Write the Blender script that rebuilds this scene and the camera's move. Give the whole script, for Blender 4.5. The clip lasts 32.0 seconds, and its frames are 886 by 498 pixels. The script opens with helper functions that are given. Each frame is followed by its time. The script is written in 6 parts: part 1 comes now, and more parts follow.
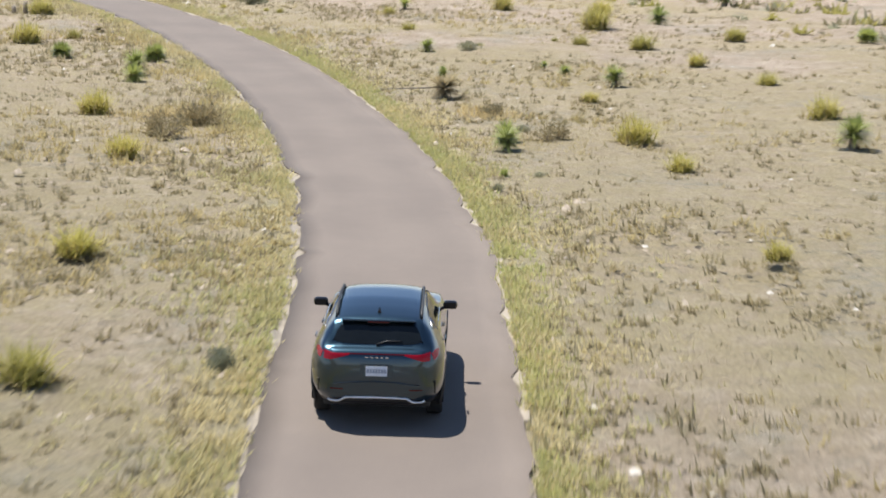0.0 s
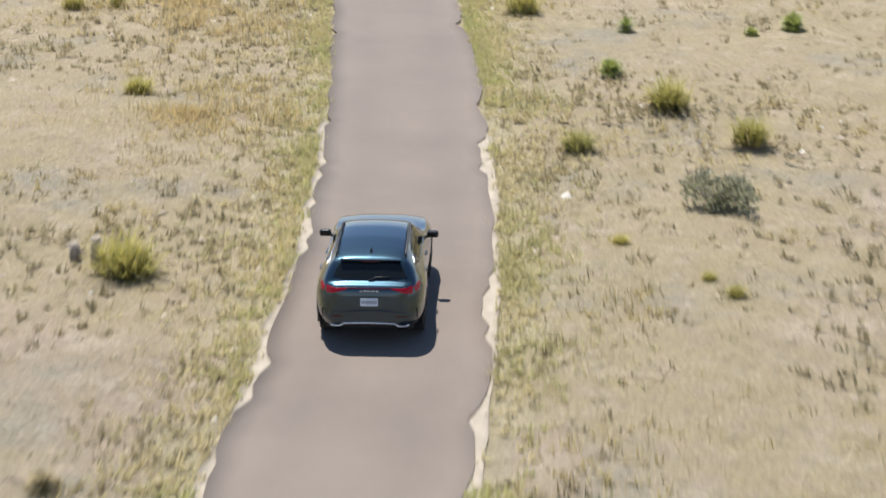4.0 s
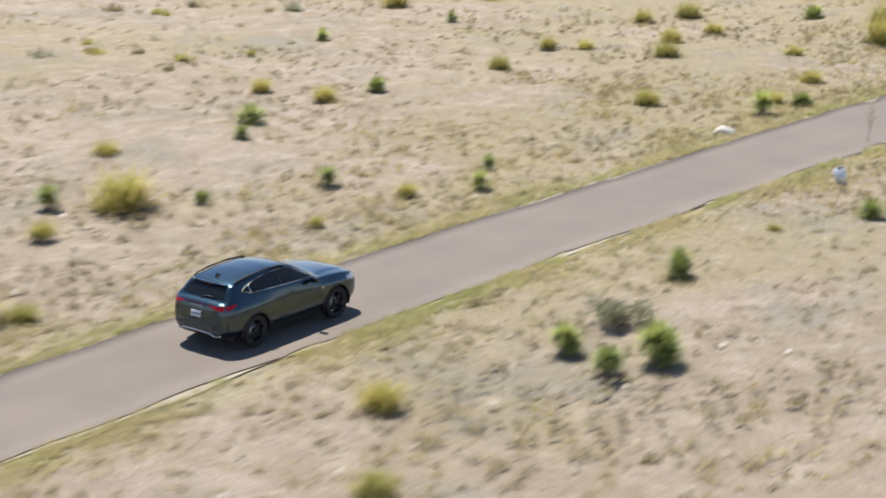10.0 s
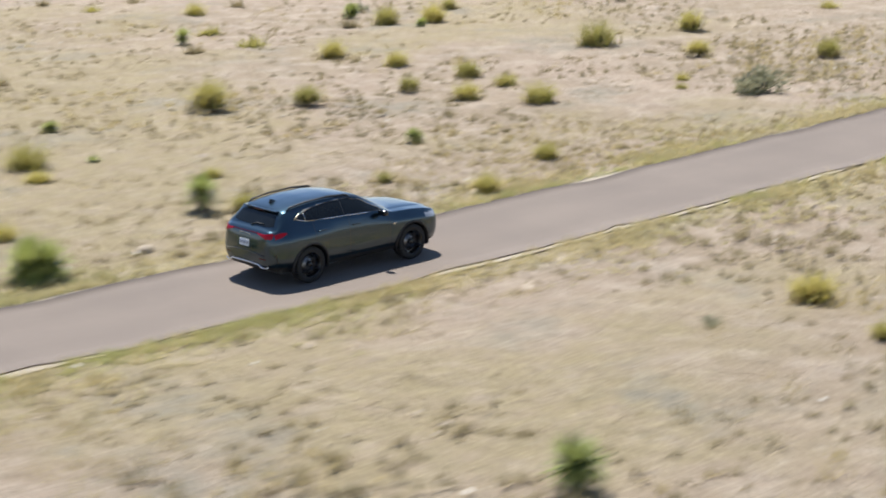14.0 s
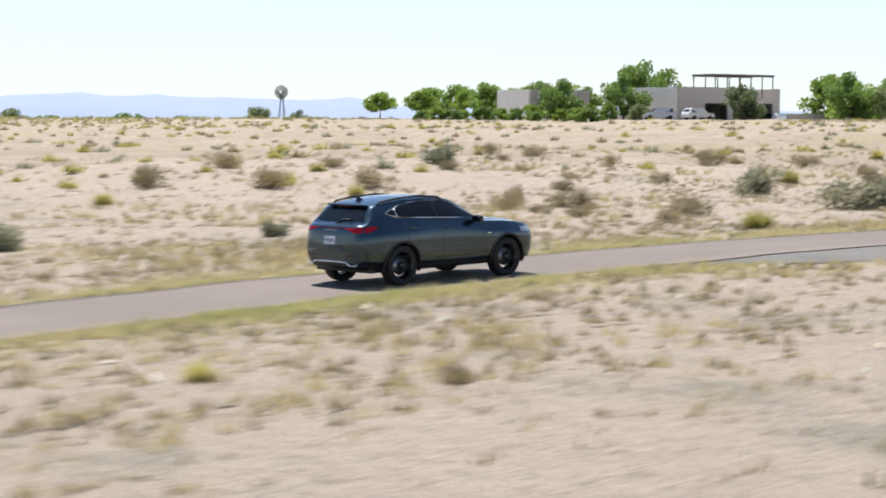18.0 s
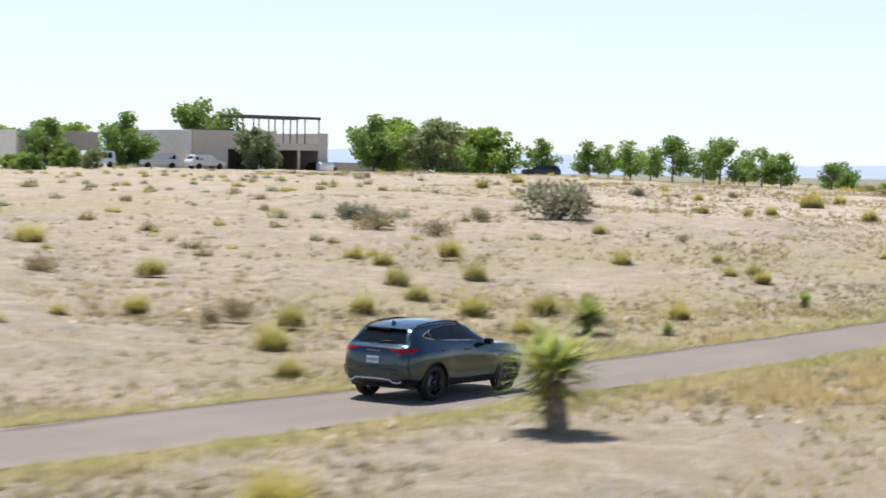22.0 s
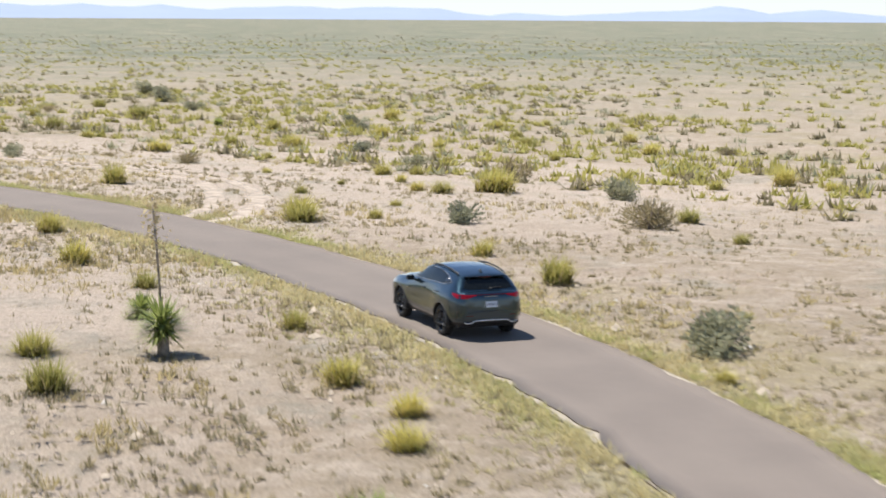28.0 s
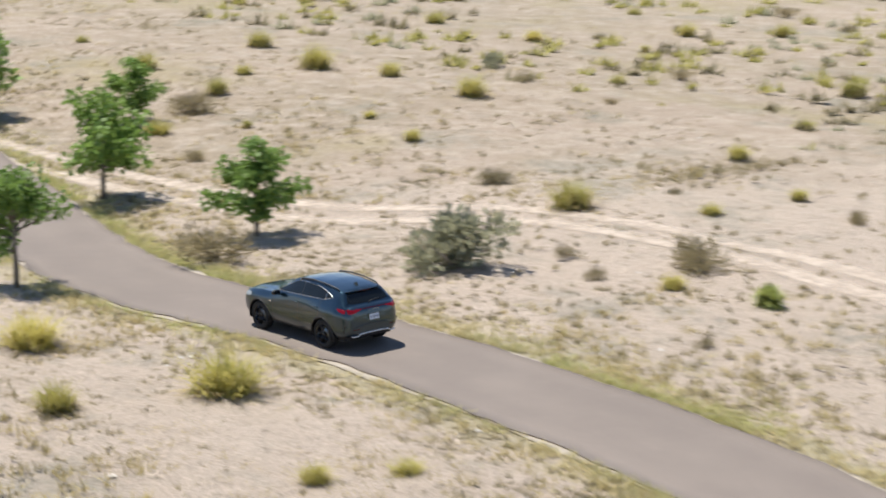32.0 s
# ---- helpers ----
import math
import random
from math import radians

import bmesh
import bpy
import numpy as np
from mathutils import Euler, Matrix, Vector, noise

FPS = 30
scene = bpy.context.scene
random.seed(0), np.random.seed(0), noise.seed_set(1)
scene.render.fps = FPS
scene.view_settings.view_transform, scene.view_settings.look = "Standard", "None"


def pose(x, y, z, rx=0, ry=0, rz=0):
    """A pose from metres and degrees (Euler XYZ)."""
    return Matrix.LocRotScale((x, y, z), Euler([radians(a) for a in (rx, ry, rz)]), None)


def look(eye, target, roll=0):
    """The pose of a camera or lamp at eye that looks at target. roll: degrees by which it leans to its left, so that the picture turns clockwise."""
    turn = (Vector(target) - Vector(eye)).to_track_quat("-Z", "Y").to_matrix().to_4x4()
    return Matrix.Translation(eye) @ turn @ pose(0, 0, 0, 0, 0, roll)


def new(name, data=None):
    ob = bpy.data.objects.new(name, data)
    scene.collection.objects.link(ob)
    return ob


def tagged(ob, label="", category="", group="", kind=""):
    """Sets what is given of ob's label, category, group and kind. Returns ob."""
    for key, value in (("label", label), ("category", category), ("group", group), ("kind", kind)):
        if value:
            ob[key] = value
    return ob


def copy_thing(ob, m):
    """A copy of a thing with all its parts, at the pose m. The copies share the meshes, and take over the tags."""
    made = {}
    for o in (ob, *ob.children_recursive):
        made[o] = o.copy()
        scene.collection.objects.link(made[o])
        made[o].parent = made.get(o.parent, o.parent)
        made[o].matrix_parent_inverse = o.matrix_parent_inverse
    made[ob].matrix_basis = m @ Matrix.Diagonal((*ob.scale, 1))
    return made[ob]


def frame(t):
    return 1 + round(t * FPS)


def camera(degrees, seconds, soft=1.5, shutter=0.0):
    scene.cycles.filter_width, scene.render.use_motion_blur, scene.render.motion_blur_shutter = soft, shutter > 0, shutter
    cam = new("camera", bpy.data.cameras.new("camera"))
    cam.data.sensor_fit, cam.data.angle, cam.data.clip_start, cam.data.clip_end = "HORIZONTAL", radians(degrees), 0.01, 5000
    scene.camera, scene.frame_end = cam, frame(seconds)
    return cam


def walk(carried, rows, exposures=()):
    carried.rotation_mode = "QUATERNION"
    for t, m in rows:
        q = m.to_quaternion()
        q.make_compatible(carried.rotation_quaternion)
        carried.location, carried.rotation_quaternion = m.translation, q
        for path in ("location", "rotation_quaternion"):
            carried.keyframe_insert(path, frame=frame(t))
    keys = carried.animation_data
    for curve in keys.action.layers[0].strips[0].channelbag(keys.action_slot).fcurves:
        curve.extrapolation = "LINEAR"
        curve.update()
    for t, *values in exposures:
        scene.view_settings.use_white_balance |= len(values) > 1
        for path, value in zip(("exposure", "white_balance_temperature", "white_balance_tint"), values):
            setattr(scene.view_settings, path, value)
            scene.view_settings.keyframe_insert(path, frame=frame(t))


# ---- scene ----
cam = camera(25.87, 32.0, soft=1.7, shutter=0.5)
CAMERA_PATH = [
    (0.0, pose(-2.978, -20.469, 8.680, 78.137, -1.515, -1.464)),
    (0.5, pose(-1.181, -12.660, 9.249, 76.484, -1.689, 0.940)),
    (1.0, pose(0.343, -4.839, 9.805, 74.893, -1.698, 3.678)),
    (1.5, pose(1.522, 3.037, 10.392, 73.484, -1.402, 6.921)),
    (2.0, pose(2.179, 10.954, 10.996, 72.607, -0.988, 10.655)),
    (2.5, pose(2.259, 18.855, 11.603, 72.342, -0.628, 14.411)),
    (3.0, pose(2.064, 26.646, 12.182, 71.816, -0.371, 17.937)),
    (3.5, pose(1.338, 34.202, 12.708, 71.023, -0.276, 21.050)),
    (4.0, pose(0.106, 41.501, 13.189, 70.339, -0.276, 23.821)),
    (4.5, pose(-1.603, 48.519, 13.632, 70.146, -0.301, 26.319)),
    (5.0, pose(-3.542, 55.389, 14.058, 70.324, -0.317, 28.704)),
    (5.5, pose(-5.592, 62.120, 14.420, 70.697, -0.170, 30.753)),
    (6.0, pose(-7.669, 68.656, 14.651, 71.112, -0.024, 31.419)),
    (6.5, pose(-9.537, 75.093, 14.694, 71.041, 0.129, 30.969)),
    (7.0, pose(-10.890, 81.706, 14.625, 70.817, 0.223, 30.060)),
    (7.5, pose(-11.489, 88.636, 14.491, 70.724, 0.170, 28.207)),
    (8.0, pose(-11.245, 95.885, 14.309, 71.225, 0.084, 25.363)),
    (8.5, pose(-10.271, 103.393, 14.108, 71.919, 0.034, 22.958)),
    (9.0, pose(-8.683, 111.131, 13.903, 72.598, 0.035, 21.938)),
    (9.5, pose(-6.604, 119.095, 13.728, 73.370, -0.000, 21.748)),
    (10.0, pose(-4.175, 127.291, 13.585, 74.122, -0.053, 21.712)),
    (10.5, pose(-1.443, 135.705, 13.425, 74.418, -0.112, 21.738)),
    (11.0, pose(1.549, 144.318, 13.204, 74.473, -0.158, 21.767)),
    (11.5, pose(4.692, 153.087, 12.872, 74.526, -0.088, 21.723)),
    (12.0, pose(7.902, 161.961, 12.385, 74.763, 0.015, 22.383)),
    (12.5, pose(11.082, 170.884, 11.741, 74.966, 0.020, 24.333)),
    (13.0, pose(14.121, 179.832, 11.021, 74.916, 0.008, 26.928)),
    (13.5, pose(16.971, 188.805, 10.328, 75.131, 0.016, 29.180)),
    (14.0, pose(19.657, 197.766, 9.656, 76.270, 0.090, 30.934)),
    (14.5, pose(22.066, 206.696, 8.949, 77.296, 0.248, 32.555)),
    (15.0, pose(24.103, 215.537, 8.222, 78.034, 0.411, 33.807)),
    (15.5, pose(25.774, 224.212, 7.528, 79.164, 0.612, 33.875)),
    (16.0, pose(27.300, 232.606, 6.761, 80.608, 0.556, 32.873)),
    (16.5, pose(28.843, 240.689, 5.954, 82.224, 0.419, 31.328)),
    (17.0, pose(30.507, 248.484, 5.221, 83.835, 0.305, 29.897)),
    (17.5, pose(32.337, 256.051, 4.680, 85.260, 0.128, 29.084)),
    (18.0, pose(34.321, 263.458, 4.399, 86.349, -0.190, 28.957)),
    (18.5, pose(36.392, 270.759, 4.319, 87.014, -0.283, 28.864)),
    (19.0, pose(38.489, 278.002, 4.384, 87.359, -0.388, 28.762)),
    (19.5, pose(40.602, 285.232, 4.590, 87.597, -0.605, 28.156)),
    (20.0, pose(42.754, 292.510, 4.833, 87.590, -0.830, 27.158)),
    (20.5, pose(44.933, 299.882, 4.984, 87.517, -0.890, 25.729)),
    (21.0, pose(47.020, 307.372, 5.148, 87.639, -0.921, 24.322)),
    (21.5, pose(48.966, 315.030, 5.396, 87.662, -1.071, 23.757)),
    (22.0, pose(50.828, 322.812, 5.774, 87.641, -0.949, 23.461)),
    (22.5, pose(52.447, 330.554, 6.212, 87.106, -0.930, 23.323)),
    (23.0, pose(53.653, 338.253, 6.678, 86.128, -0.963, 23.115)),
    (23.5, pose(54.413, 346.031, 7.179, 85.020, -0.961, 22.962)),
    (24.0, pose(54.786, 353.933, 7.731, 84.165, -0.881, 22.255)),
    (24.5, pose(54.740, 361.892, 8.227, 83.713, -0.773, 19.739)),
    (25.0, pose(54.143, 369.692, 8.606, 83.656, -0.720, 15.288)),
    (25.5, pose(53.040, 377.288, 8.936, 83.735, -0.661, 10.640)),
    (26.0, pose(51.534, 384.723, 9.272, 83.760, -0.737, 6.330)),
    (26.5, pose(49.596, 392.127, 9.714, 83.919, -0.663, 2.267)),
    (27.0, pose(47.397, 399.489, 10.231, 83.992, -0.426, -1.881)),
    (27.5, pose(45.084, 406.755, 10.806, 83.752, -0.278, -5.753)),
    (28.0, pose(42.778, 413.853, 11.442, 83.068, -0.328, -8.715)),
    (28.5, pose(40.565, 420.725, 12.162, 82.004, -0.464, -10.282)),
    (29.0, pose(38.492, 427.357, 13.006, 80.923, -0.492, -10.533)),
    (29.5, pose(36.561, 433.811, 14.034, 80.586, -0.520, -10.534)),
    (30.0, pose(34.777, 440.107, 15.183, 80.502, -0.545, -9.496)),
    (30.5, pose(33.129, 446.166, 16.278, 80.207, -0.519, -6.897)),
    (31.0, pose(31.600, 451.956, 17.185, 78.984, -0.411, -2.554)),
    (31.5, pose(30.254, 457.489, 17.860, 77.219, -0.438, 2.732)),
    (32.0, pose(29.180, 462.711, 18.226, 75.840, -0.843, 7.918)),
]
walk(cam, CAMERA_PATH)

# ---- light: clear sky, high sun ----
SUN_AZ, SUN_EL = radians(140), radians(66.5)
sun_dir = Vector((math.cos(SUN_AZ) * math.cos(SUN_EL), math.sin(SUN_AZ) * math.cos(SUN_EL), math.sin(SUN_EL)))
world = bpy.data.worlds.new("sky")
scene.world = world
world.use_nodes = True
wt = world.node_tree
sky = wt.nodes.new("ShaderNodeTexSky")
sky.sky_type, sky.sun_disc = "NISHITA", False
sky.sun_elevation, sky.sun_rotation = SUN_EL, math.pi / 2 - SUN_AZ
sky.altitude, sky.dust_density, sky.air_density, sky.ozone_density = 1300, 0.1, 0.9, 2.5
wt.nodes["Background"].inputs["Strength"].default_value = 0.105
# thin bright haze towards the horizon
up = wt.nodes.new("ShaderNodeTexCoord")
split = wt.nodes.new("ShaderNodeSeparateXYZ")
wt.links.new(up.outputs["Generated"], split.inputs[0])
haze = wt.nodes.new("ShaderNodeMapRange")
haze.interpolation_type = "SMOOTHSTEP"
for k, v in zip((1, 2, 3, 4), (-0.05, 0.31, 0.88, 0.0)):
    haze.inputs[k].default_value = v
wt.links.new(split.outputs["Z"], haze.inputs[0])
veil = wt.nodes.new("ShaderNodeMix")
veil.data_type = "RGBA"
veil.inputs[7].default_value = (5.6, 6.0, 6.15, 1)
wt.links.new(haze.outputs[0], veil.inputs[0])
wt.links.new(sky.outputs[0], veil.inputs[6])
wt.links.new(veil.outputs[2], wt.nodes["Background"].inputs["Color"])
sun = new("sun", bpy.data.lights.new("sun", "SUN"))
sun.data.energy, sun.data.angle, sun.data.color = 5.0, radians(0.55), (1.0, 0.967, 0.91)
sun.matrix_world = look(sun_dir * 100, (0, 0, 0))
scene.view_settings.exposure = 0.62

# ---- the plan: road line, ground height ----
ROAD_SOUTH = [
    (-4.24, -32.11, 0.15), (-3.32, -12.12, 0.10), (-2.81, 6.04, 0.72), (-2.97, 22.22, 0.54), (-5.07, 38.45, 0.46),
    (-8.65, 54.60, 0.45), (-13.64, 70.18, 0.41), (-20.14, 85.09, 0.33), (-27.00, 99.67, 0.25), (-31.00, 115.20, 0.17),
    (-31.08, 131.44, -0.01), (-28.33, 147.70, -0.15), (-23.84, 163.93, -0.21), (-18.52, 180.16, -0.14), (-13.02, 196.22, -0.21),
    (-7.57, 212.28, -0.25), (-2.27, 228.66, -0.12), (2.35, 245.07, 0.14), (6.58, 261.29, 0.54), (11.33, 277.47, 1.04)]
ROAD_NORTH = [
    (15.68, 293.69, 1.50), (20.55, 309.78, 1.70), (26.29, 325.87, 1.58), (31.00, 342.39, 1.33), (34.61, 359.30, 0.99),
    (38.55, 376.36, 0.91), (43.65, 393.50, 1.30), (48.97, 410.63, 2.09), (52.60, 427.64, 2.90), (53.32, 444.20, 3.45),
    (50.90, 459.97, 3.78), (46.05, 474.70, 4.04), (39.21, 488.09, 4.25), (30.55, 499.77, 4.31), (20.39, 509.38, 4.05),
    (11.56, 516.56, 3.30), (-1.65, 534.09, 3.50), (-21.34, 548.86, 4.20), (-37.76, 554.92, 4.60), (-59.79, 548.32, 4.70)]
ROAD = ROAD_SOUTH + ROAD_NORTH
HALF = 1.92


def spline(points, step=1.0):
    """Points along a smooth line through the given ones."""
    pts = [Vector(p) for p in points]
    out = []
    for i in range(len(pts) - 1):
        p0, p1, p2, p3 = pts[max(i - 1, 0)], pts[i], pts[i + 1], pts[min(i + 2, len(pts) - 1)]
        n = max(1, round((p2 - p1).length / step))
        for k in range(n):
            u = k / n
            out.append(0.5 * (2 * p1 + (p2 - p0) * u + (2 * p0 - 5 * p1 + 4 * p2 - p3) * u * u + (3 * p1 - p0 - 3 * p2 + p3) * u ** 3))
    out.append(pts[-1])
    return out


LINE = spline(ROAD, 0.5)
LINE_A = np.array([tuple(p) for p in LINE])
KNOTS = LINE_A[::8]


def hill(x, y, cx, cy, r):
    return np.exp(-((x - cx) ** 2 + (y - cy) ** 2) / r ** 2)


def road_distance(x, y):
    """Distance to the road's middle line, at arrays of places."""
    best = np.full(np.shape(x), 1e9)
    for kx, ky, _ in LINE_A[::4]:
        best = np.minimum(best, (x - kx) ** 2 + (y - ky) ** 2)
    return np.sqrt(best)


# the land's level and its fall towards the east, along the lane's way north
BASE_Y = [-80, 60, 130, 180, 220, 250, 275, 300, 330, 360, 390, 425, 460, 500, 545, 660, 900]
BASE_Z = [0.91, 0.55, 0.11, -0.18, 0.06, 0.26, 0.65, 1.44, 1.5, 1.21, 1.56, 2.75, 3.85, 4.05, 3.66, 1.61, 0.76]
BASE_TILT = [-0.0, 0.003, -0.005, -0.011, 0.01, 0.008, 0.006, 0.01, -0.026, -0.043, -0.031, -0.031, -0.01, -0.028, -0.047, 0.0, 0.001]
AXIS_Y, AXIS_X = [-80, 120, 260, 340, 430, 580, 720], [2, -31, 7, 30, 44, 28, 28]


def heights(x, y):
    """Ground height at arrays of places: level with the road beside it, gentle rises and hollows farther off."""
    x, y = np.asarray(x, float), np.asarray(y, float)
    num, den, near = np.zeros(x.shape), np.zeros(x.shape), np.full(x.shape, 1e9)
    for kx, ky, kz in KNOTS:
        d2 = (x - kx) ** 2 + (y - ky) ** 2
        w = np.exp(-np.sqrt(d2) / 5.0) + 1e-9
        num += w * kz
        den += w
        near = np.minimum(near, d2)
    tilt = np.interp(y, BASE_Y, BASE_TILT) * np.clip(x - np.interp(y, AXIS_Y, AXIS_X), -40, 50)
    base = np.interp(y, BASE_Y, BASE_Z) + tilt
    w = np.exp(-near / 256.0)
    return w * num / den + (1 - w) * base


def ground_z(x, y):
    return float(heights(np.array([x]), np.array([y]))[0])


def part(name, bm, mat, parent, label=""):
    me = bpy.data.meshes.new(name)
    bm.to_mesh(me)
    bm.free()
    me.materials.append(mat)
    ob = new(name, me)
    ob.parent = parent
    if label:
        tagged(ob, label)
    return ob


# ---- materials ----
class Nodes:
    """A short way to write a node material."""

    def __init__(self, name, rough=0.6, metal=0.0):
        self.mat = bpy.data.materials.new(name)
        self.mat.use_nodes = True
        self.tree = self.mat.node_tree
        self.shader = self.tree.nodes["Principled BSDF"]
        self.shader.inputs["Roughness"].default_value = rough
        self.shader.inputs["Metallic"].default_value = metal
        self.place = self.tree.nodes.new("ShaderNodeNewGeometry").outputs["Position"]

    def add(self, kind):
        return self.tree.nodes.new(kind)

    def link(self, a, b):
        self.tree.links.new(a, b)

    def local(self):
        self.place = self.add("ShaderNodeTexCoord").outputs["Object"]
        return self

    def noise(self, scale, detail=4.0, rough=0.55):
        n = self.add("ShaderNodeTexNoise")
        n.inputs["Scale"].default_value, n.inputs["Detail"].default_value, n.inputs["Roughness"].default_value = scale, detail, rough
        self.link(self.place, n.inputs["Vector"])
        return n.outputs["Fac"]

    def step(self, value, lo, hi, out_lo=0.0, out_hi=1.0):
        n = self.add("ShaderNodeMapRange")
        n.interpolation_type = "SMOOTHSTEP"
        for k, v in zip((1, 2, 3, 4), (lo, hi, out_lo, out_hi)):
            n.inputs[k].default_value = v
        self.link(value, n.inputs[0])
        return n.outputs[0]

    def mix(self, fac, a, b, kind="MIX"):
        n = self.add("ShaderNodeMix")
        n.data_type, n.blend_type = "RGBA", kind
        for socket, v in ((n.inputs[0], fac), (n.inputs[6], a), (n.inputs[7], b)):
            if hasattr(v, "is_linked"):
                self.link(v, socket)
            elif isinstance(v, tuple):
                socket.default_value = (*v, 1)
            else:
                socket.default_value = v
        return n.outputs[2]

    def math(self, kind, a, b):
        n = self.add("ShaderNodeMath")
        n.operation = kind
        for socket, v in zip(n.inputs, (a, b)):
            if hasattr(v, "is_linked"):
                self.link(v, socket)
            else:
                socket.default_value = v
        return n.outputs[0]

    def attribute(self, name):
        n = self.add("ShaderNodeAttribute")
        n.attribute_name = name
        return n.outputs["Fac"]

    def colour(self, c):
        if isinstance(c, tuple):
            self.shader.inputs["Base Color"].default_value = (*c, 1)
        else:
            self.link(c, self.shader.inputs["Base Color"])
        return self

    def bump(self, height, strength=0.5, distance=0.05):
        n = self.add("ShaderNodeBump")
        n.inputs["Strength"].default_value, n.inputs["Distance"].default_value = strength, distance
        self.link(height, n.inputs["Height"])
        self.link(n.outputs[0], self.shader.inputs["Normal"])
        return self


def ground_material():
    m = Nodes("desert_soil", 0.95)
    soil = m.mix(m.step(m.noise(0.12, 5), 0.35, 0.65), (0.415, 0.325, 0.245), (0.36, 0.285, 0.20))
    soil = m.mix(m.step(m.noise(0.9, 6, 0.65), 0.42, 0.68), soil, (0.49, 0.40, 0.315))
    straw = m.step(m.math("ADD", m.noise(0.07, 6, 0.6), m.math("MULTIPLY", m.attribute("grassy"), 0.20)), 0.50, 0.64)
    soil = m.mix(m.math("MULTIPLY", straw, m.step(m.noise(1.6, 6, 0.7), 0.3, 0.6, 0.25, 0.8)), soil, (0.375, 0.31, 0.17))
    bare = m.step(m.math("ADD", m.math("MULTIPLY", m.attribute("grassy"), -1.0), m.math("MULTIPLY", m.math("SUBTRACT", m.noise(0.25, 5), 0.5), 0.8)), 0.25, 0.8)
    soil = m.mix(m.math("MULTIPLY", bare, 0.75), soil, m.mix(m.noise(1.4, 5), (0.50, 0.405, 0.325), (0.56, 0.465, 0.38)))
    litter = m.step(m.noise(0.21, 7, 0.7), 0.52, 0.66)
    soil = m.mix(m.math("MULTIPLY", litter, m.step(m.noise(2.9, 5, 0.7), 0.35, 0.6, 0.3, 0.85)), soil, (0.30, 0.275, 0.215))
    verge = m.step(m.math("ADD", m.attribute("verge"), m.math("MULTIPLY", m.math("SUBTRACT", m.noise(0.6, 5), 0.5), 1.3)), 0.40, 0.8)
    soil = m.mix(m.math("MULTIPLY", verge, 0.7), soil, m.mix(m.step(m.noise(0.2, 4), 0.35, 0.6), (0.38, 0.34, 0.20), (0.46, 0.39, 0.25)))
    clump = m.step(m.noise(2.6, 6, 0.72), 0.55, 0.70)
    soil = m.mix(m.math("MULTIPLY", clump, 0.66), soil, (0.20, 0.17, 0.115))
    crumb = m.step(m.noise(6.5, 5, 0.75), 0.56, 0.70)
    soil = m.mix(m.math("MULTIPLY", crumb, 0.5), soil, (0.17, 0.145, 0.10))
    pale = m.step(m.noise(5.1, 5, 0.75), 0.58, 0.72)
    soil = m.mix(m.math("MULTIPLY", pale, 0.5), soil, (0.60, 0.52, 0.41))
    scrub = m.attribute("scrub")
    soil = m.mix(m.math("MULTIPLY", scrub, m.step(m.noise(0.03, 8, 0.75), 0.3, 0.6, 0.45, 1.0)), soil, (0.135, 0.145, 0.095))
    fine = m.noise(14.0, 5, 0.75)
    soil = m.mix(1.0, soil, m.mix(m.step(fine, 0.3, 0.7), (0.70, 0.69, 0.67), (1.22, 1.21, 1.19)), "MULTIPLY")
    m.colour(soil)
    h = m.math("ADD", m.math("MULTIPLY", m.noise(1.5, 7, 0.7), 1.0), m.math("MULTIPLY", fine, 0.3))
    m.bump(h, 1.0, 0.30)
    return m.mat


def asphalt_material(name, a, b):
    m = Nodes(name, 0.88)
    c = m.mix(m.step(m.noise(0.35, 5), 0.3, 0.7), a, b)
    c = m.mix(m.step(m.noise(2.2, 6, 0.7), 0.55, 0.75, 0, 0.35), c, tuple(1.25 * v for v in b))
    c = m.mix(m.step(m.noise(55.0, 3), 0.3, 0.7, 0, 0.35), c, tuple(0.6 * v for v in a))
    c = m.mix(m.math("MULTIPLY", m.attribute("tracks"), m.step(m.noise(0.25, 4), 0.3, 0.7, 0.15, 0.35)), c, tuple(0.72 * v for v in a))
    m.colour(c)
    m.bump(m.noise(70.0, 4), 0.35, 0.01)
    return m.mat


def blade_material(name, colours, rough=0.75, patch=0.25, through_light=0.38):
    """Grass and leaves: each blade its own shade, in patches; light shines through thin blades."""
    m = Nodes(name, rough)
    island = m.add("ShaderNodeNewGeometry").outputs["Random Per Island"]
    ob = m.add("ShaderNodeObjectInfo").outputs["Random"]
    c = m.mix(island, colours[0], colours[1])
    c = m.mix(m.step(m.noise(patch, 4), 0.4, 0.65), c, m.mix(island, colours[1], colours[2]))
    c = m.mix(1.0, c, m.mix(ob, (0.76, 0.78, 0.76), (1.22, 1.18, 1.1)), "MULTIPLY")
    m.colour(c)
    m.shader.inputs["Specular IOR Level"].default_value = 0.25
    thin = m.add("ShaderNodeBsdfTranslucent")
    m.link(c, thin.inputs["Color"])
    both = m.add("ShaderNodeMixShader")
    both.inputs[0].default_value = through_light
    m.link(m.shader.outputs[0], both.inputs[1])
    m.link(thin.outputs[0], both.inputs[2])
    m.link(both.outputs[0], m.tree.nodes["Material Output"].inputs["Surface"])
    return m.mat


def plain(name, c, rough=0.6, metal=0.0, grain=0.12, scale=6.0):
    m = Nodes(name, rough, metal).local()
    m.colour(m.mix(m.step(m.noise(scale, 5, 0.6), 0.3, 0.7), tuple(v * (1 - grain) for v in c), tuple(min(1, v * (1 + grain)) for v in c)))
    return m.mat


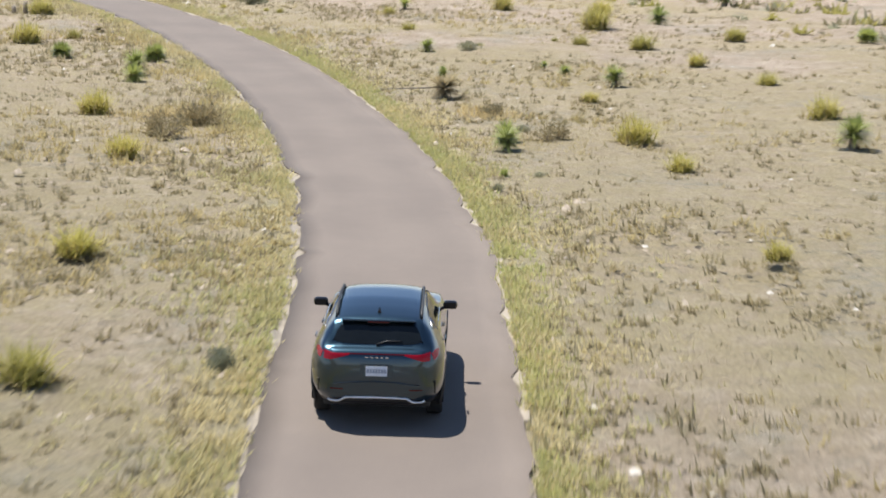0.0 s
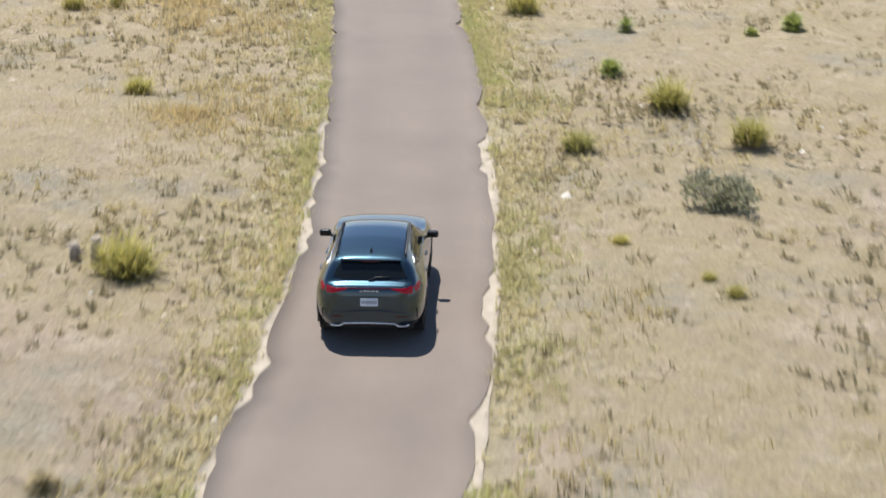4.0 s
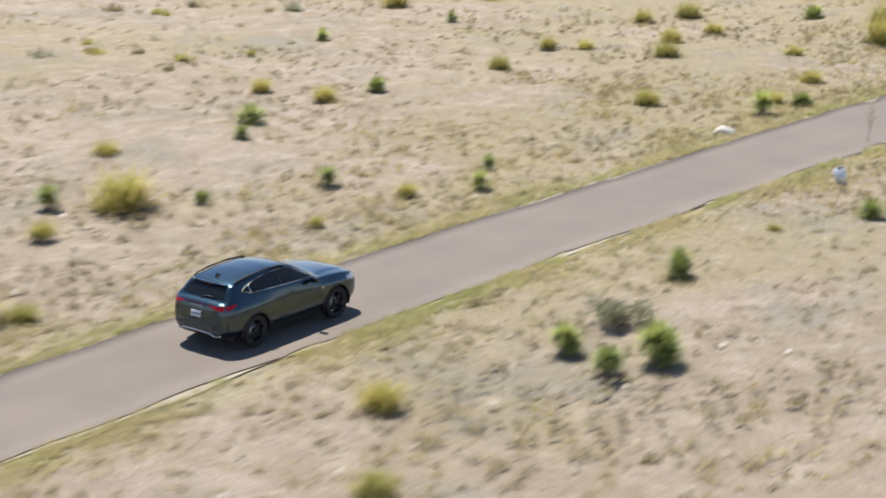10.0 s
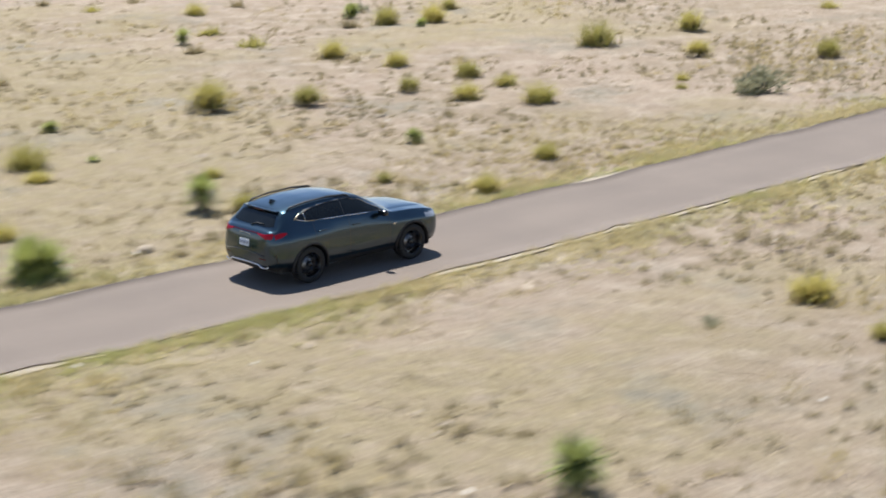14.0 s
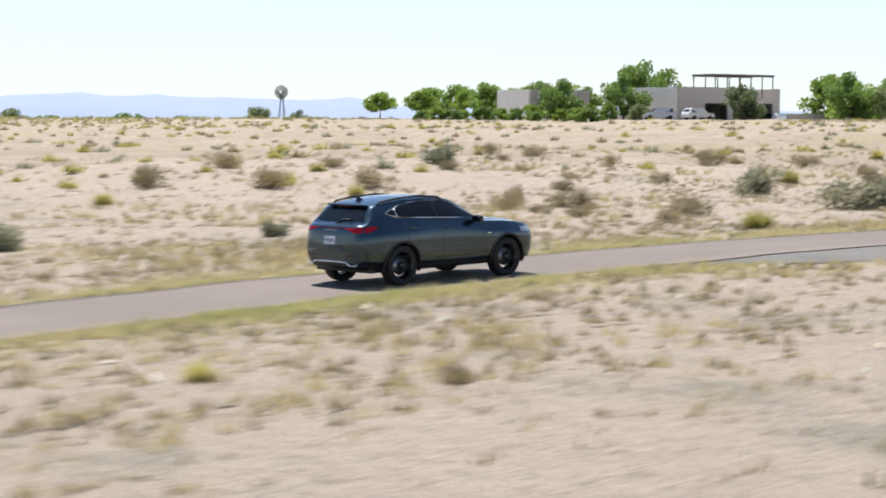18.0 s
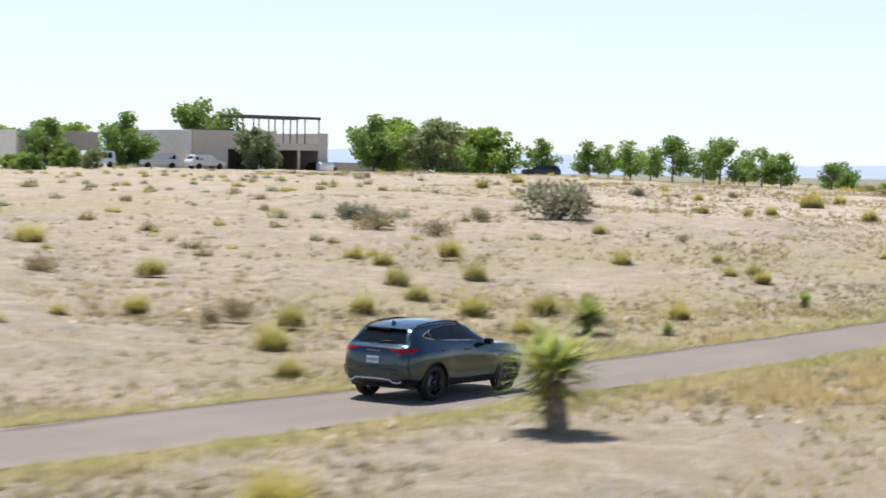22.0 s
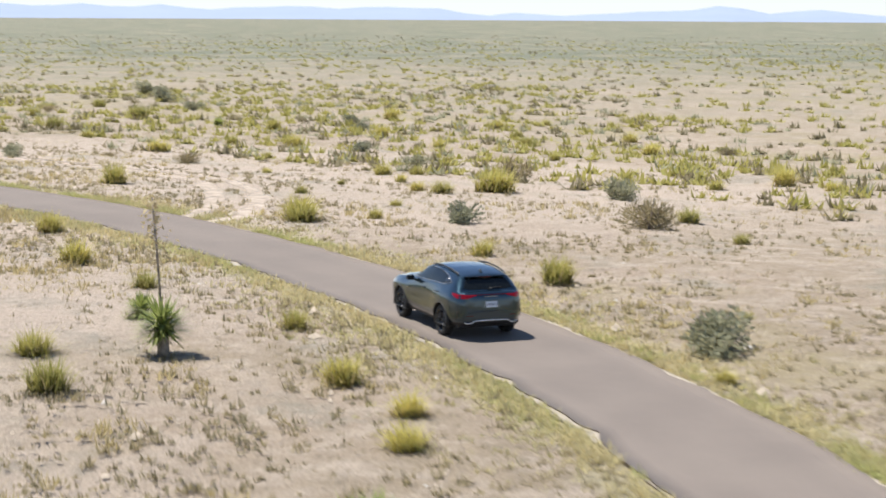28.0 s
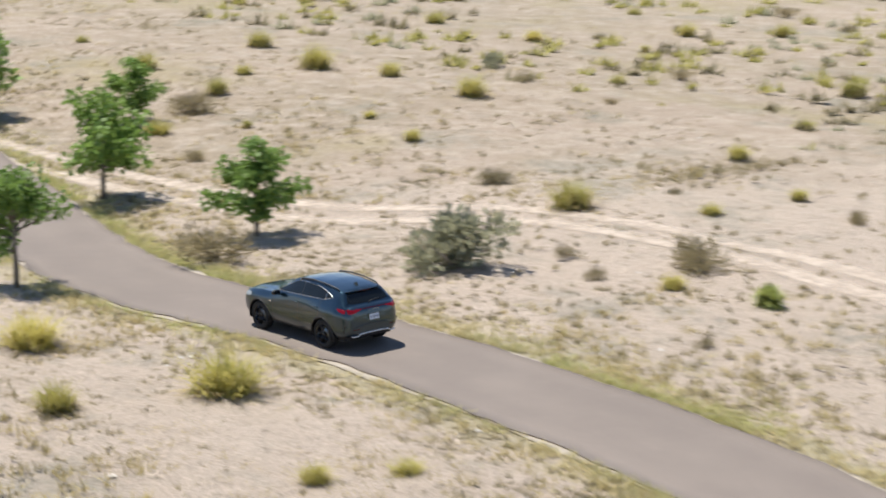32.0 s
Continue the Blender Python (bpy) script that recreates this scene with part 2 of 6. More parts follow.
soil_mat = ground_material()
asphalt = asphalt_material("pinkish_asphalt", (0.168, 0.136, 0.113), (0.198, 0.161, 0.133))
grey_asphalt = asphalt_material("old_grey_asphalt", (0.105, 0.098, 0.087), (0.165, 0.153, 0.134))
gravel = Nodes("pale_gravel", 0.95)
gravel.colour(gravel.mix(gravel.step(gravel.noise(3.0, 7, 0.75), 0.35, 0.7), (0.29, 0.25, 0.195), (0.41, 0.355, 0.285))).bump(gravel.noise(9.0, 6), 0.7, 0.05)
gravel = gravel.mat
track_soil = Nodes("bare_track_soil", 0.95)
track_soil.colour(track_soil.mix(track_soil.step(track_soil.noise(0.8, 7, 0.7), 0.35, 0.7), (0.49, 0.405, 0.32), (0.55, 0.46, 0.37))).bump(track_soil.noise(6.0, 6), 0.5, 0.04)
worn = track_soil.math("MULTIPLY", track_soil.attribute("worn"), track_soil.step(track_soil.noise(1.3, 6, 0.75), 0.28, 0.62, 0.15, 0.75))
clear, blend = track_soil.add("ShaderNodeBsdfTransparent"), track_soil.add("ShaderNodeMixShader")
track_soil.link(worn, blend.inputs[0])
track_soil.link(clear.outputs[0], blend.inputs[1])
track_soil.link(track_soil.shader.outputs[0], blend.inputs[2])
track_soil.link(blend.outputs[0], track_soil.tree.nodes["Material Output"].inputs["Surface"])
track_soil = track_soil.mat
straw_tuft = blade_material("dry_tuft", ((0.46, 0.38, 0.225), (0.32, 0.265, 0.16), (0.36, 0.315, 0.215)), 0.85, 0.15)
verge_grass = blade_material("verge_grass", ((0.55, 0.48, 0.30), (0.47, 0.41, 0.23), (0.37, 0.37, 0.18)), 0.8, 0.22)
bunch_green = blade_material("bunchgrass_blade", ((0.39, 0.355, 0.095), (0.51, 0.45, 0.16), (0.29, 0.285, 0.07)), 0.7, 0.5)
bunch_dry = blade_material("bunchgrass_thatch", ((0.50, 0.42, 0.22), (0.38, 0.31, 0.155), (0.42, 0.36, 0.19)), 0.85, 0.5)
yucca_leaf = blade_material("yucca_leaf", ((0.27, 0.32, 0.085), (0.45, 0.48, 0.17), (0.32, 0.36, 0.12)), 0.45, 0.5, 0.35)
yucca_dead = blade_material("yucca_dead_leaf", ((0.46, 0.39, 0.24), (0.33, 0.28, 0.18), (0.38, 0.33, 0.22)), 0.85, 0.5)
shrub_leaf = blade_material("shrub_leaf", ((0.27, 0.27, 0.17), (0.36, 0.35, 0.245), (0.30, 0.31, 0.225)), 0.8, 0.6)
dry_twig = blade_material("dry_twig", ((0.38, 0.315, 0.18), (0.25, 0.21, 0.125), (0.31, 0.265, 0.165)), 0.85, 0.6)
tree_leaf = blade_material("tree_leaf", ((0.15, 0.25, 0.06), (0.25, 0.36, 0.085), (0.18, 0.28, 0.075)), 0.5, 0.5, 0.42)
lime_leaf = blade_material("lime_leaf", ((0.22, 0.33, 0.06), (0.31, 0.42, 0.08), (0.17, 0.27, 0.055)), 0.5, 0.5, 0.42)
olive_leaf = blade_material("olive_leaf", ((0.19, 0.235, 0.11), (0.27, 0.31, 0.15), (0.16, 0.21, 0.10)), 0.55, 0.5, 0.4)
golden_grass = blade_material("golden_grass", ((0.54, 0.45, 0.26), (0.45, 0.36, 0.19), (0.50, 0.43, 0.27)), 0.8, 0.5)
green_verge = blade_material("green_verge", ((0.40, 0.40, 0.17), (0.48, 0.455, 0.22), (0.33, 0.365, 0.14)), 0.8, 0.3)
bark = plain("bark", (0.17, 0.14, 0.11), 0.9, 0, 0.35, 20)
dead_wood = plain("dead_wood", (0.26, 0.22, 0.18), 0.9, 0, 0.35, 14)
stone_white = plain("white_stone", (0.52, 0.48, 0.42), 0.85, 0, 0.15, 9)
stone_tan = plain("tan_stone", (0.36, 0.30, 0.23), 0.9, 0, 0.25, 9)

car_paint = Nodes("car_paint", 0.30, 0.88).local()
car_paint.colour(car_paint.mix(car_paint.noise(900.0, 1), (0.011, 0.030, 0.044), (0.020, 0.046, 0.066)))
car_paint.shader.inputs["Coat Weight"].default_value = 1.0
car_paint.shader.inputs["Coat IOR"].default_value = 1.6
car_paint.shader.inputs["Coat Roughness"].default_value = 0.06
car_paint = car_paint.mat
car_glass = plain("tinted_glass", (0.008, 0.010, 0.011), 0.03, 0, 0.1)
car_glass.node_tree.nodes["Principled BSDF"].inputs["Specular IOR Level"].default_value = 0.3
car_plastic = plain("black_plastic", (0.014, 0.014, 0.015), 0.55)
mirror_black = plain("gloss_black", (0.01, 0.01, 0.011), 0.15)
mirror_glass = plain("mirror_glass", (0.8, 0.8, 0.8), 0.03, 1.0, 0.0)
chrome = plain("satin_chrome", (0.62, 0.62, 0.62), 0.22, 1.0, 0.05)
silver_trim = plain("silver_trim", (0.78, 0.78, 0.78), 0.35, 0.3, 0.03)
steel = plain("steel", (0.30, 0.30, 0.30), 0.4, 1.0)
rubber = plain("rubber", (0.013, 0.013, 0.013), 0.8)
rim_black = plain("rim_black", (0.012, 0.012, 0.013), 0.25)
rim_silver = plain("rim_silver", (0.08, 0.08, 0.085), 0.3, 1.0, 0.05)
red_lens = plain("red_lens", (0.16, 0.003, 0.010), 0.2, 0, 0.1)
lens = red_lens.node_tree.nodes["Principled BSDF"]
lens.inputs["Emission Color"].default_value, lens.inputs["Emission Strength"].default_value = (1, 0.01, 0.04, 1), 0.05
lens.inputs["Specular IOR Level"].default_value = 0.25
dark_lens = plain("dark_red_lens", (0.05, 0.004, 0.006), 0.12)
clear_lens = plain("clear_lens", (0.35, 0.37, 0.39), 0.08, 0.3)
plate_white = plain("plate_white", (0.62, 0.66, 0.72), 0.4)
plate_ink = plain("plate_ink", (0.22, 0.26, 0.34), 0.5)

# borders of the lane: from, to, side, width
EDGES = [(38, 60, 1, 0.22), (130, 164, -1, 0.33), (444, 487, 1, 0.20), (0, 117, 1, 0.16), (38, 116, -1, 0.14), (164, 357, 1, 0.10), (165, 357, -1, 0.08), (357, 442, 1, 0.12), (487, 614, -1, 0.10), (487, 614, 1, 0.10)]

# ---- the side road's junction and the dirt track ----
APRON_IN = [(17.6, 297.0, 0), (19.9, 303.5, 0), (21.8, 308.8, 0), (24.0, 313.9, 0), (26.2, 318.8, 0), (27.5, 322.2, 0)]
APRON_OUT = [(17.8, 296.4, 0), (19.8, 299.6, 0), (22.4, 302.4, 0), (25.2, 305.6, 0), (29.3, 308.6, 0), (34.2, 310.6, 0), (35.2, 312.2, 0), (33.6, 313.6, 0), (31.8, 315.2, 0), (29.9, 317.6, 0), (28.6, 319.6, 0), (27.7, 321.9, 0)]
side_lane = spline([(33.8, 312.1, 0), (38, 313.2, 0), (43, 313.9, 0), (64, 314, 0), (110, 310, 0), (200, 300, 0), (330, 280, 0)], 0.8)
track = spline([(43.5, 481.5, 0), (45.4, 484.2, 0), (46.2, 489.5, 0), (45.6, 499.5, 0), (40.5, 508.3, 0), (33.0, 517.9, 0), (24.5, 523.6, 0), (14.8, 524.5, 0), (-4.0, 538.1, 0), (-22.6, 559.3, 0)], 0.5)


def line_distance(line, x, y):
    best = np.full(np.shape(x), 1e9)
    for p in line[::2]:
        best = np.minimum(best, (x - p[0]) ** 2 + (y - p[1]) ** 2)
    return np.sqrt(best)


def on_paving(x, y, margin=0.0):
    """Whether places lie on the junction's apron or the side road."""
    hit = np.zeros(np.shape(x), bool)
    ring = APRON_OUT + APRON_IN[::-1]
    for (x0, y0, _), (x1, y1, _) in zip(ring, ring[1:] + ring[:1]):
        if y0 != y1:
            hit ^= ((y0 > y) != (y1 > y)) & (x < (x1 - x0) * (y - y0) / (y1 - y0) + x0)
    return hit | (line_distance(side_lane, x, y) < 1.75 + margin) | (line_distance(spline(APRON_OUT, 0.7), x, y) < margin)


# ---- ground: one sheet to the horizon ----
def axis(lo, hi, step, reach):
    inner = np.arange(lo, hi + step / 2, step)
    grow, d, k = [], 0.0, step
    while d < reach:
        k *= 1.22
        d += k
        grow.append(d)
    grow = np.array(grow)
    return np.concatenate([lo - grow[::-1], inner, hi + grow])


def soup(name, co, faces, mat):
    """A mesh from arrays of places and of faces with a fixed number of corners."""
    me = bpy.data.meshes.new(name)
    me.vertices.add(len(co))
    me.vertices.foreach_set("co", np.ascontiguousarray(co, np.float32).ravel())
    k = faces.shape[1]
    me.loops.add(faces.size)
    me.loops.foreach_set("vertex_index", faces.ravel().astype(np.int32))
    me.polygons.add(len(faces))
    me.polygons.foreach_set("loop_start", np.arange(0, faces.size, k, dtype=np.int32))
    me.update(calc_edges=True)
    me.materials.append(mat)
    return me


rng = np.random.default_rng(7)


def wave(x, y, seed, size):
    """A smooth random field of about one unit, with bumps of that size."""
    r = np.random.default_rng(seed)
    out = np.zeros(np.shape(x))
    for k in range(7):
        a, p = r.uniform(0, 2 * math.pi), r.uniform(0, 2 * math.pi)
        f = 2 * math.pi / size * r.uniform(0.6, 1.7)
        out += np.sin((x * math.cos(a) + y * math.sin(a)) * f + p)
    return out / 3.2


xs, ys = axis(-75, 95, 1.0, 4300), axis(-40, 600, 1.0, 4300)
gx, gy = np.meshgrid(xs, ys)
gz = heights(gx, gy)
rd = road_distance(gx, gy)
paved = on_paving(gx, gy)
ruts = line_distance(track, gx, gy)
away = np.clip((rd - 2.5) / 4, 0, 1) * np.clip((ruts - 1.6) / 3, 0, 1)
away = away * np.clip((line_distance(side_lane, gx, gy) - 3) / 4, 0, 1) * (1 - np.clip(1.6 * hill(gx, gy, 27, 310, 14), 0, 1))
gz = gz + away * (0.05 * wave(gx, gy, 1, 4.0) + 0.10 * wave(gx, gy, 2, 17.0)) * (rd < 400) - 0.04 * (rd < 2.7) - 0.02 * (paved & (rd >= 2.7)) - 0.015 * (ruts < 2.2)
ny, nx = gx.shape
idx = np.arange(ny * nx).reshape(ny, nx)
quads = np.stack([idx[:-1, :-1], idx[:-1, 1:], idx[1:, 1:], idx[1:, :-1]], -1).reshape(-1, 4)
me = soup("ground", np.stack([gx, gy, gz], -1).reshape(-1, 3), quads, soil_mat)
me.polygons.foreach_set("use_smooth", np.ones(len(quads), bool))
far = np.hypot(gx - 10, gy - 300)
grassy = 0.5 + 0.5 * np.clip(1.6 * hill(gx, gy, -33, 91, 31) + 1.2 * hill(gx, gy, 15, 34, 24) + 1.3 * hill(gx, gy, -26, 227, 24) + 1.3 * hill(gx, gy, 35, 374, 14) + 1.2 * hill(gx, gy, 41, 404, 13) + 0.9 * hill(gx, gy, -21, 25, 22)
                             - 1.4 * hill(gx, gy, 4, 321, 33) - 1.5 * hill(gx, gy, 30, 283, 14) - 1.2 * hill(gx, gy, 23, 507, 16) - 1.0 * hill(gx, gy, 34, 468, 10) - 1.3 * hill(gx, gy, 48, 508, 31) - 1.2 * hill(gx, gy, 24, 445, 18) - 0.3 * hill(gx, gy, 12, 194, 28) - 0.5 * hill(gx, gy, -41, 163, 24) + 0.6 * hill(gx, gy, -18, 176, 26), -1, 1)
for name, values in (("verge", np.exp(-((rd - 1.9) / 1.5) ** 2)), ("scrub", np.clip((far - 215) / 400, 0, 1)), ("grassy", grassy * 2 - 1)):
    me.attributes.new(name, "FLOAT", "POINT").data.foreach_set("value", np.ascontiguousarray(values, np.float32).ravel())
ground = tagged(new("ground", me), "pale tan desert soil with dry grass and litter", "ground", kind="structure")


# ---- road, side lane, dirt track ----
def ribbon(name, line, left, right, lift, mat, cross=7, edge=0.0, seed=3, thick=0.12, bites=0.0):
    """A strip of surface along a line; its borders wander by edge metres."""
    line = [Vector(p) for p in line]
    n = len(line)
    r = np.random.default_rng(seed)
    wob = [np.convolve(r.normal(0, 1, n + 4), [0.2, 0.3, 0.3, 0.2, 0.1], "valid") * edge for _ in (0, 1)]
    for q, inward in zip(wob, (-1, 1)):
        q += inward * 0.17 * r.random(n) * (r.random(n) < bites)
    co = np.empty((n, cross, 3))
    for k, p in enumerate(line):
        d = (line[min(k + 1, n - 1)] - line[max(k - 1, 0)])
        nn = Vector((-d.y, d.x, 0)).normalized()
        l, rr = left(k) + wob[0][k], right(k) + wob[1][k]
        for j in range(cross):
            u = l + (rr - l) * j / (cross - 1)
            co[k, j, :2] = p.x + nn.x * u, p.y + nn.y * u
    co[..., 2] = heights(co[..., 0], co[..., 1]) + lift
    i = np.arange(n * cross).reshape(n, cross)
    quads = np.stack([i[:-1, :-1], i[:-1, 1:], i[1:, 1:], i[1:, :-1]], -1).reshape(-1, 4)[:, ::-1]
    # thickness: skirts along both borders
    co = co.reshape(-1, 3)
    low = co.copy()
    low[:, 2] -= thick
    skirts = []
    for j, flip in ((0, False), (cross - 1, True)):
        a, b = i[:-1, j], i[1:, j]
        q = np.stack([a, b, b + len(co), a + len(co)], -1)
        skirts.append(q[:, ::-1] if flip else q)
    me = soup(name, np.concatenate([co, low]), np.concatenate([quads] + skirts), mat)
    u = np.tile(np.linspace(-1, 1, cross), n)
    t = np.exp(-((np.abs(u) - 0.42) / 0.16) ** 2)
    me.attributes.new("tracks", "FLOAT", "POINT").data.foreach_set("value", np.concatenate([t, t]).astype(np.float32))
    wear = np.clip(1.25 * (1 - np.abs(u) ** 2), 0, 1)
    me.attributes.new("worn", "FLOAT", "POINT").data.foreach_set("value", np.concatenate([wear, wear * 0]).astype(np.float32))
    return new(name, me)


road = tagged(ribbon("road", LINE, lambda k: HALF, lambda k: -HALF, 0.03, asphalt, 9, 0.12, bites=0.14), "narrow pinkish-grey asphalt lane with crumbled edges", "road", kind="structure")


def between(name, a, b, lift, mat, rows=60, cross=13):
    """A surface between two border lines."""
    ends = []
    for line in (a, b):
        p = np.array([tuple(v)[:2] for v in spline(line, 0.2)])
        s = np.concatenate([[0], np.cumsum(np.hypot(*np.diff(p, axis=0).T))])
        u = np.linspace(0, s[-1], rows)
        ends.append(np.stack([np.interp(u, s, p[:, 0]), np.interp(u, s, p[:, 1])], -1))
    w = np.linspace(0, 1, cross)[None, :, None]
    co = ends[0][:, None] * (1 - w) + ends[1][:, None] * w
    co = np.concatenate([co, (heights(co[..., 0], co[..., 1]) + lift)[..., None]], -1)
    i = np.arange(rows * cross).reshape(rows, cross)
    quads = np.stack([i[:-1, :-1], i[:-1, 1:], i[1:, 1:], i[1:, :-1]], -1).reshape(-1, 4)
    me = soup(name, co.reshape(-1, 3), quads, mat)
    me.attributes.new("tracks", "FLOAT", "POINT").data.foreach_set("value", np.zeros(rows * cross, np.float32))
    return new(name, me)


tagged(between("apron", APRON_IN, APRON_OUT, 0.006, grey_asphalt), "grey asphalt apron where a side road meets the lane", "road", kind="structure")
tagged(ribbon("side_road", side_lane, lambda k: 1.6, lambda k: -1.6, 0.010, grey_asphalt, 9, 0.12, 5), "worn grey asphalt side road joining the lane", "road", kind="structure")
for k, off in enumerate((0.85, -0.85)):
    tagged(ribbon("dirt_track", track, lambda i, o=off: o + 0.55, lambda i, o=off: o - 0.55, 0.010, track_soil, 9, 0.20, 8 + k, 0.02), "pale bare wheel rut of a dirt track", "dirt track", "dirt track ruts", kind="structure")


def stretch_of(a, b):
    """The road's line between two distances from its start."""
    out, s = [], 0.0
    for p, q in zip(LINE, LINE[1:]):
        if a <= s <= b:
            out.append(p)
        s += (Vector((q.x, q.y, 0)) - Vector((p.x, p.y, 0))).length
    return out


for a, b, side, width in EDGES:
    seg = stretch_of(a, b)
    ends = len(seg)
    outer = lambda k, w=width: side * (HALF + w * (0.35 + 0.65 * min(1, k / 8, (ends - k) / 8)))
    l, r = (outer, lambda k: side * (HALF - 0.42))
    tagged(ribbon("gravel_edge", seg, l if side > 0 else r, r if side > 0 else l, 0.0, gravel, 4, 0.10 if width < 0.3 else 0.03, int(a) + 20), "pale crumbled gravel border of the lane", "gravel edge", "gravel borders", kind="structure")
# ---- car ----
CAR_PATH = [
    (0.0, -3.013, 6.291, 87.70),
    (0.5, -2.697, 14.014, 89.98),
    (1.0, -2.988, 21.913, 94.34),
    (1.5, -3.867, 30.006, 98.16),
    (2.0, -5.220, 38.165, 100.81),
    (2.5, -6.794, 46.320, 101.86),
    (3.0, -8.616, 54.380, 104.15),
    (3.5, -10.924, 62.239, 108.03),
    (4.0, -13.704, 69.880, 112.09),
    (4.5, -16.943, 77.289, 114.97),
    (5.0, -20.405, 84.577, 116.78),
    (5.5, -23.953, 91.791, 115.25),
    (6.0, -27.109, 99.167, 110.53),
    (6.5, -29.482, 106.848, 103.88),
    (7.0, -30.873, 114.793, 96.78),
    (7.5, -31.292, 122.886, 90.45),
    (8.0, -30.886, 131.031, 85.30),
    (8.5, -29.820, 139.175, 81.22),
    (9.0, -28.219, 147.305, 77.94),
    (9.5, -26.175, 155.431, 75.41),
    (10.0, -23.797, 163.565, 73.73),
    (10.5, -21.216, 171.709, 72.81),
    (11.0, -18.541, 179.837, 72.37),
    (11.5, -15.833, 187.917, 72.24),
    (12.0, -13.142, 195.945, 72.37),
    (12.5, -10.486, 203.976, 72.57),
    (13.0, -7.831, 212.066, 72.63),
    (13.5, -5.146, 220.233, 72.85),
    (14.0, -2.496, 228.440, 73.72),
    (14.5, -0.022, 236.614, 75.38),
    (15.0, 2.222, 244.724, 76.91),
    (15.5, 4.348, 252.799, 77.31),
    (16.0, 6.574, 260.922, 76.46),
    (16.5, 8.940, 269.055, 75.30),
    (17.0, 11.401, 277.162, 74.26),
    (17.5, 13.821, 285.335, 73.40),
    (18.0, 16.013, 293.784, 72.55),
    (18.5, 18.316, 302.071, 71.91),
    (19.0, 21.117, 309.590, 72.32),
    (19.5, 24.099, 316.915, 73.57),
    (20.0, 26.879, 324.569, 75.55),
    (20.5, 29.048, 333.028, 77.32),
    (21.0, 30.806, 341.803, 78.61),
    (21.5, 32.440, 350.520, 79.03),
    (22.0, 34.256, 358.908, 78.86),
    (22.5, 36.214, 367.206, 78.06),
    (23.0, 38.335, 375.624, 76.62),
    (23.5, 40.660, 384.332, 75.08),
    (24.0, 43.228, 393.130, 74.32),
    (24.5, 45.892, 401.910, 74.74),
    (25.0, 48.439, 410.622, 76.48),
    (25.5, 50.644, 419.176, 79.37),
    (26.0, 52.252, 427.627, 83.37),
    (26.5, 53.092, 435.935, 88.26),
    (27.0, 53.047, 443.971, 93.68),
    (27.5, 52.175, 451.772, 98.91),
    (28.0, 50.588, 459.345, 103.56),
    (28.5, 48.430, 466.700, 107.63),
    (29.0, 45.835, 473.877, 111.52),
    (29.5, 42.803, 480.778, 115.74),
    (30.0, 39.286, 487.312, 120.53),
    (30.5, 35.264, 493.412, 125.65),
    (31.0, 30.778, 499.015, 130.81),
    (31.5, 25.905, 504.084, 135.91),
    (32.0, 20.680, 508.599, 138.45),
]


def interp(x, table, col):
    xs = [r[0] for r in table]
    return float(np.interp(x, xs, [r[col] for r in table]))


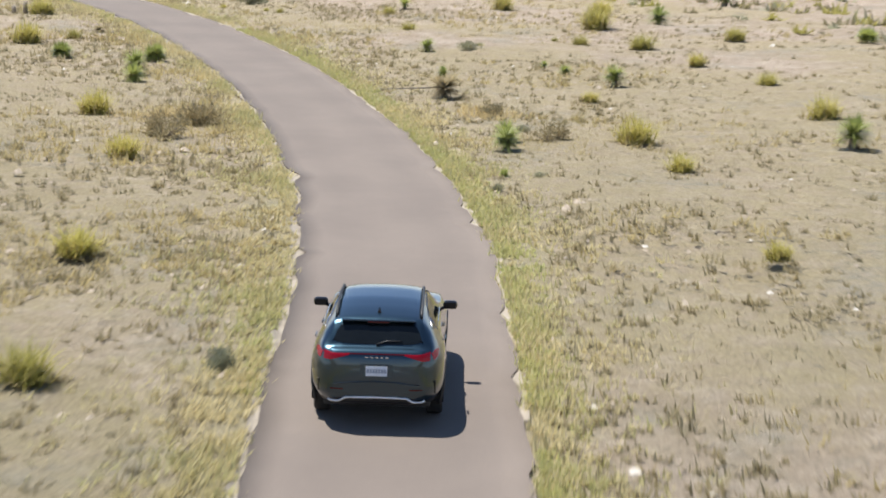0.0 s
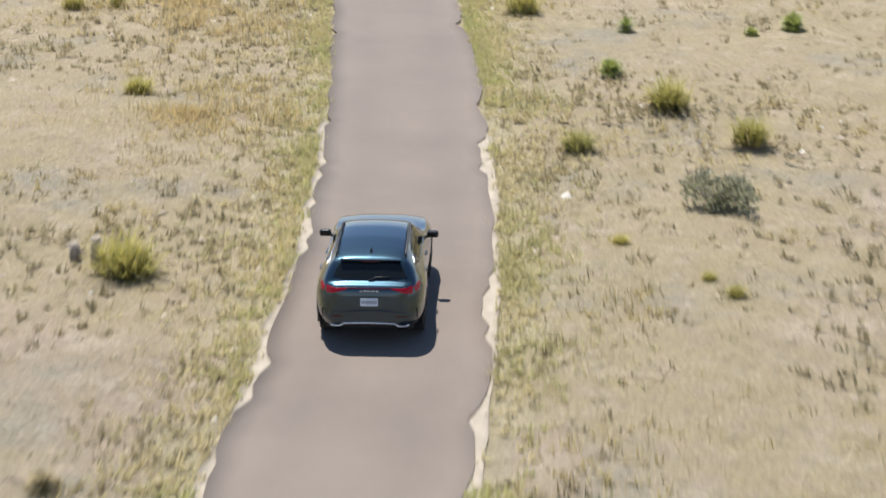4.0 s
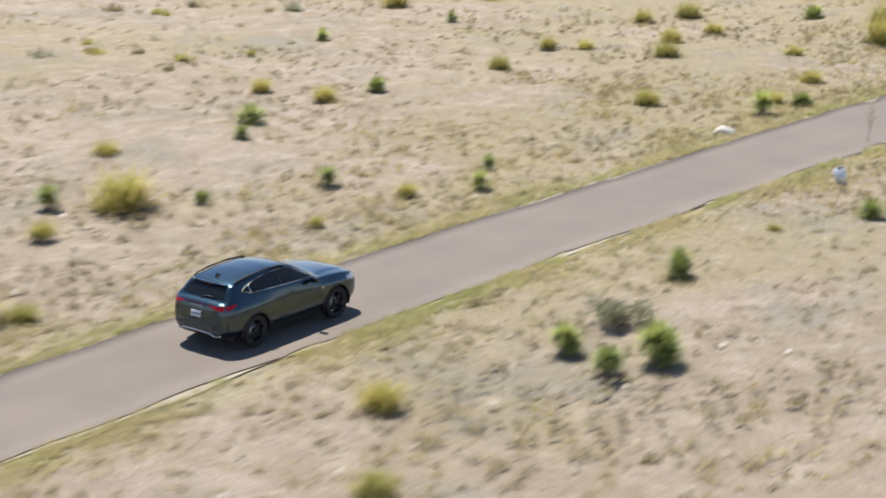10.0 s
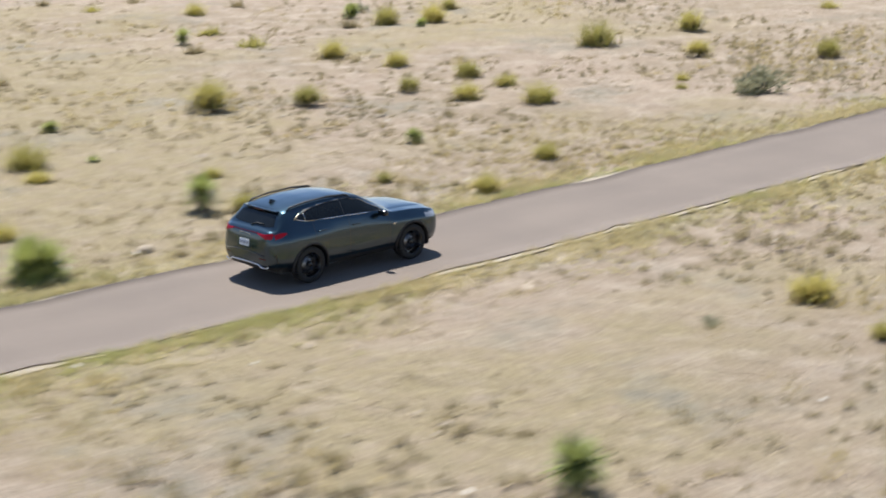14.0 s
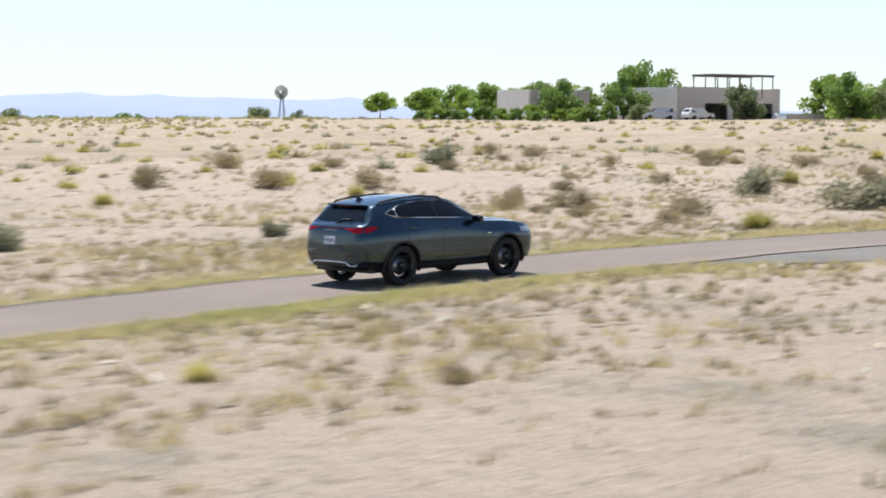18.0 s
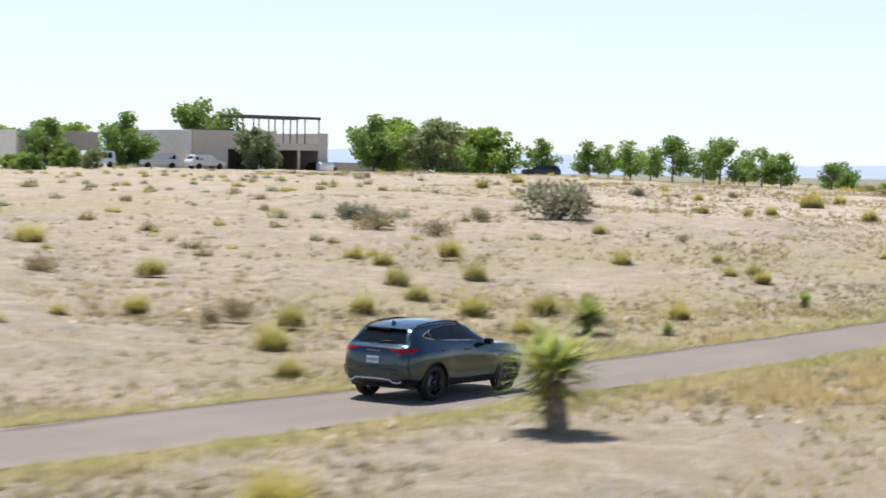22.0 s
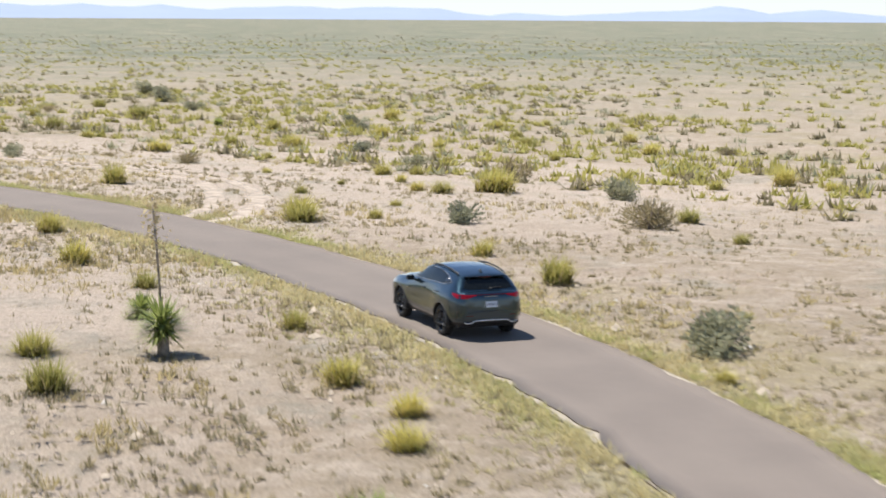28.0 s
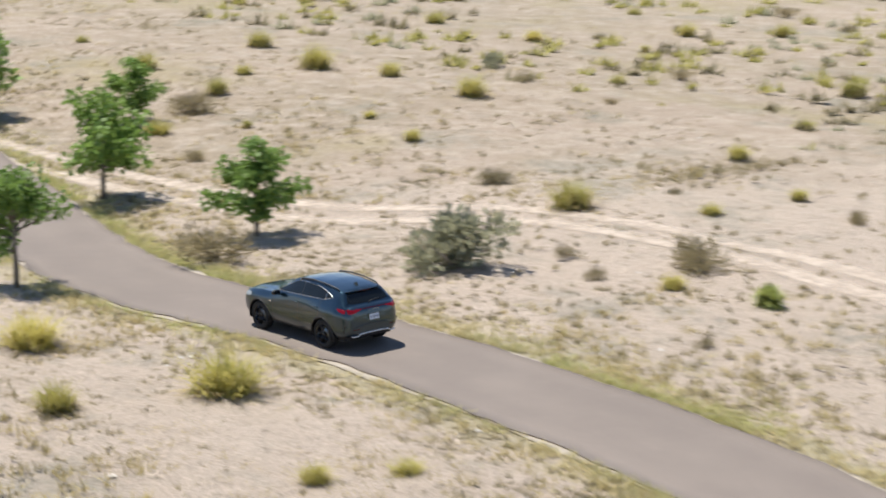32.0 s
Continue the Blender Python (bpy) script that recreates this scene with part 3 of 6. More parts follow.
# x, underside, half width: sill, widest, belt, roof; heights: belt, top; drop of the roof's edge
SHAPE = [
    (-0.95, 0.47, 0.40, 0.48, 0.44, 0.34, 0.78, 0.84, 0.02),
    (-0.935, 0.42, 0.50, 0.60, 0.55, 0.47, 0.86, 0.95, 0.03),
    (-0.90, 0.38, 0.58, 0.70, 0.64, 0.58, 0.96, 1.075, 0.02),
    (-0.84, 0.35, 0.65, 0.775, 0.70, 0.635, 1.045, 1.125, 0.015),
    (-0.76, 0.32, 0.71, 0.835, 0.75, 0.655, 1.11, 1.155, 0.02),
    (-0.65, 0.30, 0.76, 0.88, 0.78, 0.64, 1.155, 1.285, 0.03),
    (-0.54, 0.29, 0.79, 0.912, 0.795, 0.625, 1.18, 1.405, 0.035),
    (-0.45, 0.28, 0.81, 0.928, 0.805, 0.618, 1.195, 1.48, 0.045),
    (-0.28, 0.27, 0.825, 0.94, 0.815, 0.618, 1.205, 1.525, 0.055),
    (0.0, 0.26, 0.84, 0.95, 0.822, 0.62, 1.205, 1.57, 0.065),
    (0.4, 0.25, 0.83, 0.935, 0.828, 0.618, 1.19, 1.605, 0.07),
    (0.8, 0.25, 0.82, 0.913, 0.83, 0.616, 1.175, 1.61, 0.07),
    (1.2, 0.25, 0.82, 0.908, 0.83, 0.61, 1.16, 1.58, 0.07),
    (1.5, 0.25, 0.82, 0.91, 0.83, 0.608, 1.145, 1.52, 0.065),
    (1.8, 0.25, 0.82, 0.917, 0.828, 0.62, 1.13, 1.375, 0.06),
    (2.05, 0.25, 0.82, 0.924, 0.825, 0.66, 1.105, 1.235, 0.06),
    (2.25, 0.25, 0.83, 0.932, 0.825, 0.67, 1.07, 1.14, 0.05),
    (2.69, 0.26, 0.83, 0.937, 0.82, 0.60, 1.05, 1.105, 0.04),
    (3.05, 0.26, 0.82, 0.925, 0.81, 0.58, 1.01, 1.07, 0.035),
    (3.25, 0.27, 0.80, 0.90, 0.78, 0.56, 0.975, 1.035, 0.03),
    (3.38, 0.28, 0.76, 0.86, 0.745, 0.54, 0.94, 1.00, 0.03),
    (3.46, 0.30, 0.70, 0.80, 0.70, 0.52, 0.905, 0.965, 0.03),
    (3.52, 0.32, 0.63, 0.73, 0.64, 0.49, 0.86, 0.92, 0.03),
    (3.555, 0.36, 0.54, 0.64, 0.56, 0.44, 0.76, 0.82, 0.02),
    (3.57, 0.44, 0.44, 0.52, 0.46, 0.38, 0.64, 0.70, 0.01),
]
SEAMS = (0.12, 1.03, 2.08)


def car_section(x):
    zb, wb, wm, wl, wr, zl, zr, dr = (smooth_at(x, c) for c in range(1, 9))
    zm = min(0.62, zb + 0.6 * (zl - zb))
    low = [(0, zb), (0.75 * wb, zb), (wb, zb + 0.05)]
    side = [(wb, zb + 0.05), (0.5 * (wb + wm) + 0.02, zb + 0.5 * (zm - zb)), (wm, zm), (wm - 0.006, zm + 0.55 * (zl - zm)), (wl + 0.015, zl - 0.02), (wl, zl)]
    glass = [(wl, zl), (wr, zr - dr)]
    top = [(wr, zr - dr), (0.86 * wr, zr - 0.5 * dr), (0.5 * wr, zr - 0.13 * dr), (0, zr)]
    pts = []
    for line, n in ((low, 6), (side, 22), (glass, 12), (top, 12)):
        q = [Vector((0, y, z)) for y, z in line]
        if len(q) == 2:
            seg = [q[0].lerp(q[1], k / n) for k in range(n)]
            for k, p in enumerate(seg):
                p.y += 0.018 * math.sin(math.pi * k / n)
        else:
            dense = spline(q, 0.004)
            length = [0]
            for a, b in zip(dense, dense[1:]):
                length.append(length[-1] + (b - a).length)
            seg = []
            for k in range(n):
                s = length[-1] * k / n
                i = max(0, min(len(dense) - 2, int(np.searchsorted(length, s, "right")) - 1))
                u = (s - length[i]) / max(1e-9, length[i + 1] - length[i])
                seg.append(dense[i].lerp(dense[i + 1], u))
        pts += seg
    pts.append(Vector((0, 0, zr)))
    return [(p.y, p.z) for p in pts]


def smooth_at(x, col):
    xs = [r[0] for r in SHAPE]
    i = int(np.clip(np.searchsorted(xs, x) - 1, 0, len(xs) - 2))
    x0, x1, y0, y1 = xs[i], xs[i + 1], SHAPE[i][col], SHAPE[i + 1][col]

    def slope(k):
        if k == 0 or k == len(xs) - 1:
            return 0.0 if k == 0 else (SHAPE[k][col] - SHAPE[k - 1][col]) / (xs[k] - xs[k - 1])
        a = (SHAPE[k][col] - SHAPE[k - 1][col]) / (xs[k] - xs[k - 1])
        b = (SHAPE[k + 1][col] - SHAPE[k][col]) / (xs[k + 1] - xs[k])
        return 0.0 if a * b <= 0 else 2 * a * b / (a + b)
    h, u = x1 - x0, (x - x0) / (x1 - x0)
    m0, m1 = slope(i), slope(i + 1)
    return (2 * u ** 3 - 3 * u ** 2 + 1) * y0 + (u ** 3 - 2 * u ** 2 + u) * h * m0 + (3 * u ** 2 - 2 * u ** 3) * y1 + (u ** 3 - u ** 2) * h * m1


def inside(poly, x, z):
    hit = False
    for (x0, z0), (x1, z1) in zip(poly, poly[1:] + poly[:1]):
        if (z0 > z) != (z1 > z) and x < (x1 - x0) * (z - z0) / (z1 - z0) + x0:
            hit = not hit
    return hit


PANE_LOW = [(-0.29, 1.315), (0.0, 1.24), (1.0, 1.195), (1.98, 1.15)]
PANE_HIGH = [(-0.29, 1.32), (-0.12, 1.385), (0.06, 1.44), (0.4, 1.495), (0.85, 1.515), (1.2, 1.50), (1.45, 1.44), (1.98, 1.16)]


def chain(line, x):
    return float(np.interp(x, [p[0] for p in line], [p[1] for p in line]))


def side_y(x, z):
    """Half width of the body at a place on its side."""
    sec = car_section(x)
    zs = [p[1] for p in sec[8:41]]
    return float(np.interp(z, zs, [p[0] for p in sec[8:41]]))


def rear_x(y, z):
    """Where the tail's skin lies at a height and distance from the middle."""
    lo, hi = -0.95, -0.2
    for _ in range(14):
        mid = 0.5 * (lo + hi)
        sec = car_section(mid)
        if inside([(0, sec[0][1])] + sec, abs(y), z):
            hi = mid
        else:
            lo = mid
    return hi


def slab(columns, depth):
    """A thin solid: columns of points on its face, and its depth behind them."""
    bm = bmesh.new()
    d = Vector(depth)
    face = [[bm.verts.new(p) for p in c] for c in columns]
    n, m = len(face), len(face[0])
    for i in range(n - 1):
        for j in range(m - 1):
            f = bm.faces.new((face[i][j], face[i + 1][j], face[i + 1][j + 1], face[i][j + 1]))
            f.smooth = True
    rim = [(i, 0) for i in range(n)] + [(n - 1, j) for j in range(1, m)] + [(i, m - 1) for i in range(n - 2, -1, -1)] + [(0, j) for j in range(m - 2, 0, -1)]
    edge = [(bm.verts.new(face[i][j].co), bm.verts.new(Vector(columns[i][j]) + d)) for i, j in rim]
    for a, b in zip(edge, edge[1:] + edge[:1]):
        bm.faces.new((a[0], b[0], b[1], a[1]))
    bmesh.ops.recalc_face_normals(bm, faces=bm.faces)
    return bm


def side_pane(x0, x1, margin, proud, side):
    cols = []
    for k in range(15):
        x = x0 + (x1 - x0) * k / 14
        lo, hi = chain(PANE_LOW, x) + margin, chain(PANE_HIGH, x) - margin
        hi = max(hi, lo + 0.004)
        cols.append([(x, side * (side_y(x, lo + (hi - lo) * j / 5) + proud), lo + (hi - lo) * j / 5) for j in range(6)])
    return slab(cols, (0, -side * 0.02, 0))


def rear_patch(y0, y1, lo, hi, proud, n=13):
    cols = []
    for k in range(n):
        y = y0 + (y1 - y0) * k / (n - 1)
        a, b = lo(abs(y)), hi(abs(y))
        cols.append([(rear_x(y, a + (b - a) * j / 4) - proud, y, a + (b - a) * j / 4) for j in range(5)])
    return slab(cols, (0.03, 0, 0))


def car_region(x, y, z, v):
    """Which part of the car a piece of its skin belongs to."""
    ay = abs(y)
    if ay > 0.62 and any(math.hypot(x - wx, z - 0.37) < 0.425 for wx in (0.0, 2.69)):
        return None
    if x < -0.5 and v >= 38 and z >= 1.43:
        return "spoiler"
    if 1.28 < x < 2.15 and v >= 40 and ay < 0.63:
        return "windshield"
    if v >= 40 and -0.5 < x <= 1.28:
        return "roof"
    if x < -0.55:
        if z < 0.455 - 0.04 * (ay > 0.55):
            return "rear_valance"
        if z < 1.17 and z > 0.62 and ay < 0.60:
            return "tailgate"
    if x > 3.34 and ay < 0.5 and z < 0.84:
        return "grille"
    if x > 3.05 and 0.82 < z < 0.92 and ay > 0.52 and v < 30:
        return "headlight"
    if v >= 34 and x > 2.25:
        return "hood"
    if z < 0.375:
        return "sill"
    if 6 <= v < 30:
        for k, s in enumerate(SEAMS):
            if abs(x - s) < 0.008:
                return "door_seam_%d" % k
        if 0.12 < x < 1.03:
            return "rear_door"
        if 1.03 < x < 2.08:
            return "front_door"
    return "body"


def car_skin(car, looks):
    xs = set(np.round(np.arange(-0.93, 3.555, 0.03), 4).tolist() + [-0.95, -0.945, -0.94, -0.935, -0.92, -0.91, -0.89, 3.555, 3.57])
    for s in SEAMS:
        xs = {x for x in xs if abs(x - s) > 0.02} | {s - 0.007, s + 0.007}
    xs = sorted(xs)
    rows = [car_section(x) for x in xs]
    n = len(rows[0])
    buckets = {}
    for side in (1, -1):
        for i in range(len(xs) - 1):
            for v in range(n - 1):
                q = [(xs[i], *rows[i][v]), (xs[i + 1], *rows[i + 1][v]), (xs[i + 1], *rows[i + 1][v + 1]), (xs[i], *rows[i][v + 1])]
                c = [sum(p[k] for p in q) / 4 for k in range(3)]
                where = car_region(c[0], c[1], c[2], v)
                if where is None:
                    continue
                key = (where, side) if where.startswith("door_seam") or where in looks["pairs"] else (where, 0)
                q = [(p[0], p[1] * side, p[2]) for p in q]
                buckets.setdefault(key, []).append(q[::-1] if side < 0 else q)
    # closing faces at nose and tail
    for i, flip in ((0, True), (len(xs) - 1, False)):
        for v in range(n - 1):
            a, b = rows[i][v], rows[i][v + 1]
            q = [(xs[i], a[0], a[1]), (xs[i], b[0], b[1]), (xs[i], -b[0], b[1]), (xs[i], -a[0], a[1])]
            buckets.setdefault(("tailgate" if i == 0 else "grille", 0), []).append(q if flip else q[::-1])
    for (where, side), quads in sorted(buckets.items()):
        bm = bmesh.new()
        for q in quads:
            bm.faces.new([bm.verts.new(p) for p in q])
        bmesh.ops.remove_doubles(bm, verts=bm.verts, dist=0.0004)
        for f in bm.faces:
            f.smooth = True
        where = "door_seam" if where.startswith("door_seam") else where
        mat, label = looks.get(where, (looks["body"][0], ""))
        part(where, bm, mat, car, label)


def tube(bm, points, radius, sides=8):
    pts = [Vector(p) for p in points]
    rings = []
    for k, p in enumerate(pts):
        d = (pts[min(k + 1, len(pts) - 1)] - pts[max(k - 1, 0)]).normalized()
        a = d.orthogonal().normalized()
        b = d.cross(a)
        r = radius[k] if isinstance(radius, (list, tuple)) else radius
        rings.append([bm.verts.new(p + (a * math.cos(2 * math.pi * j / sides) + b * math.sin(2 * math.pi * j / sides)) * r) for j in range(sides)])
    for r0, r1 in zip(rings, rings[1:]):
        o = min(range(sides), key=lambda s: (r1[s].co - r0[0].co).length)
        for j in range(sides):
            f = bm.faces.new((r0[j], r0[(j + 1) % sides], r1[(j + 1 + o) % sides], r1[(j + o) % sides]))
            f.smooth = True
    bm.faces.new(rings[0][::-1])
    bm.faces.new(rings[-1])
    return bm


def block(bm, size, at, bevel=0.0, turn=None):
    m = Matrix.Translation(at) @ (turn or Matrix()) @ Matrix.Diagonal((*size, 1))
    made = bmesh.ops.create_cube(bm, size=1, matrix=m)["verts"]
    if bevel:
        edges = {e for v in made for e in v.link_edges}
        bmesh.ops.bevel(bm, geom=list(edges), offset=bevel, segments=2, affect="EDGES", profile=0.5)
    return bm


def lathe(bm, profile, sides=40):
    """Turns (radius, y) points round the y axis."""
    rings = []
    for r, y in profile:
        rings.append([bm.verts.new((r * math.cos(2 * math.pi * j / sides), y, r * math.sin(2 * math.pi * j / sides))) for j in range(sides)])
    for r0, r1 in zip(rings, rings[1:]):
        for j in range(sides):
            f = bm.faces.new((r0[j], r0[(j + 1) % sides], r1[(j + 1) % sides], r1[j]))
            f.smooth = True
    return bm


def build_wheel(car, x, side):
    wheel = new("wheel")
    wheel.parent = car
    wheel.location = (x, side * 0.80, 0.37)
    s = side
    part("tyre", lathe(bmesh.new(), [(0.255, -0.1 * s), (0.27, -0.115 * s), (0.345, -0.115 * s), (0.368, -0.09 * s), (0.37, 0), (0.368, 0.09 * s), (0.345, 0.115 * s), (0.27, 0.115 * s), (0.255, 0.1 * s)]), rubber, wheel, "black rubber tyre")
    bm = lathe(bmesh.new(), [(0.255, -0.1 * s), (0.235, -0.06 * s), (0.235, 0.06 * s), (0.262, 0.112 * s), (0.25, 0.108 * s), (0.225, 0.06 * s)])
    part("rim", bm, rim_black, wheel, "gloss black alloy rim")
    for k in range(5):
        bm = bmesh.new()
        for d in (-0.14, 0.14):
            a = 2 * math.pi * k / 5 + d
            tube(bm, [(0.05 * math.cos(a - d), 0.07 * s, 0.05 * math.sin(a - d)), (0.15 * math.cos(a), 0.095 * s, 0.15 * math.sin(a)), (0.25 * math.cos(a), 0.10 * s, 0.25 * math.sin(a))], [0.018, 0.011, 0.009], 6)
        part("spoke", bm, rim_silver, wheel, "machined silver spoke")
    part("hub", lathe(bmesh.new(), [(0.0, 0.085 * s), (0.05, 0.085 * s), (0.06, 0.06 * s), (0.06, -0.05 * s)], 20), rim_black, wheel)
    part("brake_disc", lathe(bmesh.new(), [(0.0, 0.02 * s), (0.17, 0.02 * s), (0.17, 0.0), (0.0, 0.0)], 28), steel, wheel)
    return wheel


def build_car():
    car = tagged(new("car"), "dark blue-grey compact SUV driving along the narrow lane", "car")
    looks = {
        "pairs": {"headlight", "front_door", "rear_door", "sill"},
        "body": (car_paint, "dark blue-grey metallic body"), "roof": (car_paint, "sky-reflecting painted roof"), "hood": (car_paint, ""),
        "front_door": (car_paint, ""), "rear_door": (car_paint, ""), "tailgate": (car_paint, ""),
        "windshield": (car_glass, "dark glass"), "spoiler": (car_paint, ""),
        "rear_valance": (car_plastic, "black lower bumper"), "grille": (car_plastic, "black grille"),
        "headlight": (clear_lens, "slim headlight"), "sill": (car_plastic, "black sill"), "door_seam": (car_plastic, "dark door gap"),
    }
    car_skin(car, looks)
    # wheel arches: liners and lips
    for x in (0.0, 2.69):
        for side in (1, -1):
            bm = lathe(bmesh.new(), [(0.43, 0.935 * side), (0.43, 0.55 * side), (0.0, 0.55 * side)])
            for v in bm.verts:
                v.co.x, v.co.z = v.co.x + x, max(0.27, v.co.z + 0.37)
            part("wheel_arch", bm, car_plastic, car, "black wheel housing")
            bm = bmesh.new()
            arc = []
            for k in range(25):
                a = radians(-16 + 212 * k / 24)
                px, pz = x + 0.437 * math.cos(a), 0.37 + 0.437 * math.sin(a)
                w = smooth_at(px, 3) - 0.008 - (0.05 * max(0, (0.5 - pz)) / 0.25)
                arc.append((px, side * w, pz))
            part("arch_lip", tube(bm, arc, 0.026, 6), car_plastic, car, "dark wheel-arch trim")
    # rear details
    strip = [(0.68, 0.43), (0.64, 0.405), (0.55, 0.405), (0.50, 0.415), (0.43, 0.462), (0.25, 0.47), (0.0, 0.472)]
    strip += [(-y, z) for y, z in strip[-2::-1]]
    part("bumper_trim", tube(bmesh.new(), [(rear_x(min(0.66, abs(y)), max(0.47, z)) - 0.006, y, z) for y, z in strip], 0.016, 8), silver_trim, car, "bright silver bumper strip")
    part("rear_window", rear_patch(-0.63, 0.63, lambda y: 1.178 + 0.04 * (y / 0.63) ** 6, lambda y: 1.432 - 0.04 * (y / 0.6) ** 2 - 0.20 * max(0, (y - 0.5) / 0.13) ** 2, 0.006, 25), car_glass, car, "dark sloping rear glass")
    part("light_bar", rear_patch(-0.44, 0.44, lambda y: 1.070, lambda y: 1.088, 0.006), dark_lens, car, "dark red light strip")
    for side in (1, -1):
        part("tail_light", rear_patch(side * 0.38, side * 0.74, lambda y: 1.068 - 0.078 * min(1, max(0, (y - 0.38) / 0.26)), lambda y: 1.082 + 0.02 * max(0, min(1, (y - 0.58) / 0.16)), 0.010), red_lens, car, "slim red tail light")
        cols = [[(x, side * (side_y(x, z) + 0.008), z) for z in (lo, 0.5 * (lo + hi), hi)] for x, lo, hi in ((-0.78, 0.99, 1.08), (-0.70, 1.01, 1.10), (-0.62, 1.04, 1.11), (-0.54, 1.08, 1.10))]
        part("side_lamp", slab(cols, (0, -side * 0.02, 0)), red_lens, car, "red lamp end wrapping the corner")
        part("reflector", rear_patch(side * 0.46, side * 0.64, lambda y: 0.575, lambda y: 0.597, 0.006, 7), dark_lens, car, "small dark red reflector")
        part("window_frame", side_pane(-0.285, 1.97, 0.0, 0.003, side), car_plastic, car, "black window surround")
        part("quarter_window", side_pane(-0.22, -0.045, 0.014, 0.0042, side), car_glass, car, "dark tinted glass")
        part("rear_door_window", side_pane(-0.02, 0.94, 0.014, 0.0042, side), car_glass, car, "dark tinted glass")
        part("front_door_window", side_pane(0.96, 1.90, 0.014, 0.0042, side), car_glass, car, "dark tinted glass")
        loop = [(x, chain(PANE_LOW, x)) for x in (1.98, 1.5, 1.0, 0.5, 0.0, -0.15, -0.29)] + [(x, chain(PANE_HIGH, x)) for x in (-0.2, -0.12, 0.06, 0.4, 0.85, 1.2, 1.45, 1.7, 1.96)]
        part("window_trim", tube(bmesh.new(), [(x, side * (side_y(x, z) + 0.006), z) for x, z in loop], 0.010, 6), chrome, car, "thin bright window surround")
        part("window_bar", tube(bmesh.new(), [(-0.03, side * (side_y(-0.03, z) + 0.008), z) for z in (1.255, 1.33, 1.405)], 0.0085, 6), chrome, car, "thin bright window divider")
    part("spoiler_lip", block(bmesh.new(), (0.14, 1.04, 0.022), (-0.50, 0, 1.462), 0.012, Matrix.Rotation(radians(9), 4, "Y")), car_paint, car, "roof-edge spoiler")
    part("brake_lamp", block(bmesh.new(), (0.012, 0.3, 0.02), (-0.573, 0, 1.451), 0.003), dark_lens, car)
    plate = part("number_plate", block(bmesh.new(), (0.014, 0.30, 0.14), (-0.954, 0, 0.85), 0.004, Matrix.Rotation(radians(6), 4, "Y")), plate_white, car, "pale number plate")
    bm = bmesh.new()
    for k in range(7):
        block(bm, (0.004, 0.026, 0.06), (-0.962, -0.117 + 0.039 * k, 0.848))
    part("plate_marks", bm, plate_ink, plate, "unreadable dark marks")
    part("plate_recess", block(bmesh.new(), (0.012, 0.46, 0.19), (-0.944, 0, 0.85), 0.004, Matrix.Rotation(radians(6), 4, "Y")), car_paint, car)
    for k in range(5):
        part("tailgate_badge", block(bmesh.new(), (0.01, 0.034, 0.02), (rear_x(0, 1.035) - 0.004, -0.14 + 0.07 * k, 1.035), 0.003), chrome, car, "small bright badge bar")
    wiper = tube(bmesh.new(), [(rear_x(0, 1.175) - 0.02, 0.02, 1.175), (rear_x(0, 1.22) - 0.02, -0.12, 1.22), (rear_x(0, 1.225) - 0.02, -0.34, 1.225)], 0.011, 6)
    part("rear_wiper", wiper, car_plastic, car, "black rear wiper")
    fin = bmesh.new()
    a = [fin.verts.new(p) for p in ((-0.30, 0.03, 1.51), (-0.12, 0.012, 1.54), (-0.30, -0.03, 1.51), (-0.12, -0.012, 1.54), (-0.29, 0.0, 1.605), (-0.25, 0.0, 1.602))]
    for f in ((0, 1, 5, 4), (3, 2, 4, 5), (2, 0, 4), (1, 3, 5)):
        fin.faces.new([a[i] for i in f])
    part("antenna", fin, mirror_black, car, "shark-fin antenna")
    for side in (1, -1):
        rail = tube(bmesh.new(), [(x, side * (smooth_at(x, 5) - 0.02), smooth_at(x, 7) - smooth_at(x, 8) + h) for x, h in ((-0.35, 0.005), (-0.28, 0.045), (0.1, 0.055), (0.7, 0.055), (1.15, 0.045), (1.25, 0.005))], 0.023, 8)
        part("roof_rail", rail, car_plastic, car, "black roof rail")
        mirror = part("door_mirror", block(bmesh.new(), (0.13, 0.22, 0.13), (1.84, side * 0.985, 1.135), 0.05), mirror_black, car, "black door mirror")
        part("mirror_glass", block(bmesh.new(), (0.008, 0.17, 0.09), (1.772, side * 0.985, 1.135), 0.002), car_glass, mirror)
        part("mirror_foot", tube(bmesh.new(), [(1.85, side * 0.82, 1.06), (1.85, side * 0.93, 1.10)], 0.028, 8), mirror_black, mirror)
        for x, z in ((0.30, 1.03), (1.20, 1.0)):
            w = smooth_at(x, 3)
            part("door_handle", block(bmesh.new(), (0.2, 0.022, 0.032), (x, side * (w - 0.005), z), 0.009), car_paint, car, "body-coloured door handle")
        part("fender_badge", block(bmesh.new(), (0.09, 0.01, 0.03), (2.2, side * 0.925, 0.85), 0.003), chrome, car)
        bm = block(bmesh.new(), (0.035, 0.02, 0.2), (-0.78, side * 0.815, 0.60), 0.006, Matrix.Rotation(radians(-18), 4, "Y"))
        part("side_vent", bm, car_plastic, car, "black bumper-corner vent")
    part("tail_crease", tube(bmesh.new(), [(rear_x(y, 0.70 - 0.05 * (y / 0.6) ** 2) - 0.004, y, 0.70 - 0.05 * (y / 0.6) ** 2) for y in (-0.6, -0.3, 0.0, 0.3, 0.6)], 0.012, 6), car_paint, car, "raised tailgate crease")
    part("underbody", block(bmesh.new(), (3.9, 1.5, 0.1), (1.30, 0, 0.31), 0.02), car_plastic, car)
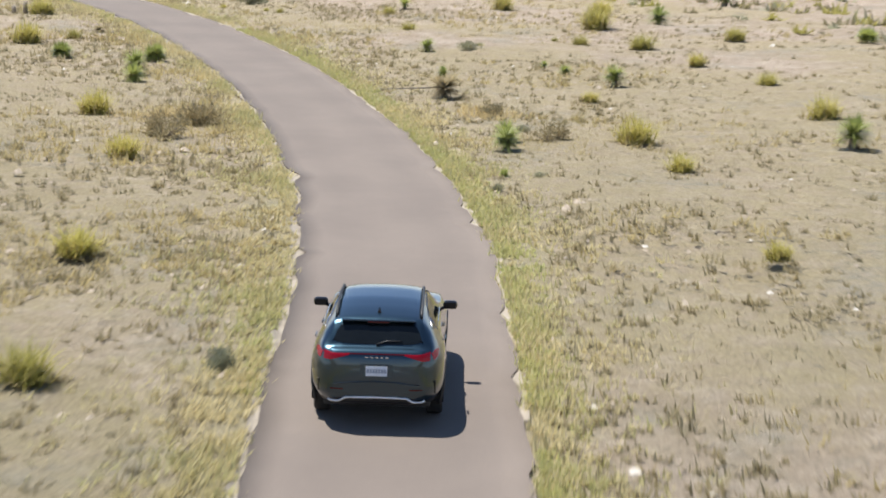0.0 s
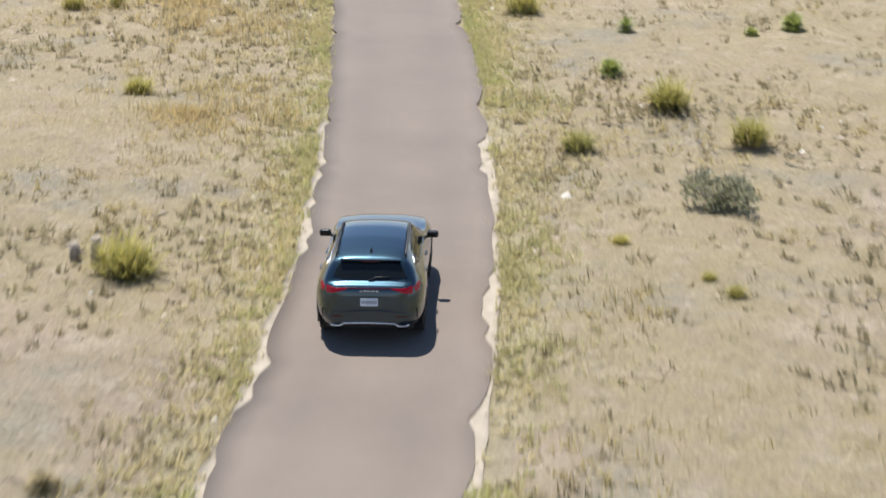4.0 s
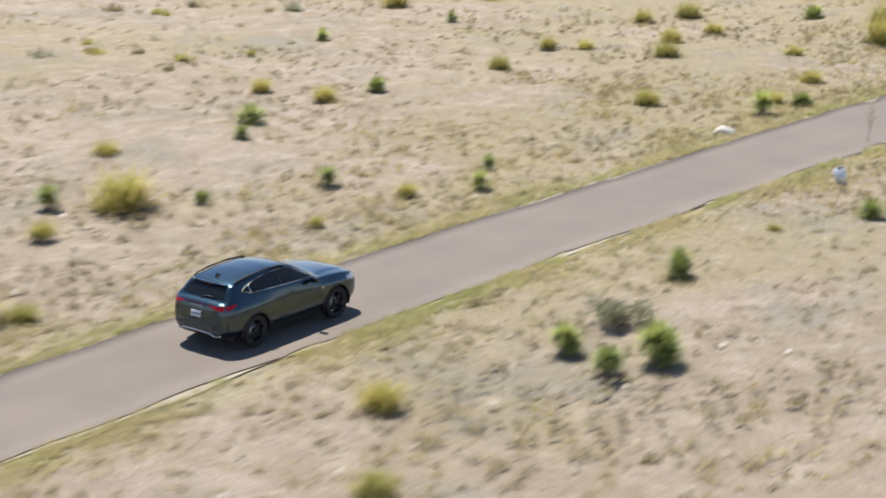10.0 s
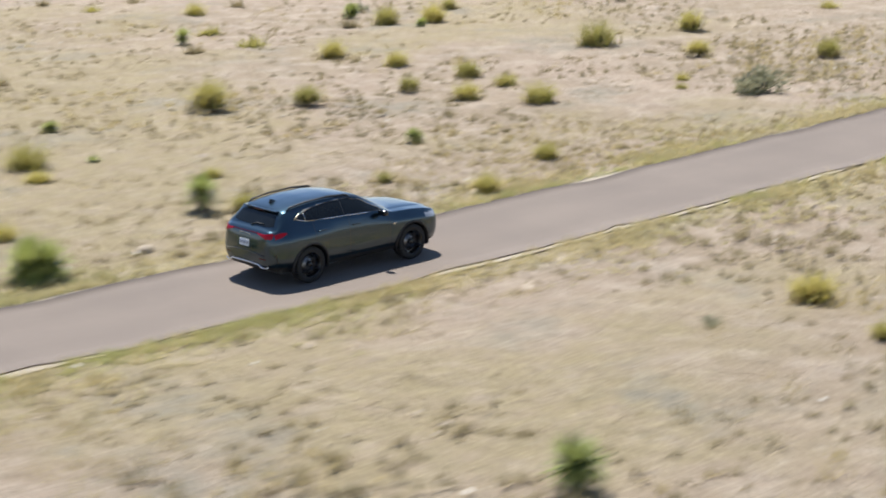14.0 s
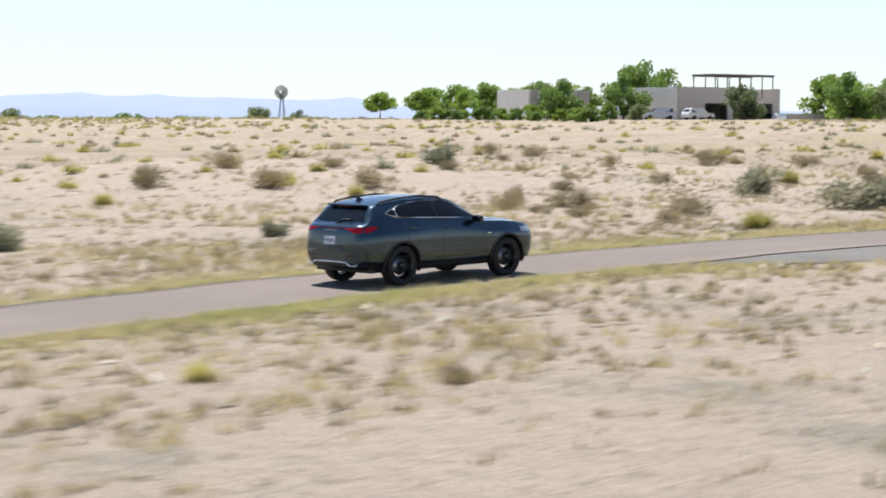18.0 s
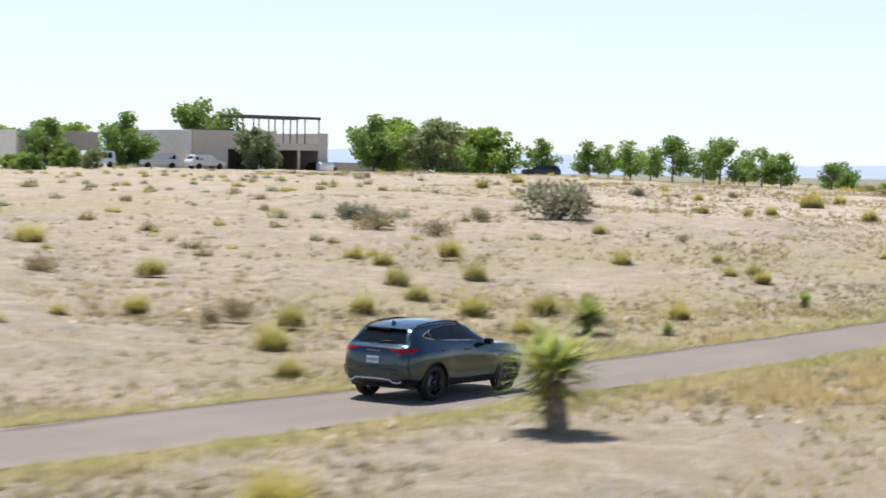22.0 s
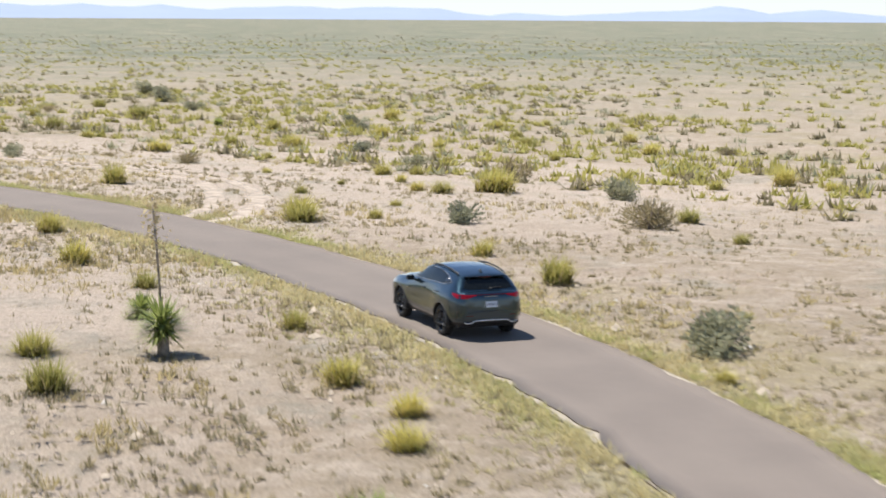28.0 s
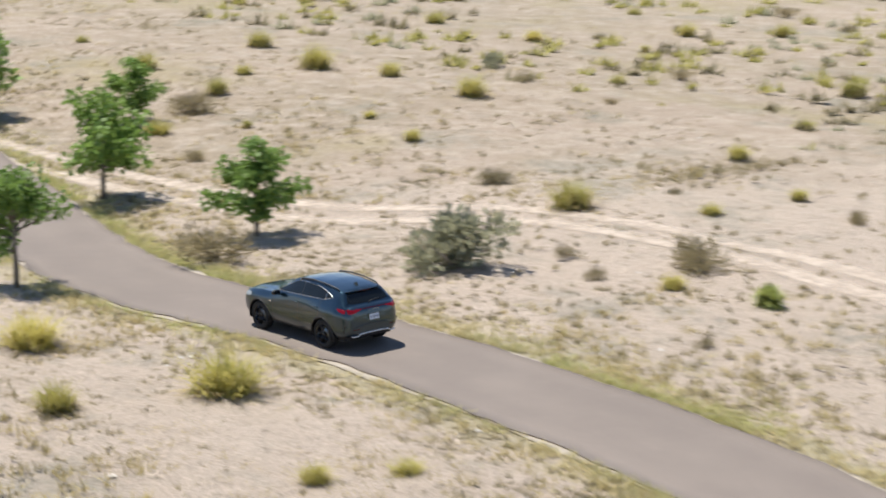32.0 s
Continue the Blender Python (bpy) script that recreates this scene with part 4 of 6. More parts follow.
    part("cabin_floor", block(bmesh.new(), (3.0, 1.3, 0.06), (0.8, 0, 0.9), 0.01), car_plastic, car)
    return car, [build_wheel(car, x, side) for x in (0.0, 2.69) for side in (1, -1)]


car, wheels = build_car()
# ---- plants ----
BUNCHGRASS_A = [(-8.3, 7.4, 1.13), (-9.0, 16.6, 1.24), (5.0, 17.5, 0.74), (4.6, 28.3, 0.89), (-9.8, 29.2, 1.09), (4.0, 33.0, 1.41), (-11.7, 37.2, 1.35), (10.6, 38.7, 1.26),
    (3.7, 42.5, 0.71), (10.4, 46.9, 1.01), (8.9, 53.4, 0.87), (-17.4, 57.0, 1.47), (-15.9, 59.1, 0.82), (7.5, 59.2, 1.35), (0.8, 58.8, 0.43), (5.0, 59.7, 0.94),
    (12.2, 63.8, 1.26), (4.1, 61.6, 0.43), (-19.2, 70.5, 1.51), (-2.1, 65.2, 0.85), (6.5, 67.9, 1.80), (-26.9, 69.6, 0.88), (-8.3, 74.1, 0.45), (-9.0, 74.7, 0.37),
    (-11.2, 76.0, 0.43), (7.8, 77.7, 1.44), (-26.2, 82.0, 0.94), (2.8, 77.8, 1.45), (-14.3, 82.0, 0.96), (-3.0, 74.7, 0.84), (-33.4, 89.8, 0.94), (-32.4, 90.7, 0.62)]
BUNCHGRASS_B = [(-10.8, 84.2, 1.14), (-13.5, 86.4, 1.37), (-35.9, 94.5, 0.94), (-32.1, 95.8, 0.52), (-36.2, 97.8, 1.29), (-32.9, 97.7, 0.69), (-20.8, 95.0, 1.35), (-31.9, 99.0, 1.03),
    (-23.4, 100.2, 1.01), (-24.9, 100.8, 0.46), (-37.6, 105.5, 0.87), (-20.5, 102.1, 0.46), (-34.6, 107.2, 1.08), (-38.9, 109.5, 0.94), (-18.1, 105.5, 0.71), (-38.3, 118.7, 1.14),
    (-26.8, 115.3, 1.30), (-37.3, 119.0, 1.24), (-39.3, 123.1, 0.69), (-21.0, 119.3, 0.72), (-21.1, 120.6, 0.64), (-41.5, 128.2, 0.84), (-40.1, 130.3, 1.31), (-20.5, 125.3, 0.85),
    (-44.1, 134.2, 1.18), (-20.4, 129.5, 1.27), (-18.3, 129.4, 0.76), (-49.3, 138.2, 0.84), (-42.2, 140.9, 0.73), (-38.5, 140.7, 1.50), (-44.2, 143.8, 0.96), (-23.5, 140.1, 0.63)]
BUNCHGRASS_C = [(-20.6, 140.2, 0.96), (-42.2, 146.3, 0.99), (-14.7, 141.4, 0.59), (-37.4, 149.3, 0.99), (-33.2, 148.7, 1.25), (-36.4, 151.6, 1.12), (-34.6, 154.9, 1.48), (-17.3, 151.2, 1.27),
    (-34.8, 159.6, 1.33), (-17.2, 156.7, 1.00), (-39.0, 163.0, 1.00), (-40.5, 163.6, 1.10), (-36.6, 163.6, 0.80), (-29.7, 162.2, 1.83), (-39.8, 165.7, 0.85), (-37.9, 165.6, 0.71),
    (-28.8, 163.0, 0.92), (-18.9, 160.9, 1.08), (-40.9, 168.5, 0.88), (-32.3, 169.2, 0.85), (-37.3, 171.1, 0.76), (-35.5, 170.9, 0.88), (-45.3, 174.9, 1.54), (-31.9, 172.7, 2.09),
    (-9.0, 169.0, 0.75), (-26.1, 173.1, 0.55), (-35.4, 177.5, 1.07), (-25.1, 177.1, 0.74), (-14.4, 177.1, 0.53), (-35.7, 188.7, 0.95), (-32.9, 188.2, 1.11), (-0.2, 185.0, 0.72)]
BUNCHGRASS_D = [(-22.3, 192.3, 1.19), (-29.3, 196.3, 1.09), (-2.3, 191.6, 0.84), (-18.2, 194.3, 1.03), (-29.1, 201.6, 0.91), (-17.7, 198.6, 1.08), (-3.4, 196.2, 1.19), (-27.6, 202.0, 0.90),
    (-24.1, 201.5, 1.38), (-39.4, 209.9, 1.48), (-24.8, 204.8, 1.27), (-19.5, 204.1, 0.94), (-23.8, 208.1, 1.03), (-27.4, 209.7, 1.09), (-0.3, 202.7, 0.51), (-16.7, 208.5, 1.95),
    (-25.9, 211.8, 1.48), (-0.3, 205.2, 0.41), (0.5, 205.9, 0.55), (6.4, 206.1, 0.86), (-32.6, 217.5, 1.24), (3.5, 207.8, 0.65), (-17.5, 213.3, 1.53), (2.5, 209.1, 0.83),
    (-28.5, 219.4, 1.10), (-25.4, 219.9, 0.86), (-12.0, 217.8, 0.56), (4.9, 214.3, 0.88), (3.7, 215.1, 0.68), (-10.0, 223.9, 0.83), (-22.7, 229.0, 0.92), (-9.4, 227.7, 0.72)]
BUNCHGRASS_E = [(-12.8, 232.5, 0.79), (-14.0, 233.4, 1.35), (-18.8, 235.5, 1.35), (-30.1, 240.5, 1.01), (-6.7, 232.8, 0.77), (9.5, 229.8, 0.53), (-9.4, 235.1, 0.63), (7.5, 231.7, 1.05),
    (-5.5, 236.9, 0.49), (-2.8, 237.2, 0.90), (-15.8, 243.3, 1.46), (-3.3, 241.2, 0.86), (-13.7, 245.4, 1.09), (-12.2, 248.8, 0.80), (-9.6, 248.0, 1.07), (-7.2, 248.2, 1.27),
    (12.2, 244.5, 0.96), (-9.7, 250.6, 0.87), (17.0, 244.7, 0.54), (-18.2, 253.4, 1.10), (-15.0, 252.5, 1.04), (-11.8, 251.8, 1.00), (13.2, 248.3, 0.78), (15.9, 248.0, 0.43),
    (-4.4, 252.2, 0.49), (-29.5, 260.1, 1.10), (-5.0, 253.6, 0.57), (-21.3, 261.7, 1.24), (-10.9, 259.4, 1.66), (-7.0, 259.5, 1.07), (-20.0, 263.1, 1.25), (-2.8, 260.8, 1.10)]
BUNCHGRASS_F = [(-21.5, 266.9, 0.88), (-27.3, 269.2, 1.17), (-9.8, 265.1, 1.20), (-24.1, 275.4, 1.06), (4.2, 268.4, 0.80), (-6.7, 271.6, 0.94), (-15.7, 273.8, 1.24), (-1.5, 271.8, 0.81),
    (-19.2, 276.6, 1.19), (3.6, 271.4, 0.69), (22.7, 272.6, 1.08), (4.8, 274.7, 0.80), (-5.3, 278.3, 0.83), (17.6, 280.2, 0.37), (-7.1, 280.2, 0.57), (-1.7, 279.8, 1.10),
    (3.3, 279.8, 0.89), (20.1, 282.9, 0.52), (2.0, 281.4, 0.73), (3.1, 285.5, 0.79), (-6.9, 285.4, 1.12), (-10.2, 286.9, 1.39), (28.3, 292.8, 0.49), (-18.8, 297.6, 1.13),
    (11.8, 301.9, 0.60), (-13.4, 304.2, 0.65), (16.4, 313.5, 1.10), (-1.2, 321.4, 0.86), (-7.5, 315.2, 0.85), (34.6, 317.5, 0.97), (35.5, 318.7, 1.08), (33.6, 318.6, 0.46)]
BUNCHGRASS_G = [(32.2, 318.8, 0.42), (20.5, 323.9, 1.03), (34.4, 325.4, 1.37), (16.9, 329.1, 1.00), (20.1, 328.8, 0.73), (36.6, 328.4, 0.90), (16.8, 331.0, 1.03), (41.4, 329.6, 0.62),
    (37.7, 332.4, 1.11), (-5.0, 332.7, 0.84), (-9.2, 331.3, 0.84), (20.2, 338.0, 1.34), (16.7, 339.7, 1.19), (25.2, 337.7, 1.44), (7.7, 341.8, 1.15), (38.2, 341.8, 0.53),
    (24.1, 344.8, 1.16), (21.5, 345.9, 1.02), (39.1, 344.6, 1.25), (11.9, 348.5, 1.36), (20.0, 364.4, 0.83), (30.5, 361.1, 1.00), (19.8, 367.6, 0.68), (27.5, 365.8, 1.27),
    (20.9, 369.9, 1.09), (25.2, 371.2, 1.10), (2.3, 373.1, 0.98), (47.3, 371.0, 1.39), (45.4, 370.9, 1.30), (28.9, 373.2, 0.51), (25.2, 375.9, 1.07), (15.5, 379.3, 1.38)]
BUNCHGRASS_H = [(30.8, 374.9, 0.93), (4.9, 379.4, 0.98), (27.9, 378.2, 1.32), (24.8, 380.8, 1.12), (29.3, 380.8, 1.29), (45.5, 378.0, 0.62), (31.1, 380.3, 0.98), (22.7, 383.7, 1.29),
    (46.1, 379.0, 0.50), (33.3, 382.4, 1.08), (23.8, 388.2, 1.19), (4.9, 387.1, 1.69), (18.9, 390.7, 1.23), (19.7, 395.4, 1.30), (38.6, 393.4, 0.94), (50.4, 393.1, 1.22),
    (26.4, 397.5, 1.17), (32.5, 396.5, 0.91), (49.2, 393.9, 1.07), (30.9, 397.5, 0.75), (31.6, 398.8, 1.02), (29.0, 402.5, 0.63), (36.1, 405.2, 0.63), (37.0, 407.2, 0.75),
    (34.9, 408.9, 0.68), (21.0, 410.4, 0.97), (36.0, 410.3, 0.76), (42.1, 415.2, 0.96), (37.6, 418.0, 0.70), (45.6, 422.6, 1.48), (45.5, 424.0, 1.21), (35.9, 427.0, 1.50)]
BUNCHGRASS_I = [(33.5, 428.1, 0.82), (-18.4, 510.4, 0.95), (37.6, 427.9, 1.27), (23.4, 429.2, 0.83), (20.7, 429.7, 0.84), (29.9, 431.1, 1.30), (24.1, 431.8, 1.01), (45.2, 431.3, 1.53),
    (45.1, 432.8, 1.79), (30.3, 436.6, 1.11), (47.2, 435.1, 0.90), (24.0, 442.8, 2.15), (36.9, 441.2, 0.86), (38.8, 442.4, 0.53), (37.0, 444.3, 0.90), (14.6, 450.0, 0.92),
    (47.4, 448.1, 1.03), (47.8, 450.8, 0.94), (23.6, 452.9, 1.41), (55.0, 453.2, 0.66), (40.7, 453.9, 1.22), (46.8, 454.0, 1.15), (40.2, 457.5, 1.27), (57.8, 460.6, 0.48),
    (46.3, 460.4, 0.86), (-7.4, 464.8, 1.42), (54.3, 467.3, 1.31), (42.7, 466.9, 0.96), (27.6, 467.5, 1.15), (35.8, 470.5, 1.14), (53.1, 472.8, 0.95), (40.6, 472.3, 1.31)]
BUNCHGRASS_J = [(63.0, 477.5, 0.73), (33.6, 477.0, 0.46), (-9.7, 478.4, 1.56), (39.5, 479.6, 1.10), (63.3, 485.2, 1.21), (48.2, 482.3, 1.48), (51.0, 483.6, 0.68), (52.4, 488.5, 0.65),
    (49.1, 493.6, 0.75), (76.4, 505.2, 1.08), (55.5, 497.0, 1.19), (58.4, 498.4, 1.70), (54.5, 497.5, 0.91), (70.0, 503.9, 1.04), (41.4, 497.0, 1.54), (51.4, 500.1, 0.46),
    (21.9, 498.2, 0.80), (75.8, 510.8, 1.71), (23.6, 499.0, 0.80), (54.5, 503.0, 0.75), (15.3, 501.8, 1.14), (18.6, 503.8, 2.03), (48.5, 507.3, 0.61), (54.4, 508.9, 1.28),
    (56.2, 509.7, 1.08), (12.9, 506.9, 1.86), (80.2, 524.9, 0.98), (28.6, 515.2, 0.78), (8.6, 518.4, 2.05), (60.4, 526.0, 0.92), (49.6, 523.8, 0.76), (68.5, 534.1, 1.02)]
BUNCHGRASS_K = [(43.4, 527.5, 1.56), (29.6, 525.0, 0.93), (25.0, 525.2, 1.67), (32.6, 528.6, 0.78), (79.0, 550.0, 1.79), (52.2, 538.5, 1.61), (62.9, 546.5, 1.29), (48.3, 540.1, 1.19),
    (30.6, 535.5, 0.97), (71.0, 556.3, 1.42), (7.9, 535.3, 1.35), (18.1, 535.4, 0.83), (39.0, 539.7, 1.03), (11.1, 537.1, 0.56), (80.7, 563.0, 1.72), (15.7, 539.4, 0.64),
    (33.4, 543.2, 1.06), (8.3, 543.4, 1.19), (72.3, 566.2, 1.10), (19.2, 545.1, 1.72), (60.6, 560.7, 1.45), (8.4, 547.7, 0.91), (36.2, 554.7, 1.62), (3.7, 548.1, 1.45),
    (14.9, 549.3, 1.29), (25.2, 551.8, 1.05), (52.6, 564.5, 1.66), (11.2, 550.4, 1.85), (73.2, 579.6, 1.49), (-1.4, 554.4, 0.86), (7.1, 556.5, 1.56), (78.8, 586.4, 1.35)]
BUNCHGRASS_L = [(26.0, 565.7, 0.76), (19.9, 566.8, 1.29), (42.1, 579.3, 2.20), (33.6, 577.4, 1.33), (28.1, 574.6, 1.47), (13.8, 571.4, 1.46), (65.3, 592.4, 1.83), (24.7, 582.7, 1.23),
    (38.3, 601.3, 1.66)]
BUNCHGRASS_M = [(18.6, 326.5, 1.6), (19.2, 330.6, 0.9), (16.2, 339.2, 1.3), (10.7, 347.6, 1.3), (35.0, 318.2, 1.2), (25.2, 338.8, 1.7), (21.0, 349.3, 1.3), (23.8, 347.5, 1.2), (47.9, 382.6, 1.9), (36.9, 443.1, 1.0), (29.1, 491.5, 1.4), (48.2, 483.2, 1.7), (57.9, 498.4, 1.9)]
BUNCHGRASS = BUNCHGRASS_A + BUNCHGRASS_B + BUNCHGRASS_C + BUNCHGRASS_D + BUNCHGRASS_E + BUNCHGRASS_F + BUNCHGRASS_G + BUNCHGRASS_H + BUNCHGRASS_I + BUNCHGRASS_J + BUNCHGRASS_K + BUNCHGRASS_L + BUNCHGRASS_M
YUCCA_A = [(0.0, 27.3, 0.30), (0.3, 31.4, 0.80), (0.4, 33.1, 0.78), (10.1, 32.8, 1.05), (-11.6, 45.1, 0.81), (-11.8, 47.2, 0.89), (5.0, 47.0, 0.87), (-1.0, 49.0, 0.43),
    (3.5, 49.8, 0.54), (-11.6, 51.7, 0.82), (-15.3, 52.7, 0.83), (2.9, 51.9, 0.32), (-1.4, 56.4, 0.72), (18.2, 64.6, 0.90), (9.9, 71.7, 1.22), (15.3, 84.8, 1.25),
    (-2.2, 78.0, 0.70), (-15.9, 88.8, 0.66), (-17.1, 93.7, 0.58), (-13.7, 94.9, 0.44), (-12.8, 96.3, 0.74), (-40.6, 103.9, 0.52), (-33.9, 104.7, 0.55), (-36.4, 111.9, 0.75),
    (-25.8, 109.9, 0.52), (-40.7, 118.4, 0.72), (-49.5, 125.1, 1.05), (-44.7, 125.5, 0.50), (-25.1, 122.7, 0.80), (-40.2, 127.5, 0.88), (-45.6, 133.1, 0.68), (-36.7, 130.5, 0.74)]
YUCCA_B = [(-19.4, 130.0, 0.94), (-21.6, 131.8, 0.88), (-24.9, 138.0, 0.61), (-25.0, 139.1, 0.56), (-42.7, 145.1, 0.87), (-13.7, 142.4, 0.86), (-14.8, 145.3, 0.82), (-34.9, 152.0, 0.82),
    (-31.2, 153.9, 0.88), (-32.9, 154.5, 0.68), (-29.9, 156.1, 0.83), (-19.3, 153.9, 0.81), (-39.5, 167.6, 0.61), (-48.6, 172.3, 0.87), (-15.2, 164.6, 0.82), (-16.6, 165.6, 0.80),
    (-14.5, 165.6, 1.04), (-33.8, 171.8, 0.78), (-30.2, 174.1, 0.44), (-8.7, 170.3, 0.78), (-15.7, 172.0, 0.84), (-6.7, 170.7, 0.66), (-27.7, 177.3, 0.68), (-23.4, 178.5, 0.65),
    (-32.7, 181.4, 0.59), (-33.5, 183.6, 1.06), (-24.0, 180.9, 0.46), (-12.2, 179.5, 0.81), (-11.6, 180.5, 0.82), (-31.6, 189.9, 0.84), (-0.3, 186.9, 1.07), (-18.1, 192.2, 0.87)]
YUCCA_C = [(-38.2, 199.3, 0.66), (-17.1, 194.2, 0.72), (-35.3, 206.6, 0.58), (-47.6, 213.6, 0.75), (-20.6, 213.9, 0.97), (-31.2, 219.3, 0.74), (-16.7, 214.7, 1.17), (-15.1, 214.5, 0.76),
    (-10.3, 216.4, 0.74), (-13.2, 218.9, 0.80), (-20.3, 222.0, 0.83), (-10.2, 219.9, 0.71), (-32.0, 227.9, 0.86), (-35.9, 229.6, 1.03), (-11.7, 220.7, 0.88), (-18.9, 224.0, 0.51),
    (-25.5, 227.8, 0.53), (8.2, 220.5, 0.83), (-6.7, 225.7, 1.13), (-20.3, 233.8, 1.24), (-29.6, 238.0, 0.65), (-7.5, 232.2, 0.85), (-13.0, 234.8, 0.37), (-17.3, 238.0, 0.49),
    (-7.4, 241.3, 0.54), (-25.1, 253.7, 0.69), (2.1, 255.3, 0.95), (-19.3, 261.2, 0.50), (-23.8, 263.1, 0.75), (-36.0, 269.5, 1.00), (-28.8, 280.9, 0.58), (0.6, 275.8, 0.68)]
YUCCA_D = [(-21.0, 284.2, 0.63), (-42.4, 292.5, 0.71), (-24.1, 291.0, 0.98), (-14.7, 289.1, 1.13), (-22.0, 294.0, 0.70), (-33.8, 296.7, 1.24), (32.7, 371.2, 0.46), (43.4, 372.3, 0.68),
    (32.4, 376.0, 1.27), (34.5, 377.2, 0.52), (35.9, 388.8, 0.72), (44.2, 442.3, 0.43), (42.6, 461.8, 0.94), (31.2, 513.8, 0.85), (48.5, 571.2, 0.85)]
YUCCA = YUCCA_A + YUCCA_B + YUCCA_C + YUCCA_D
DRY_YUCCA_A = [(-1.1, 42.9, 1.08), (-15.3, 62.2, 0.46), (-25.3, 107.5, 0.72)]
DRY_YUCCA = DRY_YUCCA_A
SHRUB_A = [(-5.5, 8.5, 0.44), (-0.3, 25.2, 0.29), (0.9, 27.2, 0.27), (1.0, 35.2, 0.35), (0.3, 57.2, 0.71), (-10.0, 79.0, 1.05), (-19.5, 116.7, 1.81), (-45.1, 170.0, 1.24),
    (-16.0, 167.9, 0.95), (6.6, 228.9, 0.34), (-2.0, 252.6, 1.36), (19.1, 272.5, 0.31), (-12.7, 278.2, 1.96), (3.6, 297.7, 1.11), (-11.7, 292.6, 1.49), (6.3, 305.0, 0.65),
    (16.6, 326.8, 1.51), (35.1, 342.1, 0.65), (-8.5, 340.7, 1.37), (8.8, 408.7, 1.32), (16.2, 417.9, 2.69), (52.8, 417.5, 0.65), (8.8, 454.7, 0.93), (55.8, 456.5, 1.63),
    (54.0, 482.3, 1.30), (34.1, 486.1, 0.34), (63.1, 495.4, 1.38), (57.5, 519.4, 1.10), (35.8, 517.2, 1.15), (22.2, 517.0, 2.46), (56.1, 534.9, 1.28)]
SHRUB_B = [(59.9, 568.4, 1.33), (19.0, 554.9, 1.10), (60.2, 579.6, 1.34), (47.2, 600.0, 1.42), (44.5, 623.2, 2.37), (42.8, 648.6, 2.68)]
SHRUB_C = [(15.6, 326.6, 1.9), (9.4, 333.0, 1.4)]
SHRUB = SHRUB_A + SHRUB_B + SHRUB_C
DRY_BUSH_A = [(-9.1, 32.7, 1.09), (1.6, 33.2, 0.94), (-8.5, 35.5, 1.27), (0.2, 38.8, 0.65), (-19.9, 126.4, 0.71), (1.2, 208.1, 0.48), (-17.9, 223.6, 0.82), (23.0, 284.2, 0.54),
    (1.1, 290.6, 0.67), (33.8, 294.3, 0.45), (-2.2, 296.9, 0.82), (-9.9, 300.5, 0.62), (9.3, 303.8, 0.78), (-9.0, 301.3, 0.72), (-9.2, 303.7, 0.65), (4.1, 311.6, 0.46),
    (-20.4, 307.9, 1.31), (-7.8, 308.0, 0.73), (3.6, 315.1, 1.16), (-13.7, 310.6, 1.26), (-9.6, 310.7, 0.77), (13.1, 315.7, 0.85), (9.5, 316.9, 0.64), (11.1, 316.9, 0.34),
    (7.8, 317.8, 0.66), (5.8, 319.4, 0.92), (12.2, 319.1, 1.11), (8.3, 320.4, 0.61), (-21.2, 320.5, 1.49), (7.2, 321.0, 1.25), (4.7, 321.7, 0.95), (3.4, 328.6, 0.82)]
DRY_BUSH_B = [(-2.8, 325.2, 1.21), (-11.0, 322.3, 1.56), (9.6, 333.2, 0.61), (-6.5, 323.8, 1.30), (0.8, 334.7, 0.64), (4.0, 336.5, 0.80), (-14.1, 331.6, 1.51), (-6.1, 337.1, 1.04),
    (-11.0, 335.2, 1.02), (19.3, 344.9, 1.27), (10.8, 348.4, 1.13), (23.9, 348.1, 0.55), (7.6, 353.1, 0.91), (-3.2, 347.7, 0.89), (-8.4, 346.8, 0.71), (0.5, 351.4, 1.34),
    (3.2, 357.3, 1.27), (-9.3, 351.8, 1.19), (8.7, 366.2, 1.12), (-14.5, 356.9, 1.11), (23.5, 369.8, 0.68), (23.2, 371.4, 1.01), (13.0, 376.4, 1.12), (-4.8, 367.5, 0.73),
    (15.8, 402.8, 1.38), (12.2, 404.1, 1.69), (25.3, 410.1, 0.59), (14.2, 412.4, 1.34), (37.5, 422.9, 0.75), (-27.7, 485.8, 0.86), (29.7, 445.6, 0.72), (15.3, 456.7, 0.84)]
DRY_BUSH_C = [(27.1, 457.1, 1.36), (30.8, 459.0, 0.87), (60.9, 482.1, 1.85), (21.6, 479.4, 0.89), (25.1, 483.1, 0.60), (30.4, 488.9, 0.57), (27.4, 497.1, 0.88), (61.8, 512.2, 1.61),
    (29.5, 509.4, 0.43), (45.0, 513.2, 1.31), (26.4, 516.0, 0.56), (14.7, 517.6, 1.89), (40.8, 518.4, 0.65), (29.3, 517.9, 1.87), (25.4, 518.6, 0.67), (47.5, 529.1, 0.58),
    (34.4, 525.4, 0.75), (84.7, 550.0, 1.41), (28.4, 527.9, 0.58), (22.0, 528.2, 1.17), (10.5, 531.2, 0.84), (8.3, 539.4, 1.64), (25.2, 545.8, 0.54), (21.1, 550.2, 0.78),
    (28.1, 555.9, 0.95), (34.2, 588.5, 1.28), (5.1, 581.1, 1.82)]
DRY_BUSH_D = [(15.1, 329.8, 1.2), (10.1, 346.4, 1.1), (35.6, 321.0, 1.8), (34.6, 318.4, 1.2)]
DRY_BUSH = DRY_BUSH_A + DRY_BUSH_B + DRY_BUSH_C + DRY_BUSH_D
